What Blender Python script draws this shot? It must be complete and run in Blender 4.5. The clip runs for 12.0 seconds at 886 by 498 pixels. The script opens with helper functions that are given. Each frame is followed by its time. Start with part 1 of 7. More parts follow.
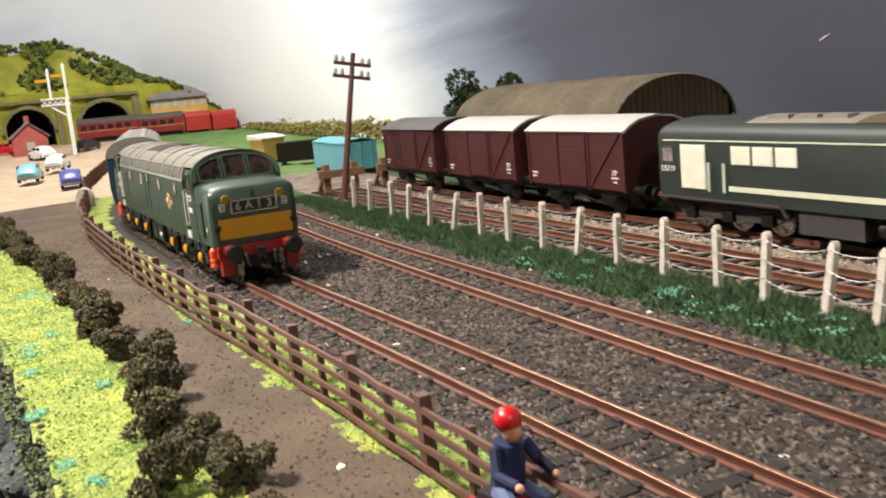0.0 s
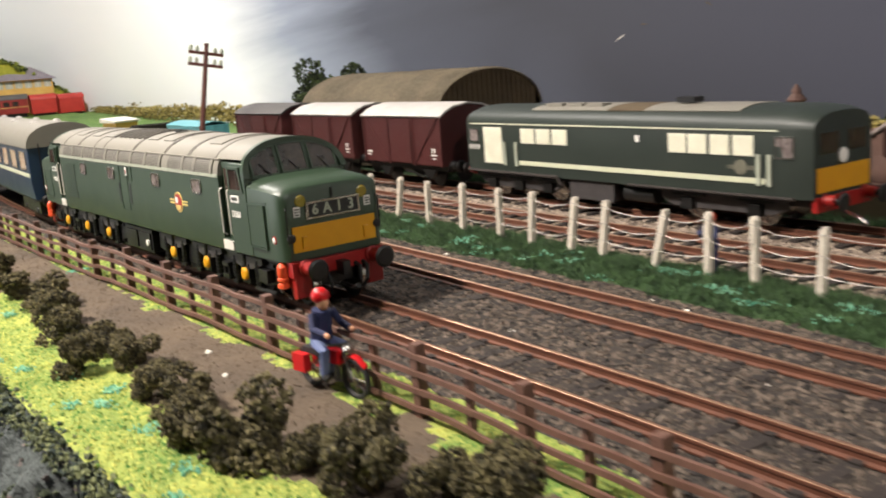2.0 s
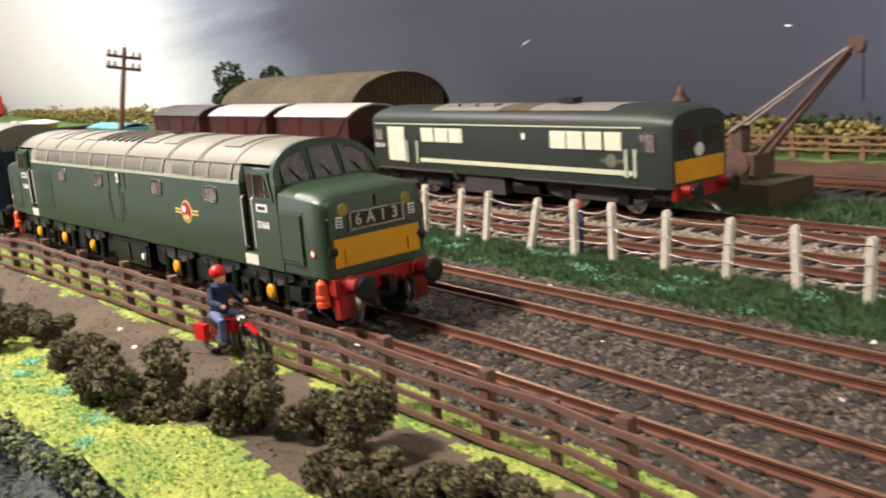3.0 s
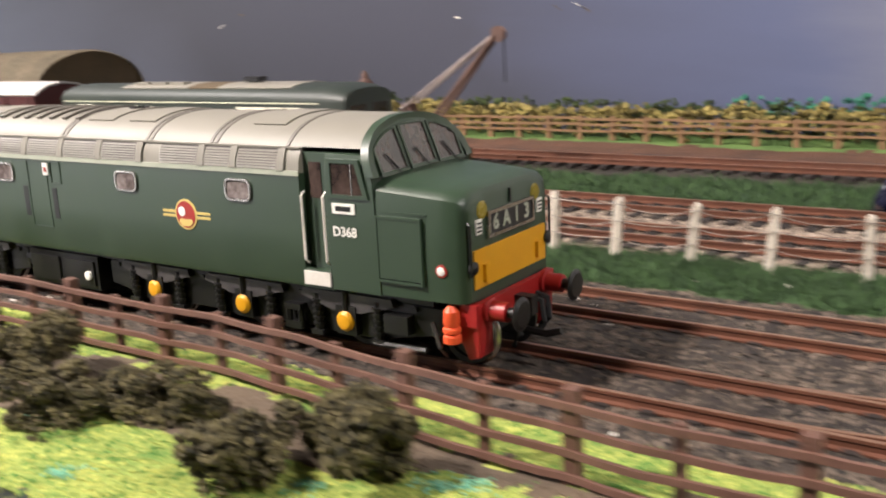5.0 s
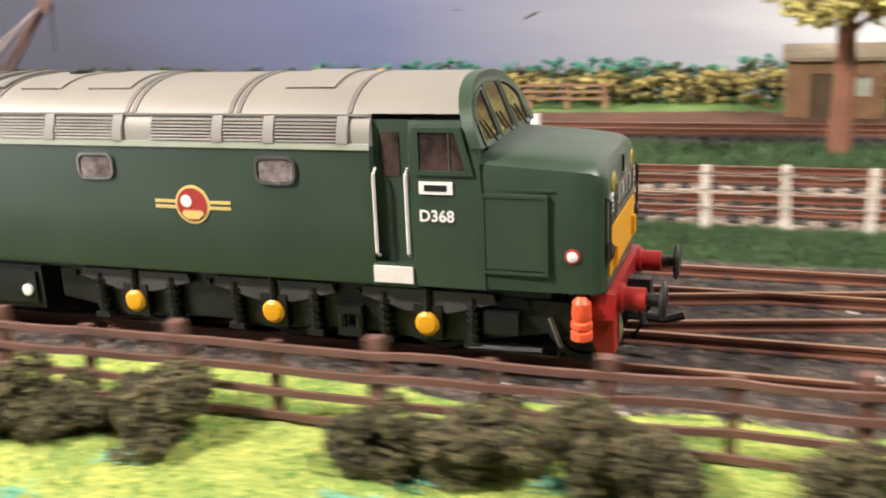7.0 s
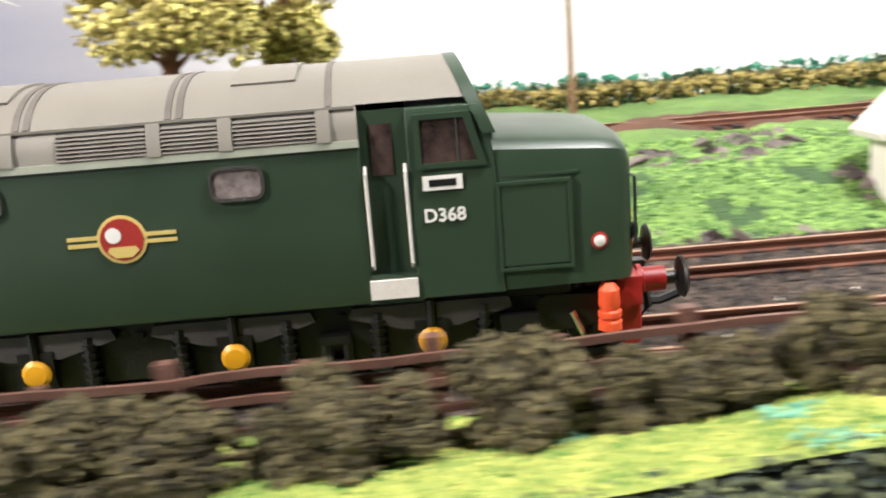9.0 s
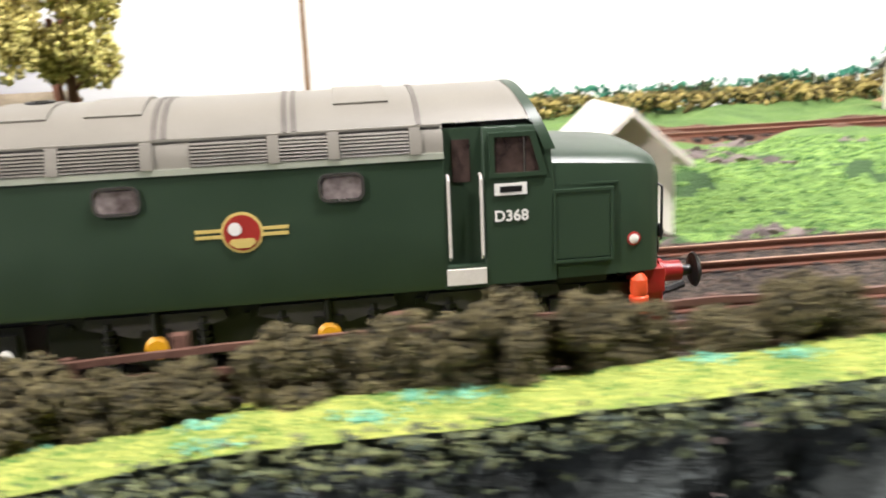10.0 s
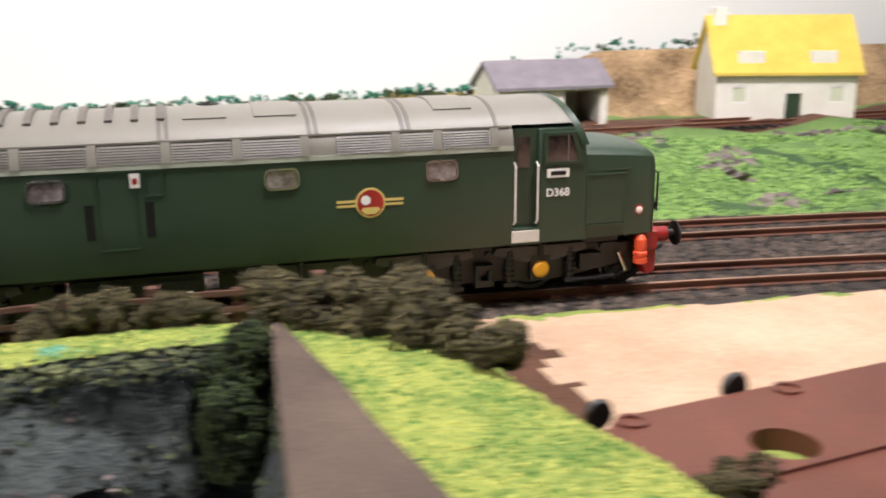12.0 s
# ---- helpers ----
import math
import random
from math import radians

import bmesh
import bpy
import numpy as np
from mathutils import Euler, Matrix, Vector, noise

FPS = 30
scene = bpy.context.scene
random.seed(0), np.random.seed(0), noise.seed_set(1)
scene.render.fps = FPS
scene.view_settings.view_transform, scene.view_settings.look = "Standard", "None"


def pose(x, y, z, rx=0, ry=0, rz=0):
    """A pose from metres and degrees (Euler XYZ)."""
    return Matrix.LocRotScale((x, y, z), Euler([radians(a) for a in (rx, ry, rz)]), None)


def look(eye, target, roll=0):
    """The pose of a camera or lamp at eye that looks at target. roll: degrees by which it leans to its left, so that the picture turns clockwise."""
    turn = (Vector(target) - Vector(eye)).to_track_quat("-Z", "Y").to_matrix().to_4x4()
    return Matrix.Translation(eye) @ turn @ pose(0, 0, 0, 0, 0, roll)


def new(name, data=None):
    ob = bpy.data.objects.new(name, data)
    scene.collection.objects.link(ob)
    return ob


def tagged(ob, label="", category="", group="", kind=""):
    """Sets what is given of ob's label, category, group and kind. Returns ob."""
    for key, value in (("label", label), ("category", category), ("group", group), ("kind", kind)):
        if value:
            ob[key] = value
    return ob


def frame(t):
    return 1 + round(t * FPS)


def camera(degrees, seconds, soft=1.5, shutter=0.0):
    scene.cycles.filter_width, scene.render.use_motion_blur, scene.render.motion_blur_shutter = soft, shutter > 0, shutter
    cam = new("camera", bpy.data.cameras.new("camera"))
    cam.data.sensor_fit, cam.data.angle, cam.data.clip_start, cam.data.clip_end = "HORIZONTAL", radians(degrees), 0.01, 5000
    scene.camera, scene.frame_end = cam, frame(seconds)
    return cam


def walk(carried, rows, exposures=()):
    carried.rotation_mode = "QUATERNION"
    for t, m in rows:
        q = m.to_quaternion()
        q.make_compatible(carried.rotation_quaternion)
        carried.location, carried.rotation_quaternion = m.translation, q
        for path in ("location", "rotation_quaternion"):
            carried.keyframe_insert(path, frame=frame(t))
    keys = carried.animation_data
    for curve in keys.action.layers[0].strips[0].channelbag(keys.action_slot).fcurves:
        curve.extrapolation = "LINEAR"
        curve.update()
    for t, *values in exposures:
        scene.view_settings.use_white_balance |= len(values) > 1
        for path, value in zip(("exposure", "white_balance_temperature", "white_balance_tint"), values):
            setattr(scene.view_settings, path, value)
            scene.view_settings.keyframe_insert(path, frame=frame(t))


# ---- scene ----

# The layout is built in full-size metres of the prototype and reduced to 1:76.2.
K = 1 / 76.2
cam = camera(49.67, 12.0, soft=1.9, shutter=0.8)

# camera path: seconds, eye at layout scale, yaw, pitch, roll in degrees
PATH = [
    (0.0, (2.95, -7.74, 5.22), -65.24, -9.96, -5.54),
    (0.5, (3.98, -8.21, 5.19), -63.79, -10.20, -5.37),
    (1.0, (5.37, -8.85, 5.21), -61.44, -10.63, -5.05),
    (1.5, (6.81, -9.54, 5.31), -58.77, -11.21, -4.79),
    (2.0, (8.59, -10.05, 5.40), -56.60, -11.49, -4.55),
    (2.5, (10.20, -10.35, 5.40), -54.80, -11.57, -4.60),
    (4.5, (12.76, -11.86, 5.18), -40.44, -12.51, -3.17),
    (5.0, (13.94, -12.21, 5.14), -35.32, -13.32, -2.77),
    (5.5, (15.79, -12.30, 5.28), -31.83, -14.32, -2.04),
    (6.0, (17.31, -12.46, 5.20), -26.54, -14.66, -1.30),
    (6.5, (19.18, -12.31, 4.95), -22.97, -14.82, -0.99),
    (7.0, (21.25, -12.46, 4.92), -19.18, -15.57, -2.31),
    (9.0, (30.20, -11.75, 4.31), 1.31, -14.19, -4.51),
    (9.5, (32.49, -12.49, 4.68), 4.13, -15.22, -3.82),
    (10.0, (34.67, -13.73, 4.84), 6.95, -14.24, -2.49),
    (10.5, (37.15, -15.20, 5.00), 7.88, -13.64, -2.29),
    (11.0, (39.41, -16.29, 5.18), 10.70, -14.02, -1.69),
    (11.5, (41.59, -17.05, 5.35), 14.06, -14.52, -1.34),
    (12.0, (43.40, -17.89, 5.65), 17.58, -14.87, -0.34),
]
LOCO_RUN = [(0.0, -34.08), (0.5, -30.57), (1.0, -27.11), (1.5, -23.70), (2.0, -20.40), (2.5, -17.34), (4.5, -6.44), (5.0, -3.21), (5.5, -0.00), (6.0, 3.23), (6.5, 6.47), (7.0, 9.73), (9.0, 22.89), (9.5, 26.20), (10.0, 29.52), (10.5, 32.86), (11.0, 36.22), (11.5, 39.61), (12.0, 43.20)]


def aim(eye, yaw, pitch, roll):
    """Camera pose from an eye at layout scale and angles."""
    a, b = radians(yaw), radians(pitch)
    e = Vector(eye) * K
    return look(e, e + Vector((math.sin(a) * math.cos(b), math.cos(a) * math.cos(b), math.sin(b))), roll)


walk(cam, [(t, aim(e, y, p, r)) for t, e, y, p, r in PATH],
     exposures=[(0, -0.72, 6550, 12), (2.7, -0.65, 6650, 12), (4.4, -0.3, 6550, 16), (6.0, -0.1, 6550, 16), (7.2, 0.25, 6500, 16), (8.8, 0.25, 6300, 14), (10.0, 0.2, 6300, 15), (11.4, 0.0, 6350, 20), (12, -0.35, 6300, 18)])

# ---- light ----
world = bpy.data.worlds.new("room_light")
scene.world = world
world.use_nodes = True
world.node_tree.nodes["Background"].inputs[0].default_value = (1.0, 0.95, 0.9, 1)
world.node_tree.nodes["Background"].inputs[1].default_value = 0.25


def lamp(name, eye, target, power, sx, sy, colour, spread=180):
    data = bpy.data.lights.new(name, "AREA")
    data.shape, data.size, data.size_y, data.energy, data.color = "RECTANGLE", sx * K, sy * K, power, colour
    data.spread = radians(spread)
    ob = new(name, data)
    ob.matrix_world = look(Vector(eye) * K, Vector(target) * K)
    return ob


# three ceiling lamps over the layout, and an added fill light in the far corner behind the viewer, standing in for an
# unseen window
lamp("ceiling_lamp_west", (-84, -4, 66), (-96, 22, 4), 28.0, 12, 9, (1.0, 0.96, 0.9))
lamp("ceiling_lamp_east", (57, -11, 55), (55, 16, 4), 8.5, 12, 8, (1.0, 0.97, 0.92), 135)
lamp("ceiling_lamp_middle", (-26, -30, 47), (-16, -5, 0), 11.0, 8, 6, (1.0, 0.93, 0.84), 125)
lamp("unseen_window_fill", (-150, -154, 12), (-5, 0, 0), 34.0, 70, 56, (0.96, 0.97, 1.0))


# ---- materials ----
def nodes_of(name):
    m = bpy.data.materials.new(name)
    m.use_nodes = True
    nt = m.node_tree
    return m, nt, nt.nodes["Principled BSDF"]


def node(nt, kind, **props):
    n = nt.nodes.new(kind)
    for k, v in props.items():
        n.inputs[k.replace("_", " ")].default_value = v
    return n


def surf(name, a, b, rough=0.6, metal=0.0, scale=4.0, fine=40.0, bump=0.1, depth=0.02, spread=0.18, island=0.0, coat=0.0, spec=0.5):
    """Two-scale mottled surface: colour a to b over noise at scale (per prototype metre), fine grain in bump and roughness."""
    m, nt, bs = nodes_of(name)
    L = nt.links
    tc = nt.nodes.new("ShaderNodeTexCoord")
    n1 = node(nt, "ShaderNodeTexNoise", Scale=scale / K, Detail=5.0, Roughness=0.6)
    n2 = node(nt, "ShaderNodeTexNoise", Scale=fine / K, Detail=3.0, Roughness=0.6)
    L.new(tc.outputs["Object"], n1.inputs["Vector"])
    L.new(tc.outputs["Object"], n2.inputs["Vector"])
    mixv = nt.nodes.new("ShaderNodeMath")
    mixv.operation = "MULTIPLY_ADD"
    mixv.inputs[1].default_value = 0.35
    L.new(n2.outputs["Fac"], mixv.inputs[0])
    sub = nt.nodes.new("ShaderNodeMath")
    sub.operation = "MULTIPLY"
    sub.inputs[1].default_value = 0.65
    L.new(n1.outputs["Fac"], sub.inputs[0])
    L.new(sub.outputs[0], mixv.inputs[2])
    src = mixv.outputs[0]
    if island:
        geo = nt.nodes.new("ShaderNodeNewGeometry")
        add = nt.nodes.new("ShaderNodeMath")
        add.operation = "MULTIPLY_ADD"
        add.inputs[1].default_value = island
        L.new(geo.outputs["Random Per Island"], add.inputs[0])
        sh = nt.nodes.new("ShaderNodeMath")
        sh.operation = "SUBTRACT"
        sh.inputs[1].default_value = island / 2
        L.new(src, sh.inputs[0])
        L.new(sh.outputs[0], add.inputs[2])
        src = add.outputs[0]
    ramp = nt.nodes.new("ShaderNodeValToRGB")
    ramp.color_ramp.elements[0].position, ramp.color_ramp.elements[1].position = 0.5 - spread, 0.5 + spread
    ramp.color_ramp.elements[0].color, ramp.color_ramp.elements[1].color = (*a, 1), (*b, 1)
    L.new(src, ramp.inputs[0])
    L.new(ramp.outputs[0], bs.inputs["Base Color"])
    rr = nt.nodes.new("ShaderNodeMapRange")
    rr.inputs[3].default_value, rr.inputs[4].default_value = max(0.03, rough - 0.1), min(1, rough + 0.1)
    L.new(n1.outputs["Fac"], rr.inputs[0])
    L.new(rr.outputs[0], bs.inputs["Roughness"])
    bs.inputs["Metallic"].default_value = metal
    bs.inputs["Coat Weight"].default_value = coat
    bs.inputs["Specular IOR Level"].default_value = spec
    if bump:
        bp = nt.nodes.new("ShaderNodeBump")
        bp.inputs["Strength"].default_value = bump
        bp.inputs["Distance"].default_value = depth * K
        L.new(n2.outputs["Fac"], bp.inputs["Height"])
        L.new(bp.outputs[0], bs.inputs["Normal"])
    return m


def c(r, g, b):
    """sRGB 0-255 to linear."""
    return tuple((v / 255 / 12.92) if v < 11 else ((v / 255 + 0.055) / 1.055) ** 2.4 for v in (r, g, b))


M_BALLAST = surf("ballast", c(26, 22, 20), c(70, 60, 52), 0.9, 0, 1.2, 9, 0.9, 0.12, 0.22)
M_STONE = surf("ballast_stone", c(20, 17, 15), c(112, 98, 86), 0.85, 0, 3, 20, 0.3, 0.02, 0.34, island=0.9)
M_SIDING = surf("siding_ballast", c(66, 56, 48), c(158, 140, 124), 0.9, 0, 0.7, 9, 0.9, 0.1, 0.2)
M_PATH = surf("earth_path", c(54, 45, 37), c(106, 90, 72), 0.95, 0, 0.4, 12, 0.7, 0.08, 0.2)
M_FLOCK = surf("bright_flock", c(64, 112, 42), c(178, 182, 90), 0.95, 0, 0.9, 10, 0.9, 0.12, 0.2)
M_FLOCKB = surf("flock_tuft", c(62, 114, 44), c(190, 190, 100), 0.95, 0, 0.9, 9, 0.3, 0.05, 0.28, island=0.6)
M_GRASS = surf("dark_grass", c(26, 50, 24), c(66, 96, 50), 0.95, 0, 0.6, 9, 0.8, 0.1, 0.25)
M_BLADE = surf("grass_blade", c(22, 44, 24), c(70, 98, 56), 0.85, 0, 3, 9, 0.0, 0.05, 0.3, island=0.8)
M_BANK = surf("bank_grass", c(58, 92, 42), c(120, 150, 78), 0.95, 0, 0.5, 8, 0.9, 0.15, 0.22)
M_BANKCHIP = surf("bank_tuft", c(54, 92, 40), c(136, 168, 88), 0.95, 0, 2, 9, 0.3, 0.05, 0.25, island=0.9)
M_SAND = surf("pale_sand", c(166, 132, 106), c(210, 182, 154), 0.95, 0, 0.4, 8, 0.5, 0.08, 0.22)
M_EARTH = surf("brown_earth", c(58, 38, 28), c(112, 76, 56), 0.95, 0, 0.6, 9, 0.9, 0.12, 0.22)
M_ROCK = surf("grey_rock", c(12, 16, 18), c(86, 94, 92), 0.85, 0, 0.7, 6, 0.9, 0.2, 0.22)
M_ROAD = surf("far_road", c(160, 138, 112), c(196, 176, 150), 0.95, 0, 0.25, 8, 0.5, 0.06, 0.22)
M_CUT = surf("cut_bank", c(96, 74, 48), c(196, 164, 124), 0.95, 0, 0.5, 5, 0.9, 0.2, 0.16)
M_LANE = surf("grey_lane", c(62, 51, 44), c(106, 90, 78), 0.9, 0, 0.8, 14, 0.4, 0.04, 0.22)
M_RAILS = surf("rusty_rail_side", c(70, 42, 31), c(116, 72, 53), 0.6, 0.1, 1.5, 20, 0.3, 0.02, 0.25)
M_RAILT = surf("rail_head", c(150, 112, 90), c(186, 150, 124), 0.38, 0.8, 1.5, 30, 0.05, 0.01, 0.3)
M_SLEEPER = surf("sleeper_wood", c(24, 19, 17), c(48, 39, 35), 0.85, 0, 2, 20, 0.5, 0.03, 0.25)
M_FENCE = surf("brown_fence", c(74, 50, 42), c(122, 88, 74), 0.6, 0, 1.5, 20, 0.4, 0.03, 0.25)
M_CONC = surf("concrete_post", c(176, 166, 152), c(222, 214, 200), 0.8, 0, 2, 20, 0.3, 0.02, 0.25)
M_GREEN = surf("loco_green", c(39, 56, 41), c(47, 66, 48), 0.42, 0, 1.0, 60, 0.06, 0.01, 0.3, spec=0.6)
M_GREYROOF = surf("grey_roof", c(116, 112, 103), c(132, 128, 118), 0.5, 0, 1.0, 40, 0.1, 0.01, 0.3)
M_BLACK = surf("black_frame", c(8, 8, 9), c(20, 20, 20), 0.45, 0, 2, 30, 0.3, 0.02, 0.25)
M_YELLOW = surf("yellow_panel", c(196, 138, 12), c(216, 156, 24), 0.45, 0, 2, 40, 0.1, 0.01, 0.25)
M_RED = surf("buffer_red", c(122, 16, 18), c(156, 28, 25), 0.45, 0, 2, 40, 0.15, 0.01, 0.25)
M_ORANGE = surf("orange_pipe", c(214, 74, 38), c(236, 92, 52), 0.45, 0, 2, 40, 0.1, 0.01, 0.25)
M_WHITE = surf("white_paint", c(214, 212, 206), c(236, 234, 228), 0.5, 0, 2, 40, 0.1, 0.01, 0.25)
M_STEEL = surf("bright_steel", c(150, 146, 140), c(196, 192, 186), 0.25, 0.9, 2, 40, 0.1, 0.01, 0.25)
M_CREAM = surf("cream_line", c(188, 190, 164), c(204, 206, 182), 0.5, 0, 2, 40, 0.05, 0.01, 0.25)
M_GREYLINE = surf("pale_grey_line", c(150, 156, 140), c(178, 182, 166), 0.5, 0, 2, 40, 0.05, 0.01, 0.25)
M_INTERIOR = surf("cab_interior", c(92, 60, 44), c(150, 108, 84), 0.7, 0, 3, 20, 0.3, 0.02, 0.25)
M_MAROON = surf("wagon_bauxite", c(54, 19, 19), c(80, 30, 28), 0.6, 0, 1.0, 30, 0.2, 0.02, 0.3)
M_VANROOF = surf("van_roof_pale", c(150, 146, 142), c(190, 186, 182), 0.6, 0, 0.7, 30, 0.2, 0.02, 0.25)
M_VANROOFD = surf("van_roof_dark", c(62, 60, 60), c(90, 86, 84), 0.7, 0, 0.7, 30, 0.2, 0.02, 0.25)
M_BARN = surf("barn_sheet", c(88, 78, 62), c(160, 146, 122), 0.85, 0, 0.35, 6, 0.6, 0.08, 0.22)
M_BARNEND = surf("barn_end", c(58, 48, 35), c(102, 86, 62), 0.9, 0, 0.5, 10, 0.5, 0.05, 0.25)
M_POLE = surf("pole_wood", c(70, 38, 32), c(112, 66, 56), 0.7, 0, 1, 20, 0.4, 0.03, 0.25)
M_BUSH = surf("olive_foam", c(30, 28, 18), c(110, 101, 68), 0.95, 0, 2.5, 12, 0.7, 0.06, 0.28, island=0.5)
M_DKLEAF = surf("dark_foliage", c(20, 30, 16), c(62, 76, 36), 0.95, 0, 1.5, 9, 0.6, 0.06, 0.25, island=0.7)
M_YLEAF = surf("yellow_foliage", c(82, 72, 34), c(164, 148, 86), 0.95, 0, 1.5, 9, 0.6, 0.06, 0.25, island=0.8)
M_HILL = surf("hill_flock", c(104, 112, 28), c(184, 182, 66), 0.95, 0, 0.25, 4, 0.9, 0.2, 0.22)
M_BLUE = surf("coach_blue", c(18, 40, 64), c(32, 58, 84), 0.4, 0, 1, 40, 0.1, 0.01, 0.25)
M_NAVY = surf("navy_car", c(9, 10, 28), c(17, 19, 44), 0.2, 0, 1, 40, 0.02, 0.01, 0.25, coat=0.6)
M_PLASTER = surf("white_render", c(206, 200, 188), c(232, 228, 218), 0.8, 0, 0.8, 14, 0.3, 0.02, 0.25)
M_SLATE = surf("grey_slate", c(98, 92, 100), c(142, 134, 140), 0.7, 0, 1, 14, 0.4, 0.03, 0.25)
M_THATCH = surf("yellow_roof", c(188, 160, 60), c(222, 196, 92), 0.85, 0, 1, 14, 0.5, 0.04, 0.25)
M_BROWNMETAL = surf("brown_plate", c(78, 40, 30), c(116, 66, 50), 0.55, 0, 1, 20, 0.25, 0.02, 0.25)
M_RUBBER = surf("black_rubber", c(14, 14, 15), c(30, 30, 31), 0.7, 0, 2, 30, 0.3, 0.01, 0.25)
M_ROOM = surf("room_wall", c(88, 84, 78), c(104, 99, 92), 0.9, 0, 0.02, 0.5, 0.1, 0.02, 0.3)
M_DULL = surf("weathered_green", c(30, 38, 34), c(44, 52, 46), 0.5, 0, 0.7, 40, 0.1, 0.01, 0.3)


def glass(name, tint, rough=0.05):
    m, nt, bs = nodes_of(name)
    bs.inputs["Base Color"].default_value = (*tint, 1)
    bs.inputs["Roughness"].default_value = rough
    bs.inputs["Transmission Weight"].default_value = 0.9
    bs.inputs["IOR"].default_value = 1.2
    return m


M_GLASS = glass("clear_glazing", (0.8, 0.78, 0.74))
M_DKGLASS = surf("dark_glazing", c(30, 28, 28), c(58, 52, 50), 0.12, 0, 1, 20, 0.0)


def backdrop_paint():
    """A hand-painted sky with brushed streaks: storm grey middle, ends near white with lamp glow painted in."""
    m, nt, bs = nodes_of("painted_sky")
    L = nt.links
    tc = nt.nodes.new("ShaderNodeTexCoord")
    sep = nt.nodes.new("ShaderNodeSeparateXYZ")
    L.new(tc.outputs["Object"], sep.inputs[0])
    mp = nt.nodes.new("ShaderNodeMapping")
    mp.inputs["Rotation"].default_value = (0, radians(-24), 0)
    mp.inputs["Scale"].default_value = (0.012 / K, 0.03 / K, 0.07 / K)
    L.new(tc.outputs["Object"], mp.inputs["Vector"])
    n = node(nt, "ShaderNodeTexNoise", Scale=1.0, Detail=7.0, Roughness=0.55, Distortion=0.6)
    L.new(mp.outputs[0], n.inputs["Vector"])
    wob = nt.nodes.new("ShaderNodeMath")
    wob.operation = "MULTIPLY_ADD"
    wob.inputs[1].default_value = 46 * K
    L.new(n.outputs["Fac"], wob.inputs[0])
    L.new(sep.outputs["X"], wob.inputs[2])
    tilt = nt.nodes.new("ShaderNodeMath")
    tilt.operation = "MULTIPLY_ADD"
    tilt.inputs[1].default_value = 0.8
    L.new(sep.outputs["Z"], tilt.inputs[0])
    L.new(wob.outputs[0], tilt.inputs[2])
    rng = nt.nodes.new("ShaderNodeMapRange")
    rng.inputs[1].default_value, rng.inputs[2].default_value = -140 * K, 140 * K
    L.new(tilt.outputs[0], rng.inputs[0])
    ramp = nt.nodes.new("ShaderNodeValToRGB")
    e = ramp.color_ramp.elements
    # the near-white end stops also carry the lamps' glow on the board
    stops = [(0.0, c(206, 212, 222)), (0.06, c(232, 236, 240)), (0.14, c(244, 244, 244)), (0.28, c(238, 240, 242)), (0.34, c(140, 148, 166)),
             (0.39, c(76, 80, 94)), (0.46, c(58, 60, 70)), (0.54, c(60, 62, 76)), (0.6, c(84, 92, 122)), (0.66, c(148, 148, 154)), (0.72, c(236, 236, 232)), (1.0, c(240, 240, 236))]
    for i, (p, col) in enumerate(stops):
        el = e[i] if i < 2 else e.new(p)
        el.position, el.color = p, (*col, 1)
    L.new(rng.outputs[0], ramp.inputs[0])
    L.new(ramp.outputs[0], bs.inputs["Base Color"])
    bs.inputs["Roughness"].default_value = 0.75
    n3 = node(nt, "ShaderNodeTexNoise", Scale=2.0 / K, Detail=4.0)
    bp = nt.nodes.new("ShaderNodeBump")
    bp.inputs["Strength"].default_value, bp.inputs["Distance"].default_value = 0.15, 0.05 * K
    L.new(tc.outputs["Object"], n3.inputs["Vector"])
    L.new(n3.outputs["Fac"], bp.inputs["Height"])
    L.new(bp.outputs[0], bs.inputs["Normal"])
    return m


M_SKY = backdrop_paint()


# ---- building helpers ----
def P(x, y, z=0, rz=0, rx=0, ry=0):
    return pose(x * K, y * K, z * K, rx, ry, rz)


def thing(name, m, label, category, group="", kind=""):
    ob = new(name)
    ob.empty_display_size = 0.01
    ob.matrix_world = m
    return tagged(ob, label, category, group, kind)


def mesh_of(name, bm, material, smooth=30, bev=0.0):
    if bev:
        ed = [e for e in bm.edges if len(e.link_faces) == 2 and e.calc_face_angle(0) > 0.6]
        bmesh.ops.bevel(bm, geom=ed, offset=bev, segments=1, affect="EDGES", clamp_overlap=True)
    bmesh.ops.scale(bm, vec=(K, K, K), verts=bm.verts)
    bm.normal_update()
    me = bpy.data.meshes.new(name)
    mats = material if isinstance(material, (list, tuple)) else [material]
    for mm in mats:
        me.materials.append(mm)
    if smooth:
        for f in bm.faces:
            f.smooth = True
        for e in bm.edges:
            if len(e.link_faces) != 2 or e.calc_face_angle(0) > radians(smooth):
                e.smooth = False
    bm.to_mesh(me)
    bm.free()
    return me


def part(name, bm, material, parent=None, label="", bev=0.0, smooth=30, m=None):
    """Links a bmesh as one mesh object under a thing or part."""
    ob = new(name, mesh_of(name, bm, material, smooth, bev))
    if parent is not None:
        ob.parent = parent
    if m is not None:
        ob.matrix_basis = m
    return tagged(ob, label)


def again(name, mesh, parent, m):
    ob = new(name, mesh)
    ob.parent = parent
    ob.matrix_basis = m
    return ob


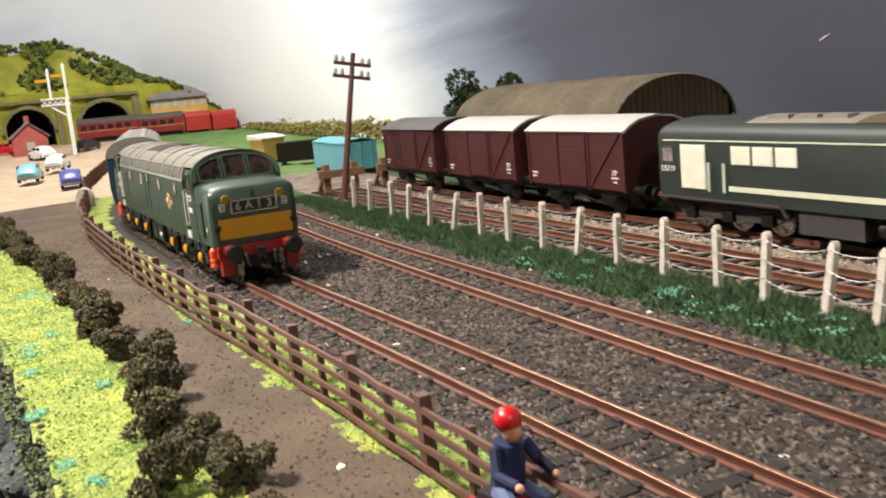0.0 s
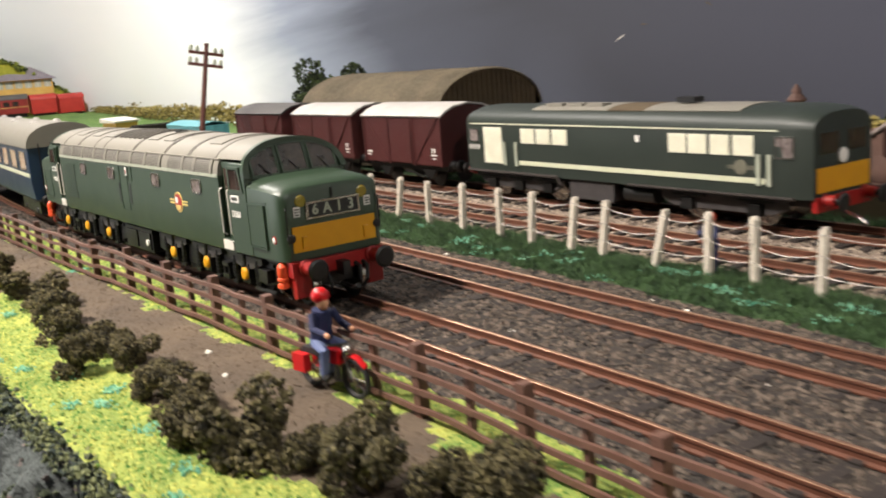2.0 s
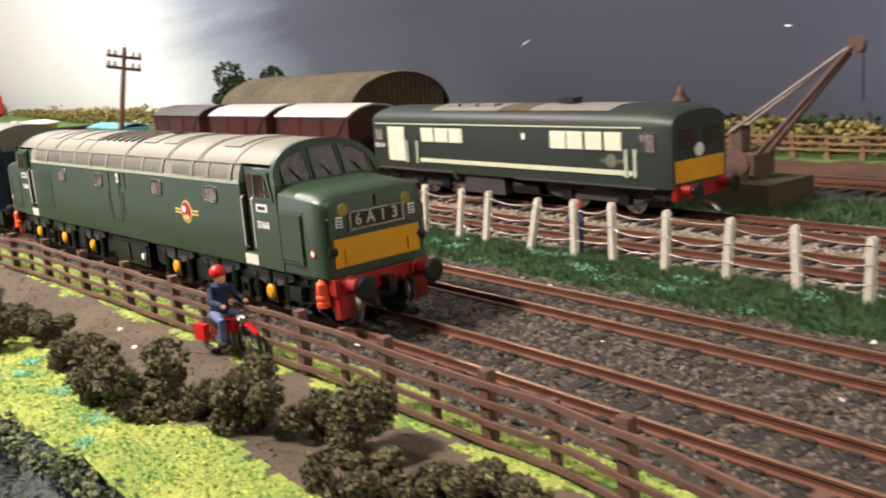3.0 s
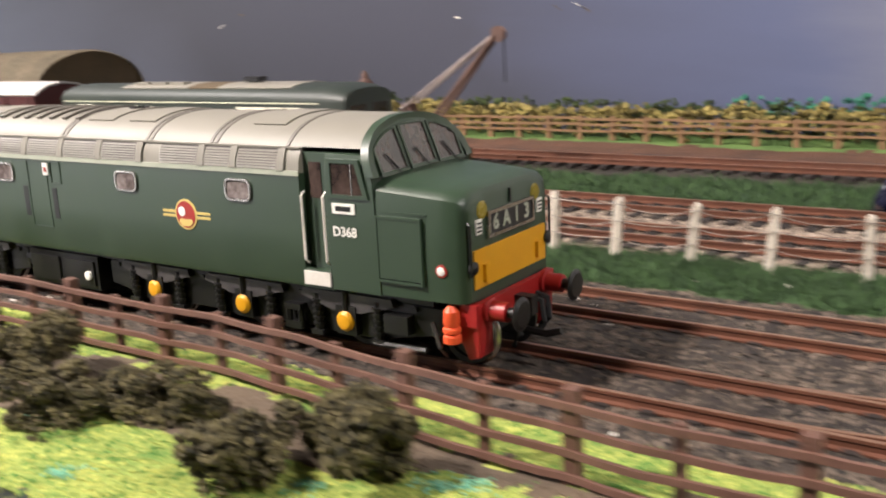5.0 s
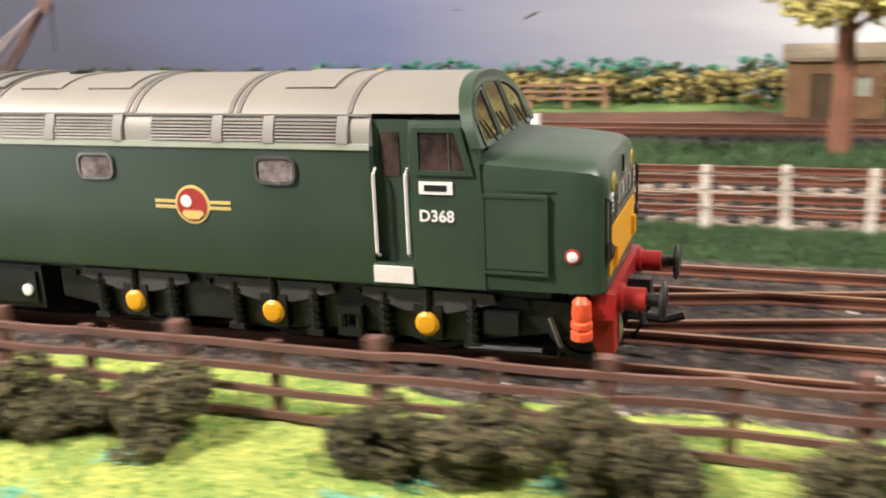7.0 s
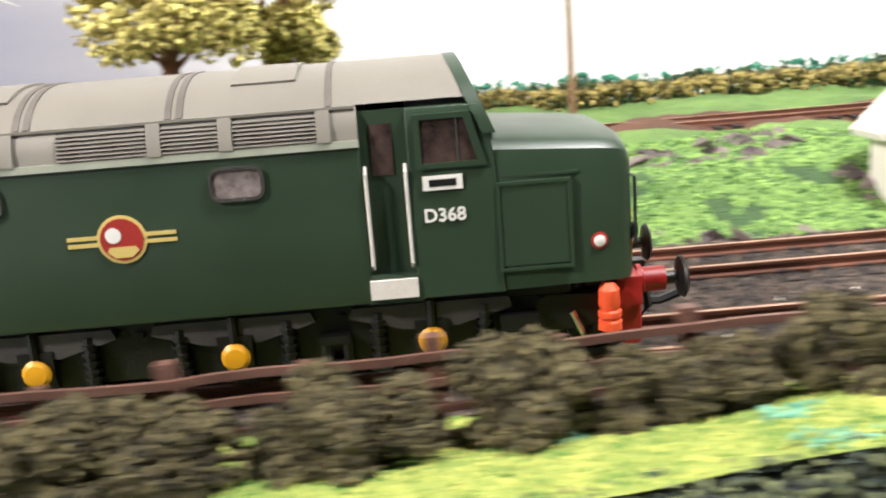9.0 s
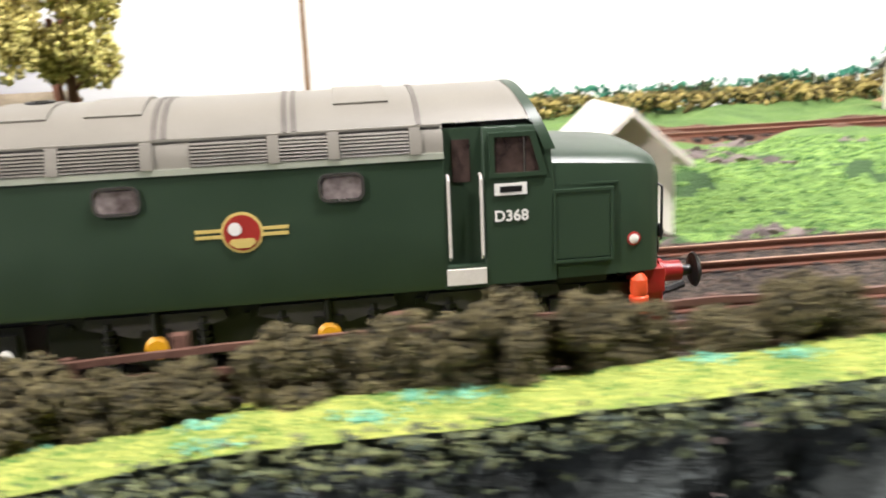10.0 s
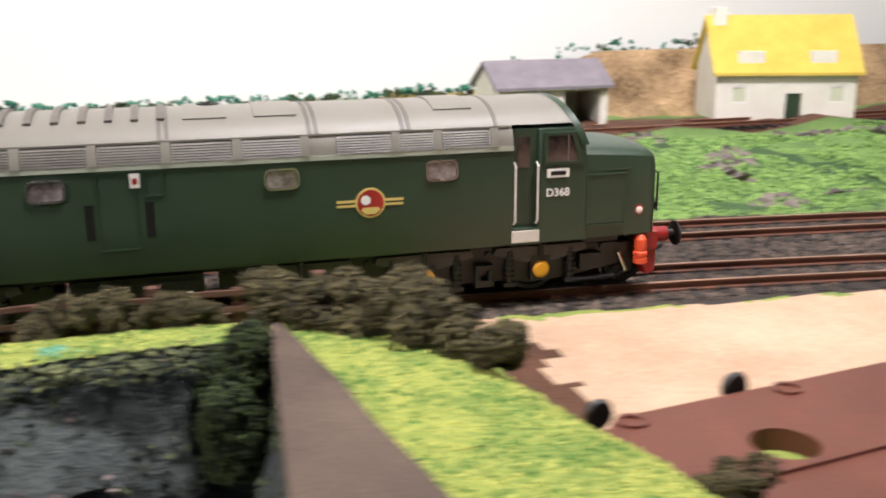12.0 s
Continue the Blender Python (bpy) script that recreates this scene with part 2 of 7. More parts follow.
def box(x0, x1, y0, y1, z0, z1, bm=None):
    bm = bm or bmesh.new()
    v = [bm.verts.new((x, y, z)) for x in (x0, x1) for y in (y0, y1) for z in (z0, z1)]
    for a in ((0, 1, 3, 2), (4, 6, 7, 5), (0, 4, 5, 1), (2, 3, 7, 6), (0, 2, 6, 4), (1, 5, 7, 3)):
        bm.faces.new([v[i] for i in a])
    return bm


def tube(pts, r, seg=8, bm=None, r1=None, caps=True):
    """A round bar along points, tapering from r to r1."""
    bm = bm or bmesh.new()
    pts = [Vector(p) for p in pts]
    rings = []
    for i, p in enumerate(pts):
        d = (pts[min(i + 1, len(pts) - 1)] - pts[max(i - 1, 0)]).normalized()
        u = d.cross(Vector((0, 0, 1)) if abs(d.z) < 0.9 else Vector((1, 0, 0))).normalized()
        w = d.cross(u)
        rr = r if r1 is None else r + (r1 - r) * i / (len(pts) - 1)
        rings.append([bm.verts.new(p + (u * math.cos(a) + w * math.sin(a)) * rr) for a in (2 * math.pi * k / seg for k in range(seg))])
    loft(rings, bm, True)
    if caps:
        bm.faces.new(rings[0][::-1])
        bm.faces.new(rings[-1])
    return bm


def loft(rings, bm, closed=False):
    n = len(rings[0])
    for a, b in zip(rings, rings[1:]):
        for i in range(n if closed else n - 1):
            j = (i + 1) % n
            bm.faces.new((a[i], a[j], b[j], b[i]))


def lathe(profile, seg=16, axis="z", bm=None, at=(0, 0, 0)):
    """Turns (radius, height) pairs round an axis."""
    bm = bm or bmesh.new()
    rings = []
    for r, h in profile:
        ring = []
        for k in range(seg):
            a = 2 * math.pi * k / seg
            u, w = r * math.cos(a), r * math.sin(a)
            p = {"z": (u, w, h), "y": (u, h, -w), "x": (h, u, w)}[axis]
            ring.append(bm.verts.new((p[0] + at[0], p[1] + at[1], p[2] + at[2])))
        rings.append(ring)
    loft(rings, bm, True)
    bm.faces.new(rings[0][::-1])
    bm.faces.new(rings[-1])
    bmesh.ops.recalc_face_normals(bm, faces=bm.faces)
    return bm


def prism(outline, y0, y1, bm=None):
    """An outline in x and z pushed through from y0 to y1."""
    bm = bm or bmesh.new()
    a = [bm.verts.new((x, y0, z)) for x, z in outline]
    b = [bm.verts.new((x, y1, z)) for x, z in outline]
    bm.faces.new(a)
    bm.faces.new(b[::-1])
    for i in range(len(a)):
        j = (i + 1) % len(a)
        bm.faces.new((a[j], a[i], b[i], b[j]))
    bmesh.ops.recalc_face_normals(bm, faces=bm.faces)
    return bm


def words(text, size, material, parent, m, label=""):
    """Lettering as thin raised type, facing +z of m."""
    cu = bpy.data.curves.new("lettering", "FONT")
    cu.body, cu.size, cu.extrude, cu.align_x, cu.align_y = text, size * K, 0.004 * K, "CENTER", "CENTER"
    cu.resolution_u, cu.offset = 3, 0.022 * size * K
    cu.materials.append(material)
    ob = new("lettering", cu)
    ob.parent = parent
    ob.matrix_basis = m
    return tagged(ob, label)


def skin(stations, caps=True, bm=None):
    """Lofts sections given as lists of (x, y, z)."""
    bm = bm or bmesh.new()
    rings = [[bm.verts.new(p) for p in s] for s in stations]
    loft(rings, bm, True)
    if caps:
        bm.faces.new(rings[0])
        bm.faces.new(rings[-1][::-1])
    bmesh.ops.recalc_face_normals(bm, faces=bm.faces)
    return bm


def smooth01(u):
    u = min(1.0, max(0.0, u))
    return u * u * (3 - 2 * u)


# ---- the plan ----
def y1(x):
    """Centre line of the running track."""
    y = -1.2 * smooth01(-x / 36)
    if x < -40:
        y += min(-40 - x, 20) ** 2 / 190
    if x < -60:
        y += 0.21 * min(-60 - x, 38)
    if x > 40:
        y -= (x - 40) ** 2 / 200
    return y


def y2(x):
    """Centre line of the second track."""
    return 3.4 + (0.55 * ((-20 - x) / 20) ** 2 if x < -20 else 0) - ((x - 42) ** 2 / 240 if x > 42 else 0)


def y3(x):
    return 9.3


def y4(x):
    return 12.65


def y5(x):
    return 20.6


def edge_y(x):
    """Front edge of the scenery, above the rock face."""
    pts = [(-200, -14), (-60, -10.5), (-30, -8.6), (-14, -7.7), (6, -6.5), (20, -5.6), (30, -5.0), (38, -5.0), (45, -5.2), (46.5, -5.4), (120, -5.4)]
    return float(np.interp(x, [p[0] for p in pts], [p[1] for p in pts]))


def wall_x(y):
    """Left side of the lane that comes forward at the right end."""
    return 45.0 + (y + 4.9) * 0.1


def ground_z(x, y):
    z = -0.21 if y1(x) - 1.7 <= y <= y2(x) + 1.6 else -0.26
    nz = noise.noise(Vector((x * 0.25, y * 0.25, 0))) * 0.12 + noise.noise(Vector((x * 0.9, y * 0.9, 3))) * 0.05
    if x < -90:
        z += 1.3 * smooth01((-90 - x) / 60)
    if y < y1(x) - 1.7:
        z += nz + 0.1
        if x > 18:
            up = smooth01((x - 18) / 24) * smooth01((-1.6 - y) / 2.8)
            z += 1.15 * up * (1 - 0.85 * smooth01((x - 46.6 + (y + 5) * 0.25) / 2.0))
    elif y > y2(x) + 1.6:
        if x > 24:
            w = smooth01((x - 24) / 10)
            z += w * (0.8 * smooth01((y - 6) / 3) * (1 - 0.8 * smooth01((y - 12) / 4)) + nz * 2.5)
        if y < 8 and x < 30:
            z += 0.2 * smooth01((y - 5.0) / 1.2) * (1 - smooth01((y - 6.6) / 0.8)) + nz * 0.6
        if y > 14.5:
            z -= 0.12 - nz
    return z


def zone(x, y):
    """Which cover lies at a place: an index into the ground's materials."""
    k = noise.noise(Vector((x * 0.7, y * 0.7, 9))) * 0.55 + noise.noise(Vector((x * 2.5, y * 2.5, 5))) * 0.25
    if x < -62:
        if y < 1 + k:
            return 7 if noise.noise(Vector((x * 0.06, y * 0.12, 2))) < 0.15 else 5
        return 7 if y < 10 else 4
    if y < y1(x) - 1.75 + k * 0.5:
        d = y1(x) - y
        if x > 14 and d > 1.9 + k:
            if x > 48.3 + k * 0.6 + (y + 4) * -0.05:
                return 6 if x < 49.6 + k * 2.2 and y < -3.6 + k else 5
            return 3
        if d < 2.9 + k:
            return 3
        if y < edge_y(x) + 2.2 + k - 0.6 * smooth01((x + 20) / 30) + 0.8 * smooth01(x / 6):
            return 3
        return 1 if x < 14 else 3
    if y < y2(x) + 1.7 + k * 0.7:
        return 0
    if x > 28 + k * 3:
        if y < 16.5:
            return 4 if k > -0.18 else 2
        return 6 if 19 < y < 22.5 else 4
    if y < 7.9 + k * 0.5:
        return 2
    if y < 14.5 + k:
        return 8
    if y < 18.6 + k:
        return 2
    if y < 23.2 + k:
        return 0
    return 6 if y < 26.5 + k else 4


def sheet(name, xs, ys, mats, label, category):
    me = bpy.data.meshes.new(name)
    verts = [(x * K, y * K, ground_z(x, y) * K) for x in xs for y in ys]
    n = len(ys)
    faces, idx = [], []
    for i in range(len(xs) - 1):
        for j in range(n - 1):
            cx, cy = (xs[i] + xs[i + 1]) / 2, (ys[j] + ys[j + 1]) / 2
            if cy < edge_y(cx) and cx < wall_x(cy) + 0.12:
                continue
            faces.append((i * n + j, (i + 1) * n + j, (i + 1) * n + j + 1, i * n + j + 1))
            idx.append(zone(cx, cy))
    me.from_pydata(verts, [], faces)
    for mm in mats:
        me.materials.append(mm)
    me.polygons.foreach_set("material_index", idx)
    me.polygons.foreach_set("use_smooth", [True] * len(idx))
    return tagged(new(name, me), label, category, kind="structure")


GROUND = [M_BALLAST, M_PATH, M_GRASS, M_FLOCK, M_BANK, M_SAND, M_EARTH, M_ROAD, M_SIDING]
near_x = list(np.arange(-62, 64, 0.2))
xs = list(np.arange(-190, -62, 2.0)) + near_x + list(np.arange(64, 120, 2.0))
ys = list(np.arange(-18, 9, 0.17)) + list(np.arange(9, 31.5, 0.6))
sheet("ground", xs, ys, GROUND, "model railway scenery with ballast, grass, earth path and sand", "ground")


# the lane that comes forward over the rock at the right end
bm = bmesh.new()
rings = []
for y in np.arange(-4.8, -17.5, -0.4):
    x0, x1 = wall_x(y) - 0.06, wall_x(y) + 0.22 - (y + 4.9) * 0.24
    z0, z1 = ground_z(x0 + 0.1, y) + 0.06, ground_z(x1, y) + 0.06
    rings.append([bm.verts.new(p) for p in ((x0, y, z0 - 0.5), (x0, y, z0 + 0.05), (x0 + 0.1, y, z0 + 0.08), (x1 - 0.05, y, z1), (x1, y, z1 - 0.5))])
loft(rings, bm)
bm.faces.new(rings[0])
bmesh.ops.recalc_face_normals(bm, faces=bm.faces)
tagged(part("lane", bm, M_LANE, None, "grey-brown earth lane running over the rock edge"), category="lane", kind="structure")


def track(name, fn, x0, x1, label, z=0.0, near=(0, 0)):
    t = thing(name, P(0, 0, z), label, "railway track", kind="structure")
    n = int((x1 - x0) / 1.0)
    px = [x0 + (x1 - x0) * i / n for i in range(n + 1)]
    for side in (-1, 1):
        bm, top = bmesh.new(), bmesh.new()
        rings, rt = [], []
        for x in px:
            h = math.atan2(fn(x + 0.5) - fn(x - 0.5), 1.0)
            nx, ny = -math.sin(h), math.cos(h)
            def at(off, zz):
                o = side * 0.627 + off
                return (x + nx * o, fn(x) + ny * o, zz)
            rings.append([bm.verts.new(at(a, b)) for a, b in ((-0.09, -0.19), (0.09, -0.19), (0.09, -0.16), (0.025, -0.14), (0.025, -0.07), (0.045, -0.05), (0.045, -0.005), (-0.045, -0.005), (-0.045, -0.05), (-0.025, -0.07), (-0.025, -0.14), (-0.09, -0.16))])
            rt.append([top.verts.new(at(a, b)) for a, b in ((-0.04, -0.006), (-0.03, 0.0), (0.03, 0.0), (0.04, -0.006))])
        loft(rings, bm, True)
        loft(rt, top)
        bmesh.ops.recalc_face_normals(bm, faces=bm.faces)
        r = part("rail", bm, M_RAILS, t)
        part("rail_head", top, M_RAILT, r, "polished top of the rail")
    bm = box(-0.13, 0.13, -1.18, 1.18, -0.31, -0.19)
    chair = None
    for s in (-1, 1):
        box(-0.1, 0.1, s * 0.627 - 0.17, s * 0.627 + 0.17, -0.195, -0.155, bm)
    me = mesh_of("sleeper", bm, M_SLEEPER, 0)
    rest = bmesh.new()
    x, rnd = x0, random.Random(name)
    while x < x1:
        h = math.degrees(math.atan2(fn(x + 0.5) - fn(x - 0.5), 1.0)) + rnd.uniform(-1, 1)
        if near[0] <= x <= near[1]:
            again("sleeper", me, t, P(x, fn(x), rnd.uniform(-0.01, 0.01), h))
        else:
            b0 = len(rest.verts)
            box(x - 0.13, x + 0.13, fn(x) - 1.18, fn(x) + 1.18, -0.31, -0.19, rest)
        x += 0.66
    part("far_sleepers", rest, M_SLEEPER, t)["kind"] = "stuff"
    return t


track("running_track", y1, -148, 80, "curving main line with rusty rails and dark sleepers", near=(-40, 62))
def y_cross(x):
    """Crossover between the two main lines."""
    return y1(x) + (y2(x) - y1(x)) * smooth01((x - 9) / 21)


track("crossover_track", y_cross, 10.5, 28.5, "crossover with rusty rails linking the two main lines", z=-0.012)
track("second_track", y2, -75, 80, "second main line with rusty rails and dark sleepers", near=(-40, 62))
track("siding_track", y3, -48, 30, "siding with rusty rails set in pale ballast", near=(-20, 22))
track("siding_track", y4, -48, 30, "siding under the parked locomotive and vans", near=(0, 20))
track("back_track", y5, -60, 80, "rear line with rusty rails below the hedge bank", z=-0.05)

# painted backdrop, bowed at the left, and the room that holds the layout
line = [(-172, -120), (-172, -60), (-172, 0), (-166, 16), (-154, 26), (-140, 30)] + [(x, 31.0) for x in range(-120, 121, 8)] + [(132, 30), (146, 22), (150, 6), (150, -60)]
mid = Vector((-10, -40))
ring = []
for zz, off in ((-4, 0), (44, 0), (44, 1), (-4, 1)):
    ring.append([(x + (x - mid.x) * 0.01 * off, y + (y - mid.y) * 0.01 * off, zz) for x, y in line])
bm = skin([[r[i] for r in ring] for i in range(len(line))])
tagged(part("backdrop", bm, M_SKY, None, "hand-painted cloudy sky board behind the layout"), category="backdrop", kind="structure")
for nm, b in (("room_wall_south", (-300, 300, -166, -160, -75, 115)), ("room_wall_north", (-300, 300, 44, 50, -75, 115)), ("room_wall_west", (-306, -300, -166, 50, -75, 115)), ("room_wall_east", (300, 306, -166, 50, -75, 115)), ("room_ceiling", (-306, 306, -166, 50, 115, 121)), ("room_floor", (-306, 306, -166, 50, -81, -75))):
    tagged(part(nm, box(*b), M_ROOM, None, "plain pale surface of the room around the layout"), category="wall", kind="structure")


# ---- running locomotive ----
def hull(w, zb, zs, zt, p=2.3, n=14):
    """Body section: (y, z) from the near sill over the roof to the far sill."""
    pts = [(-w, zb), (-w - 0.015, (zb + zs) / 2)]
    for k in range(n + 1):
        a = math.pi * k / n
        y, z = -math.cos(a), math.sin(a)
        pts.append((w * math.copysign(abs(y) ** (2 / p), y), zs + (zt - zs) * abs(z) ** (2 / p)))
    return pts + [(w + 0.015, (zb + zs) / 2), (w, zb)]


def slab(profile, x0, x1, lift=0.0):
    """A strip that follows a section line from x0 to x1, standing lift proud of it."""
    bm = bmesh.new()
    rings = []
    for x in (x0, x1):
        ring = []
        for i, (y, z) in enumerate(profile):
            a, b = profile[max(i - 1, 0)], profile[min(i + 1, len(profile) - 1)]
            ny, nz = -(b[1] - a[1]), (b[0] - a[0])
            ln = math.hypot(ny, nz) or 1
            ring.append((x, y + ny / ln * lift, z + nz / ln * lift))
        ring += [(x, y * 0.97, z - 0.04) for y, z in reversed(profile)]
        rings.append(ring)
    return skin(rings)


TURN = pose(0, 0, 0, 0, 0, 180)
ROOF = hull(1.36, 1.12, 2.94, 3.76, 2.25, 20)
ARC = ROOF[2:-2]


def roof_band(x0, x1, material, parent, name, lo=0, lift=0.02, label="", m=None):
    return part(name, slab(ARC[lo:len(ARC) - lo], x0, x1, lift), material, parent, label, m=m)


def wheelset(r, name, parent, x):
    bm = bmesh.new()
    for s in (-1, 1):
        lathe([(0.1, s * 0.56), (r - 0.14, s * 0.56), (r - 0.12, s * 0.54), (r + 0.05, s * 0.54), (r + 0.05, s * 0.58), (r, s * 0.6), (r - 0.01, s * 0.7), (r - 0.1, s * 0.7), (r - 0.12, s * 0.66), (0.14, s * 0.66), (0.1, s * 0.72)], 20, "y", bm)
        for k in range(6):
            a = k * math.pi / 3
            tube([(0.1 * math.cos(a), s * 0.67, 0.1 * math.sin(a)), ((r - 0.13) * math.cos(a), s * 0.67, (r - 0.13) * math.sin(a))], 0.035, 4, bm)
    tube([(0, -0.95, 0), (0, 0.95, 0)], 0.07, 8, bm)
    for f in bm.faces:
        ce = f.calc_center_median()
        if math.hypot(ce.x, ce.z) > r - 0.02:
            f.material_index = 1
    return part(name, bm, [M_BLACK, M_STEEL], parent, "black wheels with bright tyres", m=P(x, 0, r))


def buffer(parent, x, y, z, material, m=None):
    b = part("buffer", lathe([(0.19, 0), (0.19, 0.06), (0.15, 0.08), (0.15, 0.34), (0.11, 0.35)], 14, "x", at=(x, y, z)), material, parent, "buffer with painted housing and black head", m=m)
    part("buffer_head", lathe([(0.08, 0.3), (0.08, 0.5), (0.24, 0.53), (0.26, 0.56), (0.2, 0.6)], 16, "x", at=(x, y, z)), M_BLACK, b, "black round buffer head")
    return b


def bogie(parent, m, spin):
    """Three driven axles and a leading pony axle, yellow axlebox covers."""
    out = []
    for s in (-1, 1):
        top = [(1.35, 0.95), (1.9, 1.02), (2.2, 1.1), (3.4, 1.1), (3.7, 1.0), (4.2, 1.0), (4.5, 1.1), (5.6, 1.1), (5.9, 1.0), (6.5, 1.0), (6.8, 1.1), (7.9, 1.1), (8.3, 0.98), (9.7, 0.92)]
        low = [(9.7, 0.62), (8.7, 0.45), (8.2, 0.36), (7.7, 0.3), (7.0, 0.3), (6.6, 0.34), (5.6, 0.34), (5.4, 0.3), (4.7, 0.3), (4.4, 0.34), (3.4, 0.34), (3.1, 0.3), (2.4, 0.3), (2.1, 0.38), (1.35, 0.5)]
        fr = part("bogie_frame", prism(top + low, s * 0.98, s * 1.08), M_BLACK, parent, "black bogie side frame", m=m, bev=0.015)
        for ax in (7.355, 5.069, 2.783):
            bm = prism([(ax - 0.95, 0.9), (ax - 0.3, 0.72), (ax + 0.3, 0.72), (ax + 0.95, 0.9), (ax + 0.9, 1.02), (ax - 0.9, 1.02)], s * 1.08, s * 1.2)
            part("leaf_spring", bm, M_SPRING, fr, "grey equalising beam")
            bm = box(ax - 0.2, ax + 0.2, s * 1.07, s * 1.22, 0.34, 0.82)
            for dx in (-0.62, 0.62):
                tube([(ax + dx, s * 1.15, 0.32), (ax + dx, s * 1.15, 0.95)], 0.075, 8, bm)
                box(ax + dx - 0.12, ax + dx + 0.12, s * 1.07, s * 1.24, 0.26, 0.34, bm)
                for q in range(5):
                    tube([(ax + dx, s * 1.15, 0.42 + q * 0.1), (ax + dx, s * 1.15, 0.46 + q * 0.1)], 0.105, 8, bm)
            tube([(ax, s * 1.2, 0.74), (ax, s * 1.2, 1.06)], 0.06, 8, bm)
            part("axlebox", bm, M_BLACK, fr)
            part("axle_cover", lathe([(0.17, 0), (0.17, s * 0.04), (0.12, s * 0.08), (0.03, s * 0.09)], 14, "y", at=(ax, s * 1.21, 0.57)), M_YELLOW, fr, "yellow round axlebox cover")
        bm = box(8.15, 8.6, s * 1.06, s * 1.26, 0.5, 0.8)
        box(6.05, 6.4, s * 1.06, s * 1.24, 0.3, 0.42, bm)
        box(6.05, 6.4, s * 1.06, s * 1.24, 0.62, 0.72, bm)
        tube([(6.1, s * 1.18, 0.3), (6.1, s * 1.18, 0.7)], 0.06, 6, bm)
        tube([(6.36, s * 1.18, 0.3), (6.36, s * 1.18, 0.7)], 0.06, 6, bm)
        tube([(7.9, s * 1.2, 0.28), (8.9, s * 1.2, 0.3)], 0.05, 6, bm)
        for q in range(10):
            box(1.6 + q * 0.78, 1.68 + q * 0.78, s * 1.07, s * 1.13, 0.86, 0.94, bm)
        part("brake_gear", bm, M_BLACK, fr)
        part("sand_pipe", tube([(9.0, s * 1.15, 0.75), (9.15, s * 1.2, 0.4), (9.05, s * 0.9, 0.14)], 0.04, 6), M_STEEL, fr, "thin bright sanding pipe")
    core = part("bogie_core", box(1.6, 9.6, -0.5, 0.5, 0.45, 1.1), M_BLACK, parent, m=m)
    for ax, r, nm in ((9.335, 0.457, "pony_wheelset"), (7.355, 0.571, "driving_wheelset"), (5.069, 0.571, "driving_wheelset"), (2.783, 0.571, "driving_wheelset")):
        spin.append((wheelset(r, nm, core, ax), ax, r, 1 if m.to_3x3()[0][0] > 0 else -1))


M_SPRING = surf("grey_spring", c(52, 50, 52), c(82, 78, 78), 0.5, 0.2, 2, 30, 0.2, 0.02, 0.25)
M_EMB_Y = surf("emblem_yellow", c(190, 168, 92), c(206, 184, 110), 0.5, 0, 2, 30, 0.05)
M_EMB_R = surf("emblem_red", c(140, 32, 26), c(160, 44, 34), 0.5, 0, 2, 30, 0.05)
M_LAMP = surf("marker_lens", c(120, 108, 40), c(150, 134, 56), 0.25, 0, 2, 30, 0.02)
M_SIGN = surf("black_blind", c(26, 26, 28), c(38, 38, 40), 0.5, 0, 2, 30, 0.05)


def emblem(parent, x, y, z, s, k=1.0, faded=None):
    """Round crest on a bar, plain shapes only."""
    e = part("crest", lathe([(0.31 * k, 0), (0.31 * k, s * 0.012), (0.28 * k, s * 0.015)], 24, "y", at=(x, y, z)), faded or M_EMB_Y, parent, "faded round crest on a bar" if faded else "round crest with red field on a yellow bar")
    bm = box(x - 0.68 * k, x - 0.28 * k, y, y + s * 0.01, z + 0.02 * k, z + 0.07 * k)
    for a in ((-0.68, -0.28), (0.28, 0.68)):
        for b in ((0.02, 0.07), (-0.07, -0.02)):
            if (a, b) != ((-0.68, -0.28), (0.02, 0.07)):
                box(x + a[0] * k, x + a[1] * k, y, y + s * 0.01, z + b[0] * k, z + b[1] * k, bm)
    part("crest_bar", bm, faded or M_EMB_Y, e)
    part("crest_field", lathe([(0.27 * k, s * 0.016), (0.27 * k, s * 0.02), (0.2 * k, s * 0.021)], 20, "y", at=(x, y, z)), faded or M_EMB_R, e)
    part("crest_wheel", lathe([(0.1 * k, s * 0.022), (0.1 * k, s * 0.027), (0.05 * k, s * 0.028)], 14, "y", at=(x - 0.1 * k, y, z + 0.06 * k)), faded or M_WHITE, e)
    part("crest_base", prism([(x - 0.2 * k, z - 0.15 * k), (x - 0.1 * k, z - 0.23 * k), (x + 0.1 * k, z - 0.23 * k), (x + 0.2 * k, z - 0.15 * k), (x + 0.16 * k, z - 0.09 * k), (x - 0.16 * k, z - 0.09 * k)], y + s * 0.021, y + s * 0.026), faded or M_EMB_Y, e)
    return e


def rounded(x0, x1, z0, z1, r, n=4):
    pts = []
    for cx, cz, a0 in ((x1 - r, z1 - r, 0), (x0 + r, z1 - r, 90), (x0 + r, z0 + r, 180), (x1 - r, z0 + r, 270)):
        for k in range(n + 1):
            a = radians(a0 + 90 * k / n)
            pts.append((cx + r * math.cos(a), cz + r * math.sin(a)))
    return pts


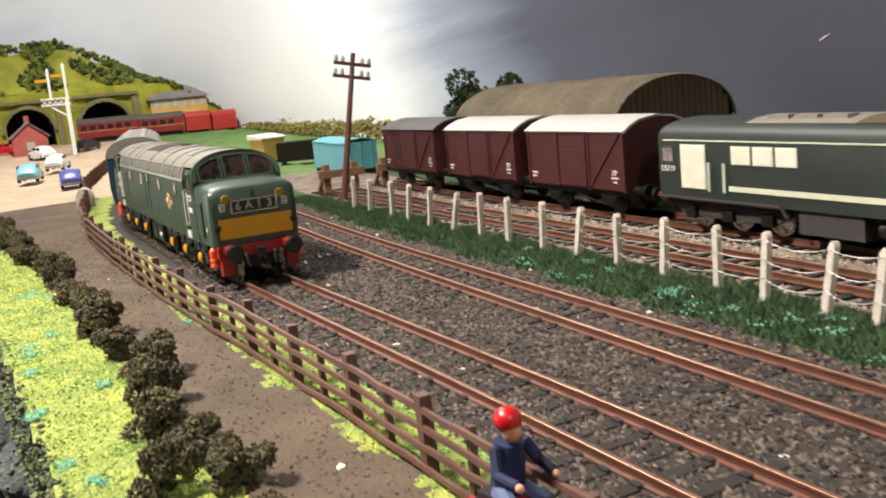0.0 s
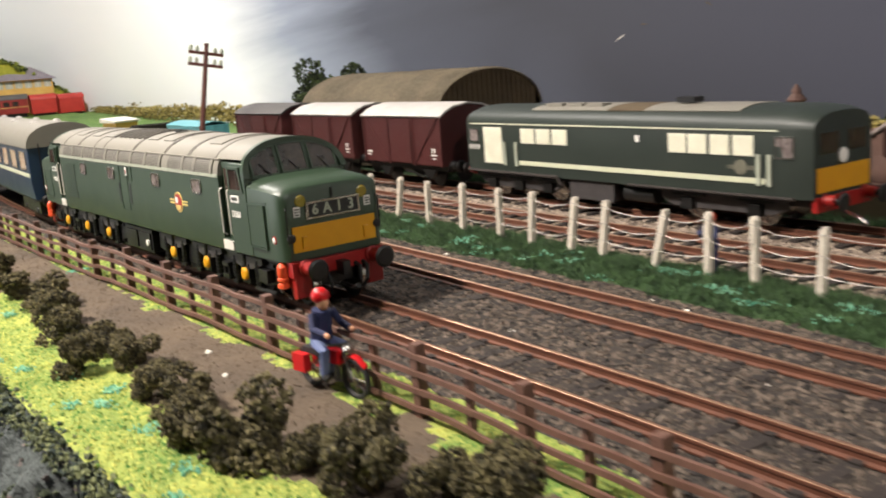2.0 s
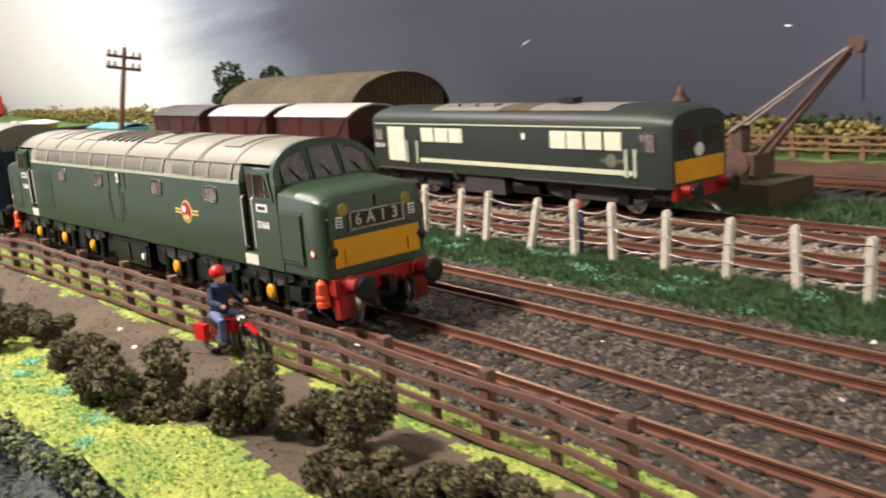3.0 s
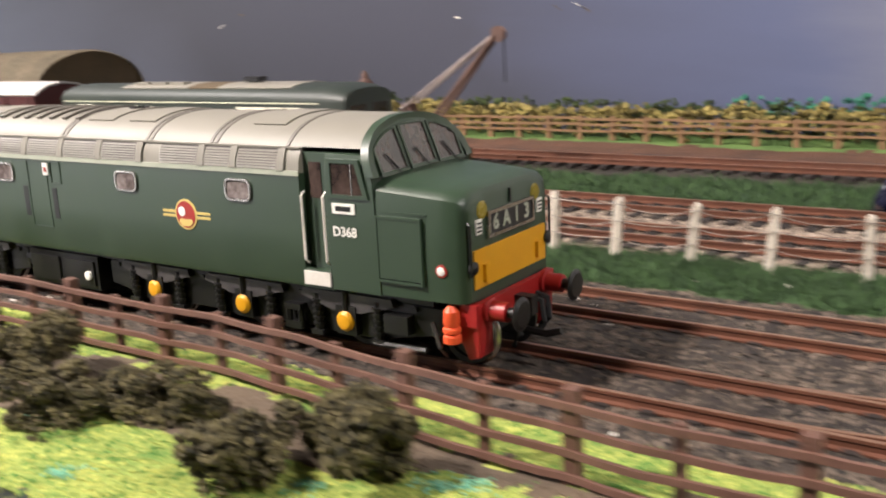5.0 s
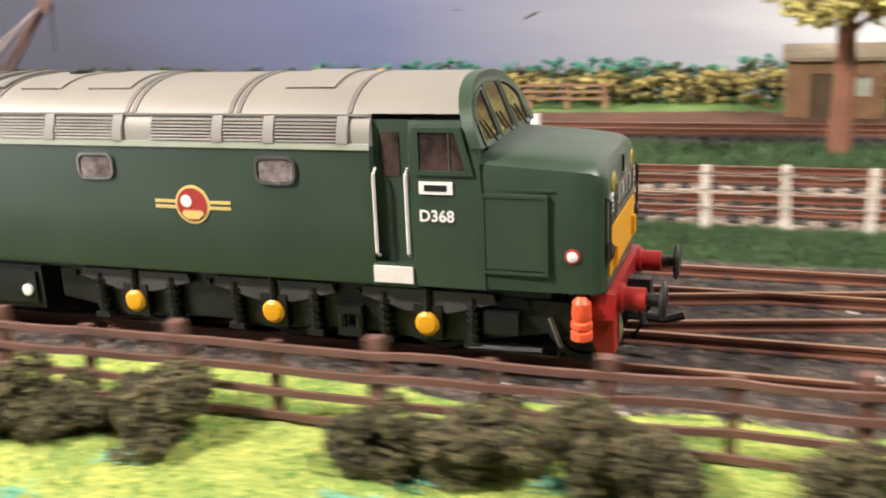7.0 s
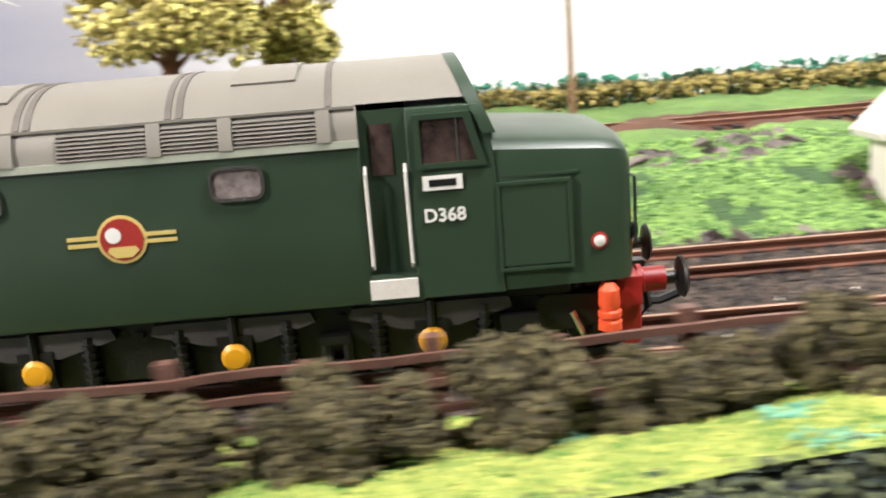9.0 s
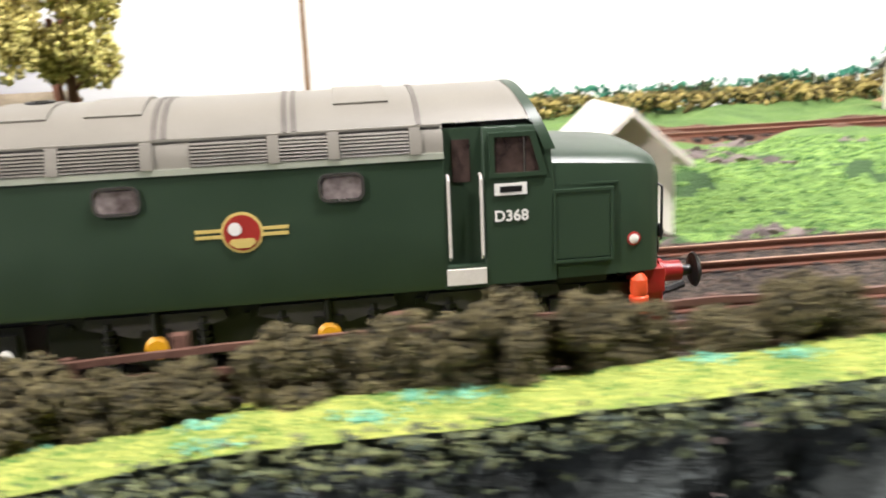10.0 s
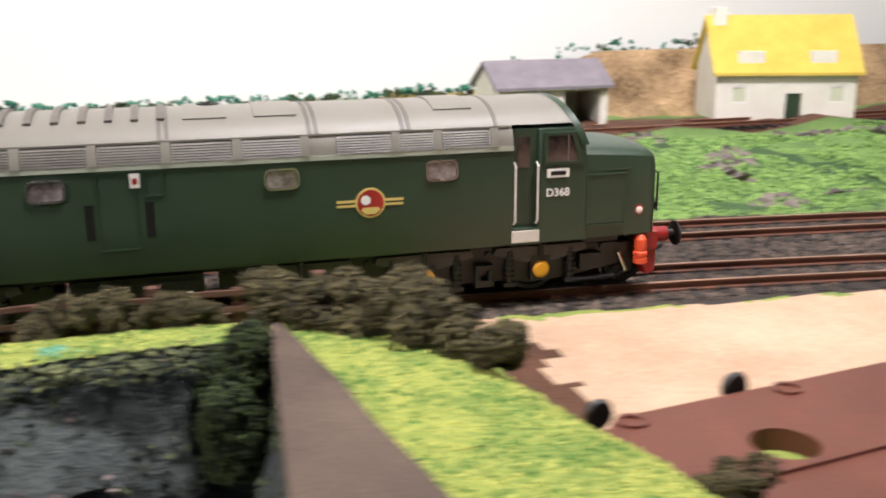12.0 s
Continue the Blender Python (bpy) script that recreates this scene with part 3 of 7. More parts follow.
def ringed(outer, inner, y0, y1):
    """A frame between two outlines of the same count."""
    bm = bmesh.new()
    v = [[bm.verts.new((x, y, z)) for x, z in o] for o, y in ((outer, y0), (outer, y1), (inner, y1), (inner, y0))]
    n = len(outer)
    for a, b in ((0, 1), (1, 2), (2, 3), (3, 0)):
        for i in range(n):
            j = (i + 1) % n
            bm.faces.new((v[a][i], v[a][j], v[b][j], v[b][i]))
    bmesh.ops.recalc_face_normals(bm, faces=bm.faces)
    return bm


# opaque panes: pale reflections are painted into the grey
M_PANE = surf("painted_reflection_pane", c(84, 74, 72), c(150, 140, 138), 0.12, 0, 0.8, 8, 0.0, spread=0.1, coat=0.4)


def side_window(parent, x0, x1, z0, z1, y, s, r=0.12, pane=None, m=None):
    w = part("window", ringed(rounded(x0, x1, z0, z1, r), rounded(x0 + 0.035, x1 - 0.035, z0 + 0.035, z1 - 0.035, r * 0.8), y - s * 0.02, y + s * 0.03), M_STEEL, parent, "window with thin bright frame", m=m)
    part("pane", prism(rounded(x0 + 0.04, x1 - 0.04, z0 + 0.04, z1 - 0.04, r * 0.7), y, y + s * 0.012), pane or M_PANE, w)
    return w


def flank(z):
    """Half-width of the roof at height z, just above the cantrail."""
    return 1.36 * (1 - ((z - 2.94) / 0.82) ** 2.25) ** (1 / 2.25)


def arch(y):
    """Top of the windscreen opening under the roof's curve."""
    return 2.83 + 0.8 * (1 - (abs(y) / 1.36) ** 2.25) ** (1 / 2.25)


def locomotive():
    t = thing("diesel_locomotive", P(-34, -1.15, 0), "green diesel locomotive with grey roof and small yellow nose panel", "locomotive")
    bm = skin([[(x, y, z) for y, z in ((-1.33, 1.1), (-1.36, 1.2), (-1.375, 2.0), (-1.36, 2.95), (1.36, 2.95), (1.375, 2.0), (1.36, 1.2), (1.33, 1.1))] for x in (-6.72, 6.72)])
    body = part("body", bm, M_GREEN, t, "satin green body side", bev=0.01)
    part("cantrail_line", box(-6.72, 6.72, -1.385, -1.36, 2.9, 2.98), M_GREYLINE, body, "pale grey line under the roof")
    part("cantrail_line", box(-6.72, 6.72, 1.36, 1.385, 2.9, 2.98), M_GREYLINE, body, "pale grey line under the roof")
    roof = part("roof", skin([[(x, y, z) for y, z in ARC] for x in (-6.72, 6.72)]), M_GREYROOF, t, "grey curved roof with ribs and hatches")
    for x in (-6.42, -4.8, -4.68, -3.05, -2.1, 0.54, 0.66, 3.03, 3.15, 4.68, 4.8, 6.42):
        roof_band(x - 0.035, x + 0.035, M_RIB, roof, "roof_rib", 3, 0.012)
    for x in (-5.6, -3.9, -2.6, 1.3, 2.5, 5.7):
        roof_band(x - 0.36, x + 0.36, M_GREYROOF, roof, "roof_hatch", 6, 0.028, "grey hatch plate")
    for k in range(7):
        roof_band(-2.0 + k * 0.42, -1.88 + k * 0.42, M_RIB, roof, "vent_slot", 6, 0.05)
    part("exhaust", lathe([(0.2, 0.0), (0.2, 0.07), (0.14, 0.07), (0.14, 0.02)], 14, "z", at=(1.4, 0, 3.74)), M_BLACK, roof, "black exhaust stub")
    # louvred band along the roof edge, panel by panel
    for s in (-1, 1):
        for x, wd in [(-6.25 + k * 1.16, 1.0) for k in range(7)] + [(1.86, 1.0), (3.48, 0.97), (4.6, 0.62), (5.38, 0.9)]:
            bm = bmesh.new()
            z0, z1 = 3.0, 3.3
            for q in range(7):
                za, zb = z0 + (z1 - z0) * q / 7, z0 + (z1 - z0) * (q + 0.6) / 7
                v = [bm.verts.new(p) for p in ((x, s * (flank(za) + 0.034), za), (x + wd, s * (flank(za) + 0.034), za), (x + wd, s * (flank(zb) + 0.012), zb), (x, s * (flank(zb) + 0.012), zb), (x, s * (flank(za) - 0.06), za), (x + wd, s * (flank(za) - 0.06), za))]
                bm.faces.new((v[0], v[1], v[2], v[3]))
                bm.faces.new((v[0], v[4], v[5], v[1]))
            # dark strip on the roof skin stands in for shade between slats
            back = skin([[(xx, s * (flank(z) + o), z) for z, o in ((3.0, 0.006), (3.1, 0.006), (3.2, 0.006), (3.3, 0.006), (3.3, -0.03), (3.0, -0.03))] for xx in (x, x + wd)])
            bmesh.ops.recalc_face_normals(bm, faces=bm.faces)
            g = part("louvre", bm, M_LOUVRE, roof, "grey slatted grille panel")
            part("louvre_shade_strip", back, M_SHADE, g, "dark strip painting in the shade between the slats")
            bm = skin([[(xx, s * yy, zz) for yy, zz in ((1.4, 2.98), (1.376, 3.13), (1.296, 3.32), (1.2, 3.32), (1.28, 2.98))] for xx in (x + wd, x + wd + 0.15)])
            part("louvre_post", bm, M_GREYROOF, roof)
        part("gutter", box(-6.7, 6.7, s * 1.2, s * 1.28, 3.315, 3.345), M_GREYROOF, roof, "grey gutter strip")
        for wx in (5.36, 2.51, -1.28, -4.1):
            side_window(body, wx - 0.3, wx + 0.3, 2.42, 2.8, s * 1.372, s)
        emblem(body, 4.04 if s < 0 else -4.04, s * 1.376, 2.1, s, 0.88)
        # engine-room doors and grilles
        for gx in (-0.65, 0.3):
            part("slot_vent", box(gx - 0.07, gx + 0.07, s * 1.37, s * 1.378, 1.75, 2.35), M_BLACK, body, "dark slot vent")
        part("door_panel", ringed([(-0.52, 1.55), (0.12, 1.55), (0.12, 2.88), (-0.52, 2.88)], [(-0.5, 1.57), (0.1, 1.57), (0.1, 2.86), (-0.5, 2.86)], s * 1.365, s * 1.384), M_GREEN, body)
        part("access_panel", ringed([(0.24, 2.44), (0.56, 2.44), (0.56, 2.88), (0.24, 2.88)], [(0.26, 2.46), (0.54, 2.46), (0.54, 2.86), (0.26, 2.86)], s * 1.365, s * 1.384), M_GREEN, body)
        part("warning_plate", box(0.02, 0.18, s * 1.37, s * 1.388, 2.6, 2.84), M_WHITE, body, "small white notice with red mark")
        part("warning_mark", box(0.06, 0.14, s * 1.38, s * 1.392, 2.66, 2.76), M_EMB_R, body)
        bm = bmesh.new()
        for q in range(14):
            box(-6.3, -5.1, s * 1.365, s * 1.395, 1.55 + q * 0.085, 1.59 + q * 0.085, bm)
        part("side_grille", bm, M_GREEN, body, "slatted green radiator grille")
    # cabs and noses, one at each end
    for m in (pose(0, 0, 0), TURN):
        lower = [(y, z) for y, z in ROOF if z <= 3.3]
        low_l = [(y, z) for y, z in lower if y < 0]
        low_l[-1] = (low_l[-1][0], 3.27)
        secs = []
        prof = low_l + [(-y, z) for y, z in reversed(low_l)]
        for x0, k in ((7.24, 0), (7.84, 0.4)):
            secs.append([(x0 + k * (3.76 - max(z, 2.8)), y, z) for y, z in prof])
        cab = part("cab", skin(secs), M_GREEN, t, "green cab with sloping windscreen", m=m, bev=0.012)
        top = [(y, z) for y, z in ARC if z >= 3.23]
        part("cab_roof", skin([[(x0 + k * (3.76 - z), y, z) for y, z in top] for x0, k in ((6.7, 0), (7.85, 0.4))]), M_GREYROOF, cab, "grey cab roof")
        head = [(y * 0.98, z) for y, z in ROOF if z >= 3.2]
        part("windscreen_head", skin([[(x0 + 0.4 * (3.76 - z), y, z - 0.02) for y, z in head] for x0 in (7.82, 7.865)]), M_GREEN, cab)
        rim = [(y, z) for y, z in ROOF if z >= 2.86]
        part("windscreen_rim", skin([[(x0 + 0.4 * (3.76 - z), y * q, 2.86 + (z - 2.86) * q) for y, z in rim] for x0, q in ((7.74, 1.012), (7.89, 1.012), (7.89, 0.9), (7.74, 0.9))] , caps=False), M_GREEN, cab, "raised green rim round the windscreen")
        for a, b in ((-0.36, 0.36), (-1.14, -0.42), (0.42, 1.14)):
            z0 = 2.92
            corners = [(a, z0), (b, z0)] + [(yq, arch(yq)) for yq in (b + (a - b) * q / 6 for q in range(7))]
            bm, fr = bmesh.new(), bmesh.new()
            mid = ((a + b) / 2, sum(z for _, z in corners) / len(corners))
            rings = []
            for off, q in ((0.02, 1.0), (0.05, 1.0), (0.05, 0.87), (0.02, 0.87)):
                rings.append([fr.verts.new((7.84 + 0.4 * (3.76 - (mid[1] + (z - mid[1]) * q)) + off, mid[0] + (y - mid[0]) * q, mid[1] + (z - mid[1]) * q)) for y, z in corners])
            loft(rings, fr, True)
            w = part("windscreen_frame", fr, M_GREEN, cab)
            bm.faces.new([bm.verts.new((7.84 + 0.4 * (3.76 - z) + 0.025, y, z)) for y, z in corners])
            bmesh.ops.solidify(bm, geom=bm.faces[:], thickness=0.012)
            part("windscreen", bm, M_CABGLASS, w, "windscreen pane with cab interior and reflections painted in brown")
            part("wiper", tube([(8.23, mid[0] + 0.1, 2.93), (8.1, mid[0] - 0.12, 3.24)], 0.014, 5), M_BLACK, w)
        # door recess, handrails and step plate
        for s in (-1, 1):
            part("cab_door", box(6.68, 7.28, s * 1.12, s * 1.24, 1.15, 3.27), M_GREEN, cab, "recessed green cab door")
            part("door_window", box(6.84, 7.08, s * 1.23, s * 1.25, 2.55, 3.12), M_CABGLASS, cab)
            part("door_sill", box(6.68, 7.28, s * 1.1, s * 1.36, 1.1, 1.42), M_GREEN, cab)
            for hx in (6.76, 7.2):
                part("handrail", tube([(hx, s * 1.3, 1.5), (hx, s * 1.385, 1.56), (hx, s * 1.385, 2.6), (hx, s * 1.3, 2.66)], 0.023, 6), M_STEP, cab, "bright vertical handrail")
            part("step_plate", box(6.7, 7.24, s * 1.36, s * 1.395, 1.16, 1.38), M_STEP, cab, "pale step plate under the door")
            bm = ringed([(7.32, 2.6), (8.1, 2.6), (7.94, 3.2), (7.32, 3.2)], [(7.39, 2.66), (8.0, 2.66), (7.87, 3.14), (7.39, 3.14)], s * 1.33, s * 1.395)
            w = part("cab_window", bm, M_GREEN, cab, "cab side window")
            part("cab_pane", prism([(7.39, 2.66), (8.0, 2.66), (7.87, 3.14), (7.39, 3.14)], s * 1.36, s * 1.378), M_CABGLASS, w)
            part("window_bar", box(7.78, 7.8, s * 1.37, s * 1.39, 2.66, 3.14), M_STEEL, w)
            w = part("works_plate", box(7.38, 7.82, s * 1.37, s * 1.392, 2.36, 2.52), M_WHITE, cab, "small white-edged black plate")
            part("plate_centre", box(7.45, 7.75, s * 1.39, s * 1.396, 2.4, 2.48), M_BLACK, w)
            words("D368", 0.21, M_WHITE, cab, P(7.6, s * 1.385, 2.07, 0 if s < 0 else 180, 90), "white running number")
        # nose
        st = [(8.0, 1.345, 2.54, 2.96), (8.7, 1.335, 2.5, 2.91), (9.3, 1.315, 2.46, 2.86), (9.56, 1.29, 2.44, 2.82), (9.66, 1.24, 2.4, 2.76), (9.72, 1.15, 2.34, 2.65)]
        nose = part("nose", skin([[(x, y, z) for y, z in hull(w, 1.14, zs + 0.08, zt, 3.3)] for x, w, zs, zt in st]), M_GREEN, t, "rounded green nose", m=m)
        for s in (-1, 1):
            g = part("nose_grille_frame", ringed([(8.18, 1.36), (9.02, 1.36), (9.02, 2.38), (8.18, 2.38)], [(8.22, 1.4), (8.98, 1.4), (8.98, 2.34), (8.22, 2.34)], s * 1.28, s * 1.385), M_GREEN, nose, "framed grille in the nose side")
            bm = bmesh.new()
            for q in range(16):
                box(8.22, 8.98, s * 1.31, s * 1.374, 1.42 + q * 0.057, 1.485 + q * 0.057, bm)
            part("grille_slats", bm, M_GREEN, g)
            part("nose_line", box(8.15, 9.1, s * 1.3, s * 1.345, 2.42, 2.45), M_GREEN, nose)
            r = part("tail_disc", lathe([(0.1, 0), (0.1, s * 0.03), (0.07, s * 0.04)], 12, "y", at=(9.32, s * 1.3, 1.62)), M_EMB_R, nose, "white disc with red rim")
            part("disc_face", lathe([(0.07, s * 0.041), (0.05, s * 0.05)], 12, "y", at=(9.32, s * 1.3, 1.62)), M_WHITE, r)
            part("nose_handrail", tube([(9.68, s * 1.16, 1.5), (9.76, s * 1.2, 1.55), (9.76, s * 1.2, 2.3), (9.68, s * 1.16, 2.35)], 0.02, 6), M_BLACK, nose)
            part("marker_light", lathe([(0.14, 0), (0.14, 0.05), (0.11, 0.07)], 16, "x", at=(9.68, s * 0.8, 2.46)), M_LAMP, nose, "round yellowish marker light")
            part("lamp_bracket", box(9.74, 9.8, s * 0.8 - 0.06, s * 0.8 + 0.06, 1.4, 1.66), M_YELLOW, nose)
            part("notice_plate", box(9.72, 9.745, s * 0.92 - 0.08, s * 0.92 + 0.08, 2.12, 2.34), M_WHITE, nose, "small white notice plate")
            bm = bmesh.new()
            for q in range(3):
                box(9.745, 9.75, s * 0.92 - 0.06, s * 0.92 + 0.06, 2.15 + q * 0.06, 2.18 + q * 0.06, bm)
            part("notice_marks", bm, M_BLACK, nose)
            part("headlight", lathe([(0.1, 0), (0.1, 0.06), (0.06, 0.08)], 12, "x", at=(9.72, s * 1.12, 1.66)), M_BLACK, nose, "dark round lamp")
            part("red_pipe", lathe([(0.1, 0.0), (0.14, 0.02), (0.14, 0.12), (0.11, 0.14), (0.14, 0.18), (0.14, 0.24), (0.11, 0.26), (0.13, 0.32), (0.12, 0.5), (0.06, 0.58)], 12, "z", at=(9.42, s * 1.26, 0.52)), M_ORANGE, t, "bright orange cylinder behind the buffer beam", m=m)
            buffer(t, 9.82, s * 0.87, 0.98, M_RED, m)
            part("beam_side", prism([(9.37, 1.1), (9.82, 1.1), (9.82, 0.3), (9.62, 0.24), (9.42, 0.7)], s * 1.15, s * 0.75), M_RED, t, "red plate below the buffer beam", m=m, bev=0.02)
        part("yellow_panel", box(9.7, 9.745, -1.08, 1.08, 1.32, 1.9), M_YELLOW, nose, "yellow warning panel")
        hb = part("headcode_box", ringed([(-0.7, 2.02), (0.7, 2.02), (0.7, 2.42), (-0.7, 2.42)], [(-0.64, 2.07), (0.64, 2.07), (0.64, 2.37), (-0.64, 2.37)], 0, 0.05), M_STEEL, nose, "bright frame of the train code", m=P(9.775, 0, 0, 90))
        part("blind", box(-0.66, 0.66, 0.02, 0.045, 2.05, 2.39), M_SIGN, hb)
        for q, ch in enumerate("6A13"):
            words(ch, 0.33, M_GREYLINE, hb, P(-0.46 + q * 0.31, 0.016, 2.22, 0, 90))
        part("front_door_line", box(9.72, 9.75, -0.02, 0.02, 2.44, 2.66), M_BLACK, nose)
        part("buffer_beam", box(9.52, 9.82, -1.2, 1.2, 0.78, 1.12), M_RED, t, "red buffer beam", m=m, bev=0.02)
        part("drawgear", box(9.77, 10.12, -0.1, 0.1, 0.7, 1.0), M_BLACK, t, m=m, bev=0.02)
        for hy in (-0.45, 0.4, 0.6):
            part("hose", tube([(9.82, hy, 0.85), (10.02, hy, 0.8), (10.08, hy * 0.9, 0.5), (9.94, hy * 0.8, 0.28)], 0.05, 6), M_RUBBER, t, "black hanging hose", m=m)
        part("coupling", tube([(9.82, 0, 0.45), (10.32, 0, 0.42), (10.57, 0, 0.5)], 0.06, 6), M_BLACK, t, m=m)
        bm = box(9.2, 9.72, -1.0, 1.0, 1.0, 1.16)
        part("drag_box", bm, M_BLACK, t, m=m)
    part("underframe", box(-9.0, 9.0, -1.1, 1.1, 0.98, 1.14), M_BLACK, t, "black underframe")
    tank = part("fuel_tank", box(-1.1, 1.1, -1.2, 1.2, 0.32, 1.0), M_BLACK, t, "black tanks between the bogies", bev=0.03)
    for s in (-1, 1):
        for x in (-1.0, 0.1):
            part("tank_lid", box(x, x + 0.9, s * 1.2, s * 1.24, 0.4, 0.9), M_BLACK, tank, bev=0.01)
        part("filler_cap", lathe([(0.09, 0), (0.09, s * 0.05), (0.05, s * 0.06)], 12, "y", at=(0.85, s * 1.24, 0.62)), M_WHITE, tank, "white filler cap")
        part("air_tank", tube([(-1.2, s * 0.95, 0.75), (-1.35, s * 0.95, 0.75)], 0.2, 12), M_BLACK, tank)
    spin = []
    bogie(t, pose(0, 0, 0), spin)
    bogie(t, TURN, spin)
    return t, spin


# roof grey darkened: the ribs' edge shade is put into the colour
M_RIB = surf("shaded_rib", c(84, 80, 74), c(112, 106, 98), 0.6, 0, 2, 30, 0.1)
M_SHADE = surf("slat_gap_shade", c(48, 46, 43), c(66, 63, 59), 0.7, 0, 2, 30, 0.1)
M_LOUVRE = surf("grey_louvre", c(98, 94, 86), c(118, 114, 105), 0.5, 0.1, 2, 30, 0.1)
M_STEP = surf("pale_step", c(196, 190, 182), c(220, 214, 206), 0.5, 0, 2, 30, 0.1)
# opaque glazing: interior and pale reflections painted in as brown mottling
M_CABGLASS = surf("cab_glazing", c(34, 28, 27), c(88, 72, 66), 0.1, 0, 0.9, 6, 0.0, spread=0.12, coat=0.5)

LOCO, WHEELS = locomotive()


def coach():
    t = thing("passenger_coach", P(-56, -1.2, 0), "dark blue passenger coach with pale grey roof", "coach")
    bm = skin([[(x, y, z) for y, z in ((-1.3, 1.0), (-1.38, 1.6), (-1.36, 3.05), (1.36, 3.05), (1.38, 1.6), (1.3, 1.0))] for x in (-9.7, 9.7)])
    body = part("body", bm, M_BLUE, t, "dark blue coach side", bev=0.02)
    part("roof", skin([[(x, y, z) for y, z in hull(1.4, 3.0, 3.05, 3.95, 2.2, 14)[2:-2]] for x in (-9.75, 9.75)]), M_GREYROOF, t, "pale grey curved roof")
    for s in (-1, 1):
        part("waist_band", box(-9.6, 9.6, s * 1.37, s * 1.395, 1.9, 2.05), M_CREAM, body, "thin pale lining")
        for k in range(9):
            x = -8.4 + k * 2.1
            w = part("window", ringed(rounded(x - 0.7, x + 0.7, 2.15, 2.9, 0.08), rounded(x - 0.64, x + 0.64, 2.2, 2.84, 0.06), s * 1.35, s * 1.4), M_STEEL, body, "large window with bright frame")
            part("pane", prism(rounded(x - 0.64, x + 0.64, 2.2, 2.84, 0.06), s * 1.36, s * 1.385), M_CABGLASS, w)
        for k in range(4):
            part("roof_vent", lathe([(0.16, 0), (0.18, 0.06), (0.1, 0.14)], 8, "z", at=(-7 + k * 4.6, s * 0.45, 3.86)), M_VANROOF, t)
    for e in (-1, 1):
        part("gangway", box(e * 9.7, e * 10.05, -0.5, 0.5, 1.1, 3.2), M_RUBBER, t, "black corridor connection", bev=0.05)
        for y in (-0.95, 0.95):
            part("end_step", tube([(e * 9.75, y, 1.2), (e * 9.8, y, 3.2)], 0.03, 5), M_BLACK, t)
            buffer(t, 9.75, y, 0.98, M_BLACK, TURN if e < 0 else pose(0, 0, 0))
        part("bogie_frame", box(e * 7.2 - 1.9, e * 7.2 + 1.9, -1.1, 1.1, 0.35, 0.85), M_BLACK, t, bev=0.05)
        for ax in (-1.3, 1.3):
            bm = bmesh.new()
            for s in (-1, 1):
                lathe([(0.46, s * 0.56), (0.46, s * 0.68), (0.3, s * 0.7), (0.1, s * 1.15)], 14, "y", bm, (e * 7.2 + ax, 0, 0.46))
            part("wheels", bm, M_BLACK, t)
    part("underframe", box(-9.5, 9.5, -1.0, 1.0, 0.75, 1.02), M_BLACK, t)
    return t


COACH = coach()


# ---- middle ground: parked train, barn, pole, fences ----
M_PALEPANEL = surf("pale_panel", c(206, 204, 184), c(228, 226, 208), 0.55, 0, 2, 30, 0.05)
M_FADED = surf("faded_transfer", c(84, 84, 74), c(120, 116, 100), 0.6, 0, 6, 40, 0.05)
M_WIRE = surf("galvanised_wire", c(128, 122, 116), c(170, 164, 156), 0.4, 0.7, 2, 30, 0.05)
M_LETTER = surf("white_lettering", c(200, 196, 190), c(220, 216, 210), 0.6, 0, 2, 30, 0.02)


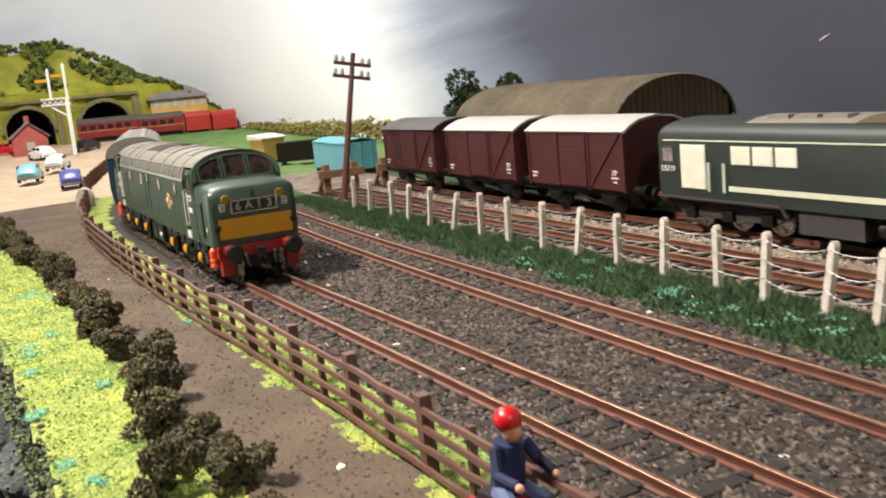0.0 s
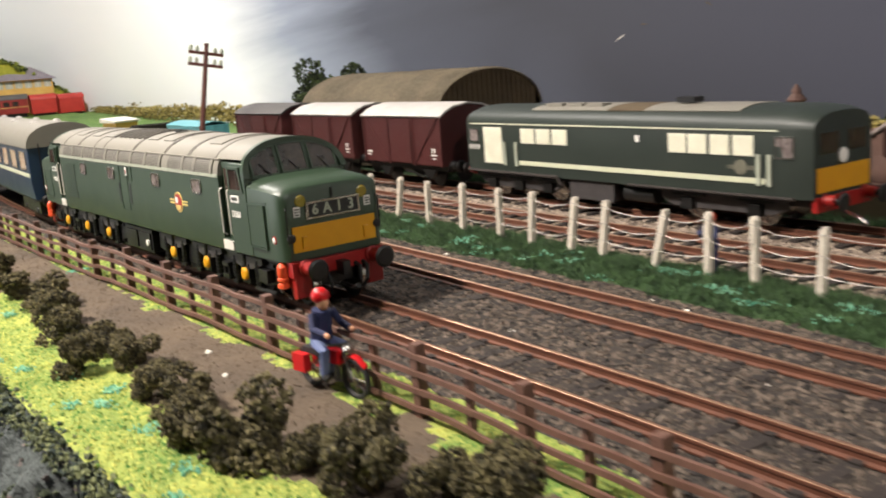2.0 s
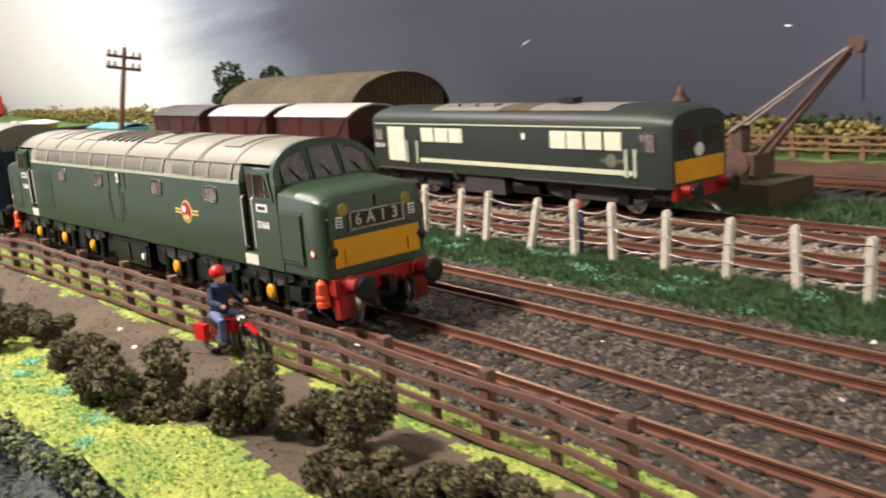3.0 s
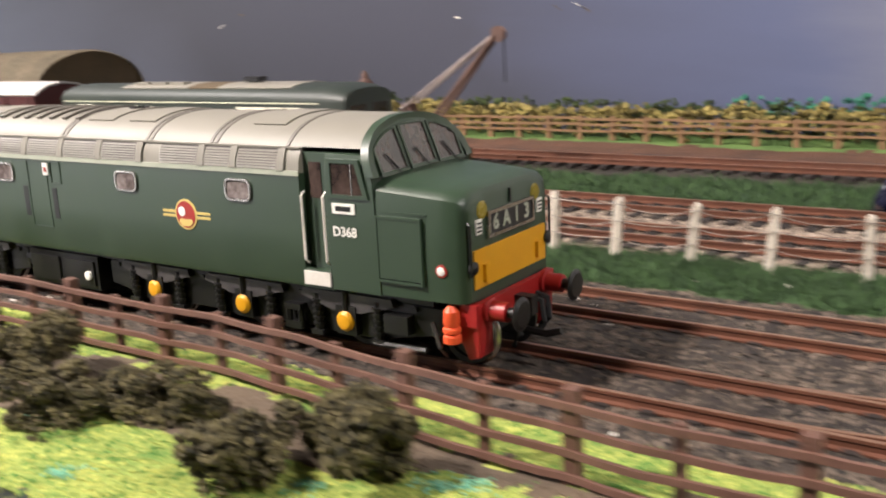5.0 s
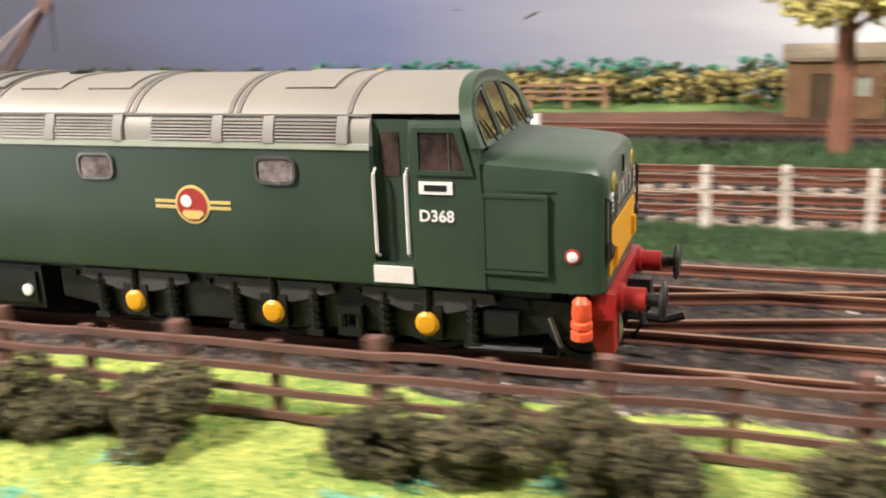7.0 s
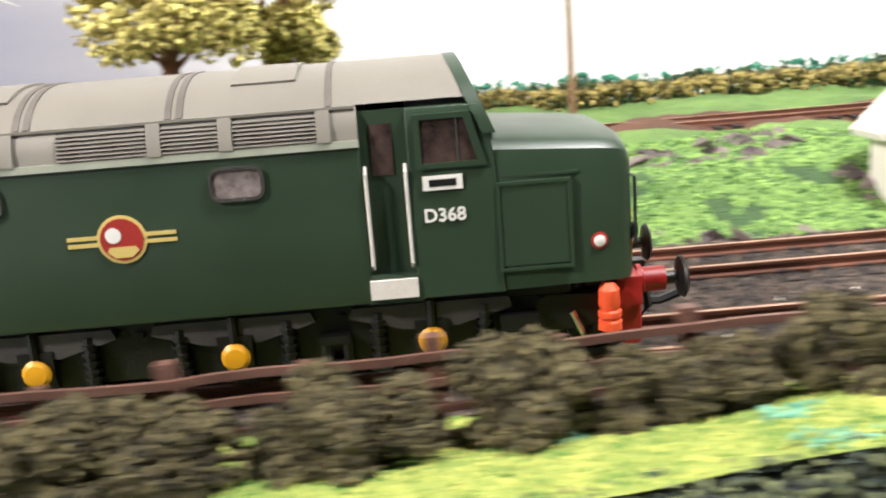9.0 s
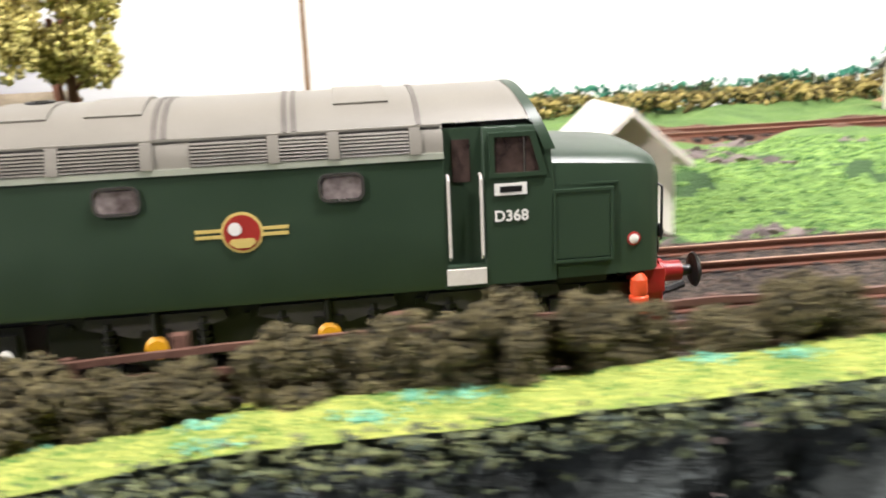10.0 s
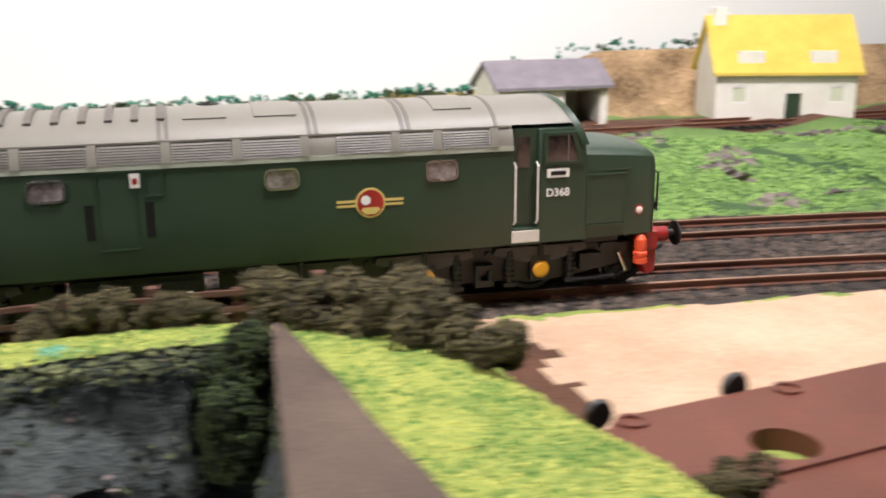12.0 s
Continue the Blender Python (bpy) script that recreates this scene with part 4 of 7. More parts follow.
def parked_locomotive():
    """Co-Bo diesel standing in the siding, weathered green with pale panels."""
    x0, x1 = -8.1, 7.1
    t = thing("parked_locomotive", P(-13.5, 12.65, 0), "weathered green diesel locomotive with pale side panels, standing still", "locomotive")
    sec = hull(1.38, 0.95, 2.75, 3.34, 2.4, 16)
    def at(x, k=1.0, zt=1.0):
        return [(x, y * k, z if z < 2.75 else 2.75 + (z - 2.75) * zt) for y, z in sec]
    body = part("body", skin([at(x0, 0.9, 0.85), at(x0 + 0.35), at(x1 - 0.9), at(x1 - 0.3, 0.97, 0.9), at(x1, 0.9, 0.72)]), M_DULL, t, "dull weathered green body")
    arc = sec[2:-2]
    part("roof_panel", slab(arc[4:-4], -4.4, -0.6, 0.03), M_GREYROOF, body, "pale grey roof section")
    part("roof_panel", slab(arc[4:-4], 1.0, 4.6, 0.03), M_GREYROOF, body, "pale grey roof section")
    part("roof_dirt", slab(arc[4:-4], -0.6, 1.0, 0.025), M_BARNEND, body, "sooty roof section by the exhaust")
    for x in (-3.9, -2.9, -1.9):
        part("roof_vent", box(x, x + 0.8, -0.75, -0.35, 3.3, 3.42), M_GREYROOF, body, bev=0.02)
    part("exhaust", box(1.7, 2.4, -0.35, 0.1, 3.4, 3.56), M_BLACK, body, "dark exhaust port", bev=0.03)
    for s in (-1, 1):
        y = s * 1.395
        def panel(a, b, z0, z1, mat, label):
            p = part("side_panel", box(a, b, y - s * 0.02, y + s * 0.02, z0, z1), mat, body, label, bev=0.008)
            n = max(3, int((z1 - z0) / 0.085))
            bm = bmesh.new()
            for q in range(n):
                z = z0 + 0.03 + (z1 - z0 - 0.06) * q / n
                box(a + 0.04, b - 0.04, y + s * 0.02, y + s * 0.035, z, z + 0.04, bm)
            part("panel_slats", bm, mat, p)
        panel(-6.85, -5.75, 1.3, 2.62, M_PALEPANEL, "tall pale slatted panel")
        for a in (-4.65, -3.8, -2.95):
            panel(a, a + 0.75, 2.08, 2.6, M_PALEPANEL, "pale slatted grille")
        for a in (2.3, 3.05, 3.85, 4.65):
            panel(a, a + 0.68, 2.04, 2.6, M_PALEPANEL, "pale slatted grille")
        part("waist_line", box(-4.8, 5.7, y - s * 0.02, y + s * 0.012, 1.3, 1.45), M_CREAM, body, "long pale waist line")
        part("waist_line", box(-7.7, 6.1, y - s * 0.03, y + s * 0.008, 2.72, 2.76), M_CREAM, body)
        for hx in (-4.95, -5.6, 5.5, 5.85):
            part("handrail", box(hx - 0.06, hx + 0.06, y, y + s * 0.05, 1.25, 2.1), M_GREYLINE, body, "grey door handrail", bev=0.02)
        side_window(body, -7.75, -7.2, 2.05, 2.55, y - s * 0.01, s, 0.05)
        side_window(body, 6.0, 6.6, 2.0, 2.6, y - s * 0.02, s, 0.05)
        emblem(body, 4.9, y, 1.72, s, 0.7, M_FADED)
        words("D5719", 0.24, M_LETTER, body, P(-7.45, y + s * 0.02, 1.86, 0 if s < 0 else 180, 90), "white running number")
        part("notice", box(0.95, 1.1, y, y + s * 0.02, 2.3, 2.5), M_WHITE, body)
        part("foot_pipe", tube([(-7.9, s * 1.42, 0.98), (-2.8, s * 1.42, 0.98), (-2.6, s * 1.4, 0.7)], 0.06, 6), M_SLEEPER, body, "rusty pipe along the frame")
        part("foot_pipe", tube([(0.6, s * 1.42, 0.95), (6.6, s * 1.42, 0.95)], 0.05, 6), M_SLEEPER, body, "rusty pipe along the frame")
        for a, b, axles in ((-7.5, -2.8, (-6.7, -5.1, -3.5)), (1.7, 6.2, (2.8, 5.2))):
            fr = part("bogie_frame", prism([(a, 0.85), (b, 0.85), (b, 0.6), (b - 0.5, 0.38), (a + 0.5, 0.38), (a, 0.6)], s * 1.0, s * 1.12), M_SPRING, t, "dusty grey bogie frame", bev=0.03)
            for ax in axles:
                part("axlebox", box(ax - 0.22, ax + 0.22, s * 1.1, s * 1.26, 0.36, 0.7), M_BLACK, fr, bev=0.03)
                part("spring", box(ax - 0.6, ax + 0.6, s * 1.1, s * 1.18, 0.74, 0.82), M_BLACK, fr, bev=0.02)
                part("wheel", lathe([(0.5, s * 0.56), (0.5, s * 0.68), (0.42, s * 0.69), (0.1, s * 0.95)], 18, "y", at=(ax, 0, 0.5)), M_STEEL, fr, "wheel with bright rim")
        part("battery_box", box(-2.3, -0.2, s * 0.8, s * 1.28, 0.3, 0.98), M_SPRING, t, "grey box between the bogies", bev=0.02)
        part("air_tank", tube([(0.2, s * 1.0, 0.62), (1.5, s * 1.0, 0.62)], 0.26, 14), M_BLACK, t, "round air tank")
        for e, m in ((1, pose(0, 0, 0)), (-1, TURN)):
            buffer(t, 7.15 if e > 0 else 8.15, s * 0.87, 0.9, M_RED, m)
    part("yellow_panel", box(x1 - 0.02, x1 + 0.02, -1.15, 1.15, 1.1, 1.75), M_YELLOW, body, "yellow warning panel")
    for yy in (-0.6, 0.6):
        part("cab_window", box(x1 - 0.12, x1 + 0.015, yy - 0.4, yy + 0.4, 2.1, 2.65), M_DKGLASS, body, bev=0.02)
    part("disc", lathe([(0.2, 0), (0.2, 0.05), (0.15, 0.06)], 16, "x", at=(x1, -0.05, 2.0)), M_WHITE, body, "white route disc")
    part("buffer_beam", box(x1 - 0.1, x1 + 0.06, -1.2, 1.2, 0.6, 1.0), M_RED, t, "red buffer beam")
    part("coupling", tube([(x1, 0, 0.5), (x1 + 0.5, 0, 0.35), (x1 + 0.8, -0.1, 0.2)], 0.06, 6), M_STEEL, t)
    part("underframe", box(x0 + 0.2, x1 - 0.1, -1.05, 1.05, 0.7, 1.0), M_BLACK, t, "black underframe")
    return t


parked_locomotive()


def van(x, roof_mat, label):
    """Vertically planked goods van with diagonal braces."""
    t = thing("goods_van", P(x, 12.65, 0), label, "goods van", "vans in the siding")
    L2, y = 3.12, 1.33
    bm = skin([[(xx, yy, z) for yy, z in ((-y, 0.95), (-y, 2.98), (-0.75, 3.25), (0, 3.34), (0.75, 3.25), (y, 2.98), (y, 0.95))] for xx in (-L2, L2)])
    body = part("body", bm, M_MAROON, t, "brown planked body")
    arc = [(-1.42, 2.95), (-1.1, 3.16), (-0.7, 3.32), (0, 3.42), (0.7, 3.32), (1.1, 3.16), (1.42, 2.95)]
    part("roof", slab(arc, -L2 - 0.08, L2 + 0.08, 0.03), roof_mat, t, "curved van roof")
    for s in (-1, 1):
        door = part("door", box(-0.85, 0.85, s * y, s * (y + 0.05), 1.0, 2.82), M_MAROON, body, "plank sliding door", bev=0.01)
        bm = bmesh.new()
        for k in range(9):
            box(-0.85, 0.85, s * (y + 0.05), s * (y + 0.062), 1.04 + k * 0.2, 1.2 + k * 0.2, bm)
        part("door_planks", bm, M_MAROON, door)
        bm = bmesh.new()
        for a, b in ((-L2 + 0.05, -0.92), (0.92, L2 - 0.05)):
            for k in range(10):
                box(a, b, s * y, s * (y + 0.015), 0.98 + k * 0.2, 1.16 + k * 0.2, bm)
        part("side_planks", bm, M_MAROON, body)["kind"] = "stuff"
        for a, b in ((-L2 + 0.2, -1.0), (L2 - 0.2, 1.0)):
            part("brace", prism([(a, 2.9), (a + (0.12 if a < 0 else -0.12), 2.9), (b + (0.06 if a < 0 else -0.06), 1.0), (b - (0.06 if a < 0 else -0.06), 1.0)], s * y, s * (y + 0.06)), M_MAROON, body, "diagonal brace")
        for px_ in (-L2 + 0.06, -1.0, 1.0, L2 - 0.06):
            part("stanchion", box(px_ - 0.05, px_ + 0.05, s * y, s * (y + 0.06), 0.92, 2.95), M_MAROON, body)
        bm = bmesh.new()
        for (a, b, z0, z1) in ((-2.9, -2.5, 1.35, 1.42), (-2.9, -2.6, 1.22, 1.28), (2.3, 2.7, 1.36, 1.42), (2.4, 2.62, 1.22, 1.27)):
            box(a, b, s * (y + 0.016), s * (y + 0.03), z0, z1, bm)
        part("lettering_bars", bm, M_LETTER, body, "small white lettering")
        words("XP", 0.26, M_LETTER, body, P(2.5 * -s, s * (y + 0.03), 1.56, 0 if s < 0 else 180, 90), "white code letters")
        part("sole_bar", box(-L2, L2, s * 1.0, s * 1.12, 0.72, 0.95), M_BLACK, t)
        for ax in (-1.75, 1.75):
            w = part("wheel", lathe([(0.5, s * 0.56), (0.5, s * 0.68), (0.4, s * 0.69), (0.1, s * 0.8)], 16, "y", at=(ax, 0, 0.5)), M_BLACK, t)
            part("axle_guard", prism([(ax - 0.5, 0.75), (ax + 0.5, 0.75), (ax + 0.2, 0.35), (ax - 0.2, 0.35)], s * 1.0, s * 1.15), M_BLACK, t, bev=0.02)
        part("brake_lever", tube([(-0.2, s * 1.1, 0.65), (1.7, s * 1.15, 0.4)], 0.04, 5), M_BLACK, t)
        for e, m in ((1, pose(0, 0, 0)), (-1, TURN)):
            buffer(t, L2, s * 0.87, 0.95, M_BLACK, m)
    part("underframe", box(-L2, L2, -0.9, 0.9, 0.7, 0.95), M_BLACK, t)
    return t


van(-41.3, M_VANROOFD, "red-brown planked goods van with dark grey roof")
van(-33.7, M_VANROOF, "red-brown planked goods van with pale grey roof")
van(-26.4, M_VANROOF, "red-brown planked goods van with pale roof, next to the diesel")


def barn():
    """Long barn under a round sheeted roof."""
    t = thing("barn", P(-29.2, 18.4, 0), "weathered barn with a round corrugated roof", "barn")
    L, w, zs, zt = 14.5, 3.0, 2.75, 4.55
    part("wall", box(-L, -0.3, -w, w, -0.2, zs), M_BARNEND, t, "dark plank barn wall", bev=0.03)
    prof = []
    n = 24
    for k in range(n + 1):
        a = math.pi * k / n
        prof.append((-(w + 0.2) * math.cos(a), zs - 0.15 + (zt - zs + 0.15) * math.sin(a)))
    bm = bmesh.new()
    rings, m = [], 90
    for i in range(m + 1):
        x = -L - 0.2 + (L + 0.2) * i / m
        r = (0.07 if i % 2 else 0.0) + 0.05 * noise.noise(Vector((x * 3.1, 2, 0)))
        rings.append([bm.verts.new((x, y * (1 + r * 0.02), z + r + 0.06 * noise.noise(Vector((x * 0.5, y, 1))))) for y, z in prof])
    loft(rings, bm)
    bmesh.ops.solidify(bm, geom=bm.faces[:], thickness=0.1)
    part("roof", bm, M_BARN, t, "grey-brown corrugated round roof", smooth=60)
    part("eave_board", box(-L, -0.3, -w - 0.26, -w - 0.14, zs - 0.75, zs - 0.22), M_BARN, t, "weathered board under the eave", bev=0.02)
    end = [(y * 0.985, z - 0.03) for y, z in prof]
    bm = bmesh.new()
    v = [bm.verts.new((-0.2, y, z)) for y, z in end] + [bm.verts.new((-0.2, w * 0.95, -0.2)), bm.verts.new((-0.2, -w * 0.95, -0.2))]
    f = bm.faces.new(v)
    bmesh.ops.solidify(bm, geom=[f], thickness=0.2)
    part("gable", bm, M_BARNEND, t, "dark boarded gable end")
    for k in range(19):
        y = -2.7 + k * 0.3
        top = zs - 0.16 + (zt - zs + 0.15) * math.sqrt(max(0, 1 - (y / 3.1) ** 2))
        part("gable_board", box(-0.18, -0.1, y - 0.13, y + 0.13, -0.2, top - 0.05), M_BARNEND, t)
    return t


barn()


def pole():
    t = thing("telegraph_pole", P(-41.8, 7.8, -0.1, 0, -10.5, 0), "dark red-brown telegraph pole with two crossarms, leaning", "telegraph pole")
    part("mast", tube([(0, 0, 0), (0, 0, 7.15)], 0.17, 10, r1=0.12), M_POLE, t, "slender brown mast")
    for z in (6.0, 6.62):
        arm = part("crossarm", box(-0.08, 0.08, -0.95, 0.95, z - 0.09, z + 0.07), M_POLE, t, bev=0.01)
        for y in (-0.85, -0.5, 0.5, 0.85):
            part("insulator", lathe([(0.06, 0.05), (0.11, 0.12), (0.11, 0.24), (0.05, 0.36)], 8, "z", at=(0, y, z)), M_GREYLINE, arm, "small pale insulator")
    return t


pole()


def white_fence():
    """Leaning concrete posts with three sagging wires."""
    t = thing("wire_fence", P(0, 0, 0), "pale concrete post and wire fence beside the siding", "fence")
    rnd = random.Random(4)
    bm = prism([(-0.085, -0.3), (0.085, -0.3), (0.08, 1.2), (0.03, 1.28), (-0.03, 1.28), (-0.08, 1.2)], -0.08, 0.08)
    me = mesh_of("post", bm, M_CONC, 30, 0.012)
    xs_ = (-37.4, -35.4, -33.3, -31.3, -29.3, -27.6, -25.45, -23.5, -21.5, -19.6, -17.6, -15.8, -13.87, -12.4, -10.67, -9.4, -7.5, -5.95, -4.72, -2.97,
           -1.3, 0.4, 2.0, 3.6, 5.15, 6.8, 8.42, 10.3, 11.6, 12.98, 14.75, 16.6, 18.35, 20.1, 21.65, 23.2)
    lean = (9, 12, 8, 10, 9, 22, 3, 7, 8, 11, 9, 3, 4, 5, 8, 6, 14, 1, 0, 3, 5, -3, 4, 2, 4, 7, 5, 1, 1, 0, 2, 3, 0, -1, -2, 1)
    tops = []
    for x, ly in zip(xs_, lean):
        y = 6.78 + 0.5 * smooth01((x - 3) / 10) + rnd.uniform(-0.1, 0.1)
        m = P(x, y, -0.02, rnd.uniform(-8, 8), rnd.uniform(-3, 4), ly) @ Matrix.Diagonal((1.05, 1.05, 1.13 - 0.2 * smooth01((x + 6) / 18), 1))
        again("post", me, t, m)
        tops.append([m @ Vector((0, -0.1 * K, h * K)) / K for h in (1.14, 0.76, 0.38)])
    for a, b in zip(tops, tops[1:]):
        for p, q in zip(a, b):
            bm = bmesh.new()
            sag = rnd.uniform(0.04, 0.16)
            tube([p + (q - p) * (k / 5) - Vector((0, 0, sag * 4 * (k / 5) * (1 - k / 5))) for k in range(6)], 0.0095, 4, bm, caps=False)
            part("wire", bm, M_WIRE, t, "sagging galvanised wire")


white_fence()


def fence_y(x):
    pts = [(-106, 4.8), (-80, 0.2), (-68, -1.9), (-57, -2.7), (-48, -3.9), (-40, -4.3), (-30, -4.1), (-21, -3.6), (-16, -3.2), (-11, -2.95), (-8, -2.85), (-3, -2.55), (3, -2.5), (7, -2.95), (10, -3.2), (14, -3.05), (20, -2.85), (30, -2.65), (46, -2.65)]
    return float(np.interp(x, [p[0] for p in pts], [p[1] for p in pts]))


def brown_fence():
    """Four-rail lineside fence; every second post is a stout one."""
    t = thing("lineside_fence", P(0, 0, 0), "brown four-rail wooden lineside fence following the curve", "fence")
    stout = mesh_of("post", box(-0.095, 0.095, -0.09, 0.09, -0.35, 1.12), M_FENCE, 30, 0.02)
    thin = mesh_of("post", box(-0.065, 0.065, -0.05, 0.05, -0.35, 0.98), M_FENCE, 30, 0.015)
    rnd = random.Random(8)
    stouts = (-98, -28.1, -25.3, -22.5, -19.5, -16.9, -14.2, -11.4, -8.7, -6.2, -3.68, -1.1, 1.35, 3.98, 6.65, 9.2, 11.82, 46.0)
    order = (-26, 0, 1, 2, 3, 4, 5, 6, 7, 8, 9, 10, 11, 12, 13, 14, 15, 28)
    prev = None
    for k in range(-52, 57):
        x = float(np.interp(k / 2, order, stouts))
        y = fence_y(x)
        g = ground_z(x, y) * 0.6 + rnd.uniform(-0.03, 0.03)
        lean = rnd.uniform(-2.5, 2.5)
        again("post", stout if k % 2 == 0 else thin, t, P(x, y, g, rnd.uniform(-4, 4), lean, lean))
        if prev:
            x0, y0, g0 = prev
            for z in (0.06, 0.36, 0.65, 0.93):
                bm = bmesh.new()
                n = 3
                rings = []
                dz = rnd.uniform(-0.03, 0.03)
                for q in range(n + 1):
                    f = q / n
                    xx = x0 + (x - x0) * f
                    yy, zz = fence_y(xx) - 0.1, g0 + (g - g0) * f + z + dz * math.sin(math.pi * f)
                    rings.append([bm.verts.new((xx, yy + a, zz + b)) for a, b in ((-0.03, -0.043), (0.03, -0.043), (0.03, 0.043), (-0.03, 0.043))])
                loft(rings, bm, True)
                bm.faces.new(rings[0])
                bm.faces.new(rings[-1][::-1])
                bmesh.ops.recalc_face_normals(bm, faces=bm.faces)
                part("rail", bm, M_FENCE, t)
        prev = (x, y, g)


brown_fence()

# ---- figures and motorcycle ----
M_SKIN = surf("figure_skin", c(196, 140, 108), c(214, 160, 126), 0.6, 0, 2, 30, 0.05)
M_SHIRT = surf("figure_blue", c(20, 28, 62), c(32, 42, 84), 0.7, 0, 2, 30, 0.1)
M_JEANS = surf("figure_jeans", c(78, 92, 132), c(104, 116, 152), 0.7, 0, 2, 30, 0.1)
M_CARRED = surf("bright_red", c(176, 20, 26), c(204, 30, 34), 0.3, 0, 2, 30, 0.02)


def ball(cx, cy, cz, rx, ry, rz, bm, mi, seg=12):
    n = len(bm.faces)
    b = lathe([(max(0.02, math.sin(math.pi * k / 8)), -math.cos(math.pi * k / 8)) for k in range(9)], seg, "z")
    for v in b.verts:
        v.co = Vector((cx + v.co.x * rx, cy + v.co.y * ry, cz + v.co.z * rz))
    remap = {v: bm.verts.new(v.co) for v in b.verts}
    for f in b.faces:
        nf = bm.faces.new([remap[v] for v in f.verts])
        nf.material_index = mi
    b.free()


def limb(pts, r, bm, mi, r1=None):
    b = tube(pts, r, 8, None, r1)
    remap = {v: bm.verts.new(v.co) for v in b.verts}
    for f in b.faces:
        bm.faces.new([remap[v] for v in f.verts]).material_index = mi
    b.free()


def rider(x, y, z, rz):
    bm = bmesh.new()
    ball(0, 0, 1.62, 0.17, 0.16, 0.15, bm, 3)
    ball(0.05, 0, 1.5, 0.12, 0.11, 0.13, bm, 0)
    limb([(-0.1, 0, 0.8), (-0.05, 0, 1.1), (0, 0, 1.38)], 0.2, bm, 1, 0.17)
    for s in (-1, 1):
        limb([(0, s * 0.2, 1.33), (0.12, s * 0.3, 1.1), (0.4, s * 0.26, 1.05)], 0.075, bm, 1, 0.06)
        ball(0.44, s * 0.26, 1.04, 0.06, 0.05, 0.05, bm, 0)
        limb([(-0.1, s * 0.12, 0.8), (0.28, s * 0.22, 0.72), (0.2, s * 0.22, 0.3)], 0.11, bm, 2, 0.08)
        limb([(0.2, s * 0.22, 0.3), (0.3, s * 0.22, 0.24)], 0.08, bm, 4)
    ob = part("rider_figure", bm, [M_SKIN, M_SHIRT, M_JEANS, M_CARRED, M_RUBBER], None, "small painted figure in red helmet and blue top", m=P(x, y, z, rz) @ Matrix.Diagonal((1.0, 1.0, 1.0, 1)))
    tagged(ob, category="figurine")


def motorcycle(x, y, z, rz):
    t = thing("motorcycle", P(x, y, z, rz) @ Matrix.Diagonal((0.95, 0.95, 0.95, 1)), "small red model motorcycle beside the fence", "motorcycle")
    for wx in (-0.55, 0.72):
        bm = bmesh.new()
        prof = [(0.33 + 0.05 * math.cos(a), 0.05 * math.sin(a)) for a in [2 * math.pi * k / 6 for k in range(7)]]
        rings = []
        for k in range(18):
            a = 2 * math.pi * k / 18
            rings.append([bm.verts.new((wx + r * math.cos(a), h, 0.36 + r * math.sin(a))) for r, h in prof[:-1]])
        rings.append(rings[0])
        loft(rings, bm, True)
        w = part("tyre", bm, M_RUBBER, t)
        bm = bmesh.new()
        for k in range(8):
            a = math.pi * k / 4
            tube([(wx, 0, 0.36), (wx + 0.3 * math.cos(a), 0, 0.36 + 0.3 * math.sin(a))], 0.014, 4, bm)
        part("spokes", bm, M_STEEL, w)
    bm = box(-0.05, 0.4, -0.13, 0.13, 0.6, 0.84)
    part("tank", bm, M_CARRED, t, "glossy red fuel tank", bev=0.06)
    part("saddle", box(-0.65, -0.02, -0.13, 0.13, 0.66, 0.78), M_RUBBER, t, bev=0.04)
    part("engine", box(-0.15, 0.3, -0.14, 0.14, 0.26, 0.6), M_STEEL, t, bev=0.04)
    part("frame", tube([(-0.55, 0.1, 0.36), (-0.1, 0.1, 0.3), (0.3, 0.1, 0.3), (0.5, 0.05, 0.8)], 0.03, 6), M_CARRED, t)
    part("fork", tube([(0.72, 0.09, 0.36), (0.5, 0.09, 0.98)], 0.03, 6), M_STEEL, t)
    part("fork", tube([(0.72, -0.09, 0.36), (0.5, -0.09, 0.98)], 0.03, 6), M_STEEL, t)
    part("handlebar", tube([(0.42, -0.33, 1.02), (0.5, -0.1, 0.98), (0.5, 0.1, 0.98), (0.42, 0.33, 1.02)], 0.025, 6), M_BLACK, t)
    part("headlamp", lathe([(0.1, 0), (0.11, 0.1), (0.06, 0.14)], 10, "x", at=(0.52, 0, 0.88)), M_STEEL, t)
    for s in (-1, 1):
        part("pannier", box(-0.75, -0.4, s * 0.14, s * 0.3, 0.35, 0.68), M_CARRED, t, "red pannier box", bev=0.03)
    part("mudguard", tube([(0.4, 0, 0.66), (0.6, 0, 0.77), (0.82, 0, 0.76), (1.02, 0, 0.62)], 0.06, 6), M_CARRED, t)


RX, RY = -5.75, -3.1
motorcycle(RX, RY, -0.15, 10)
rider(RX - 0.08, RY - 0.02, -0.08, 10)

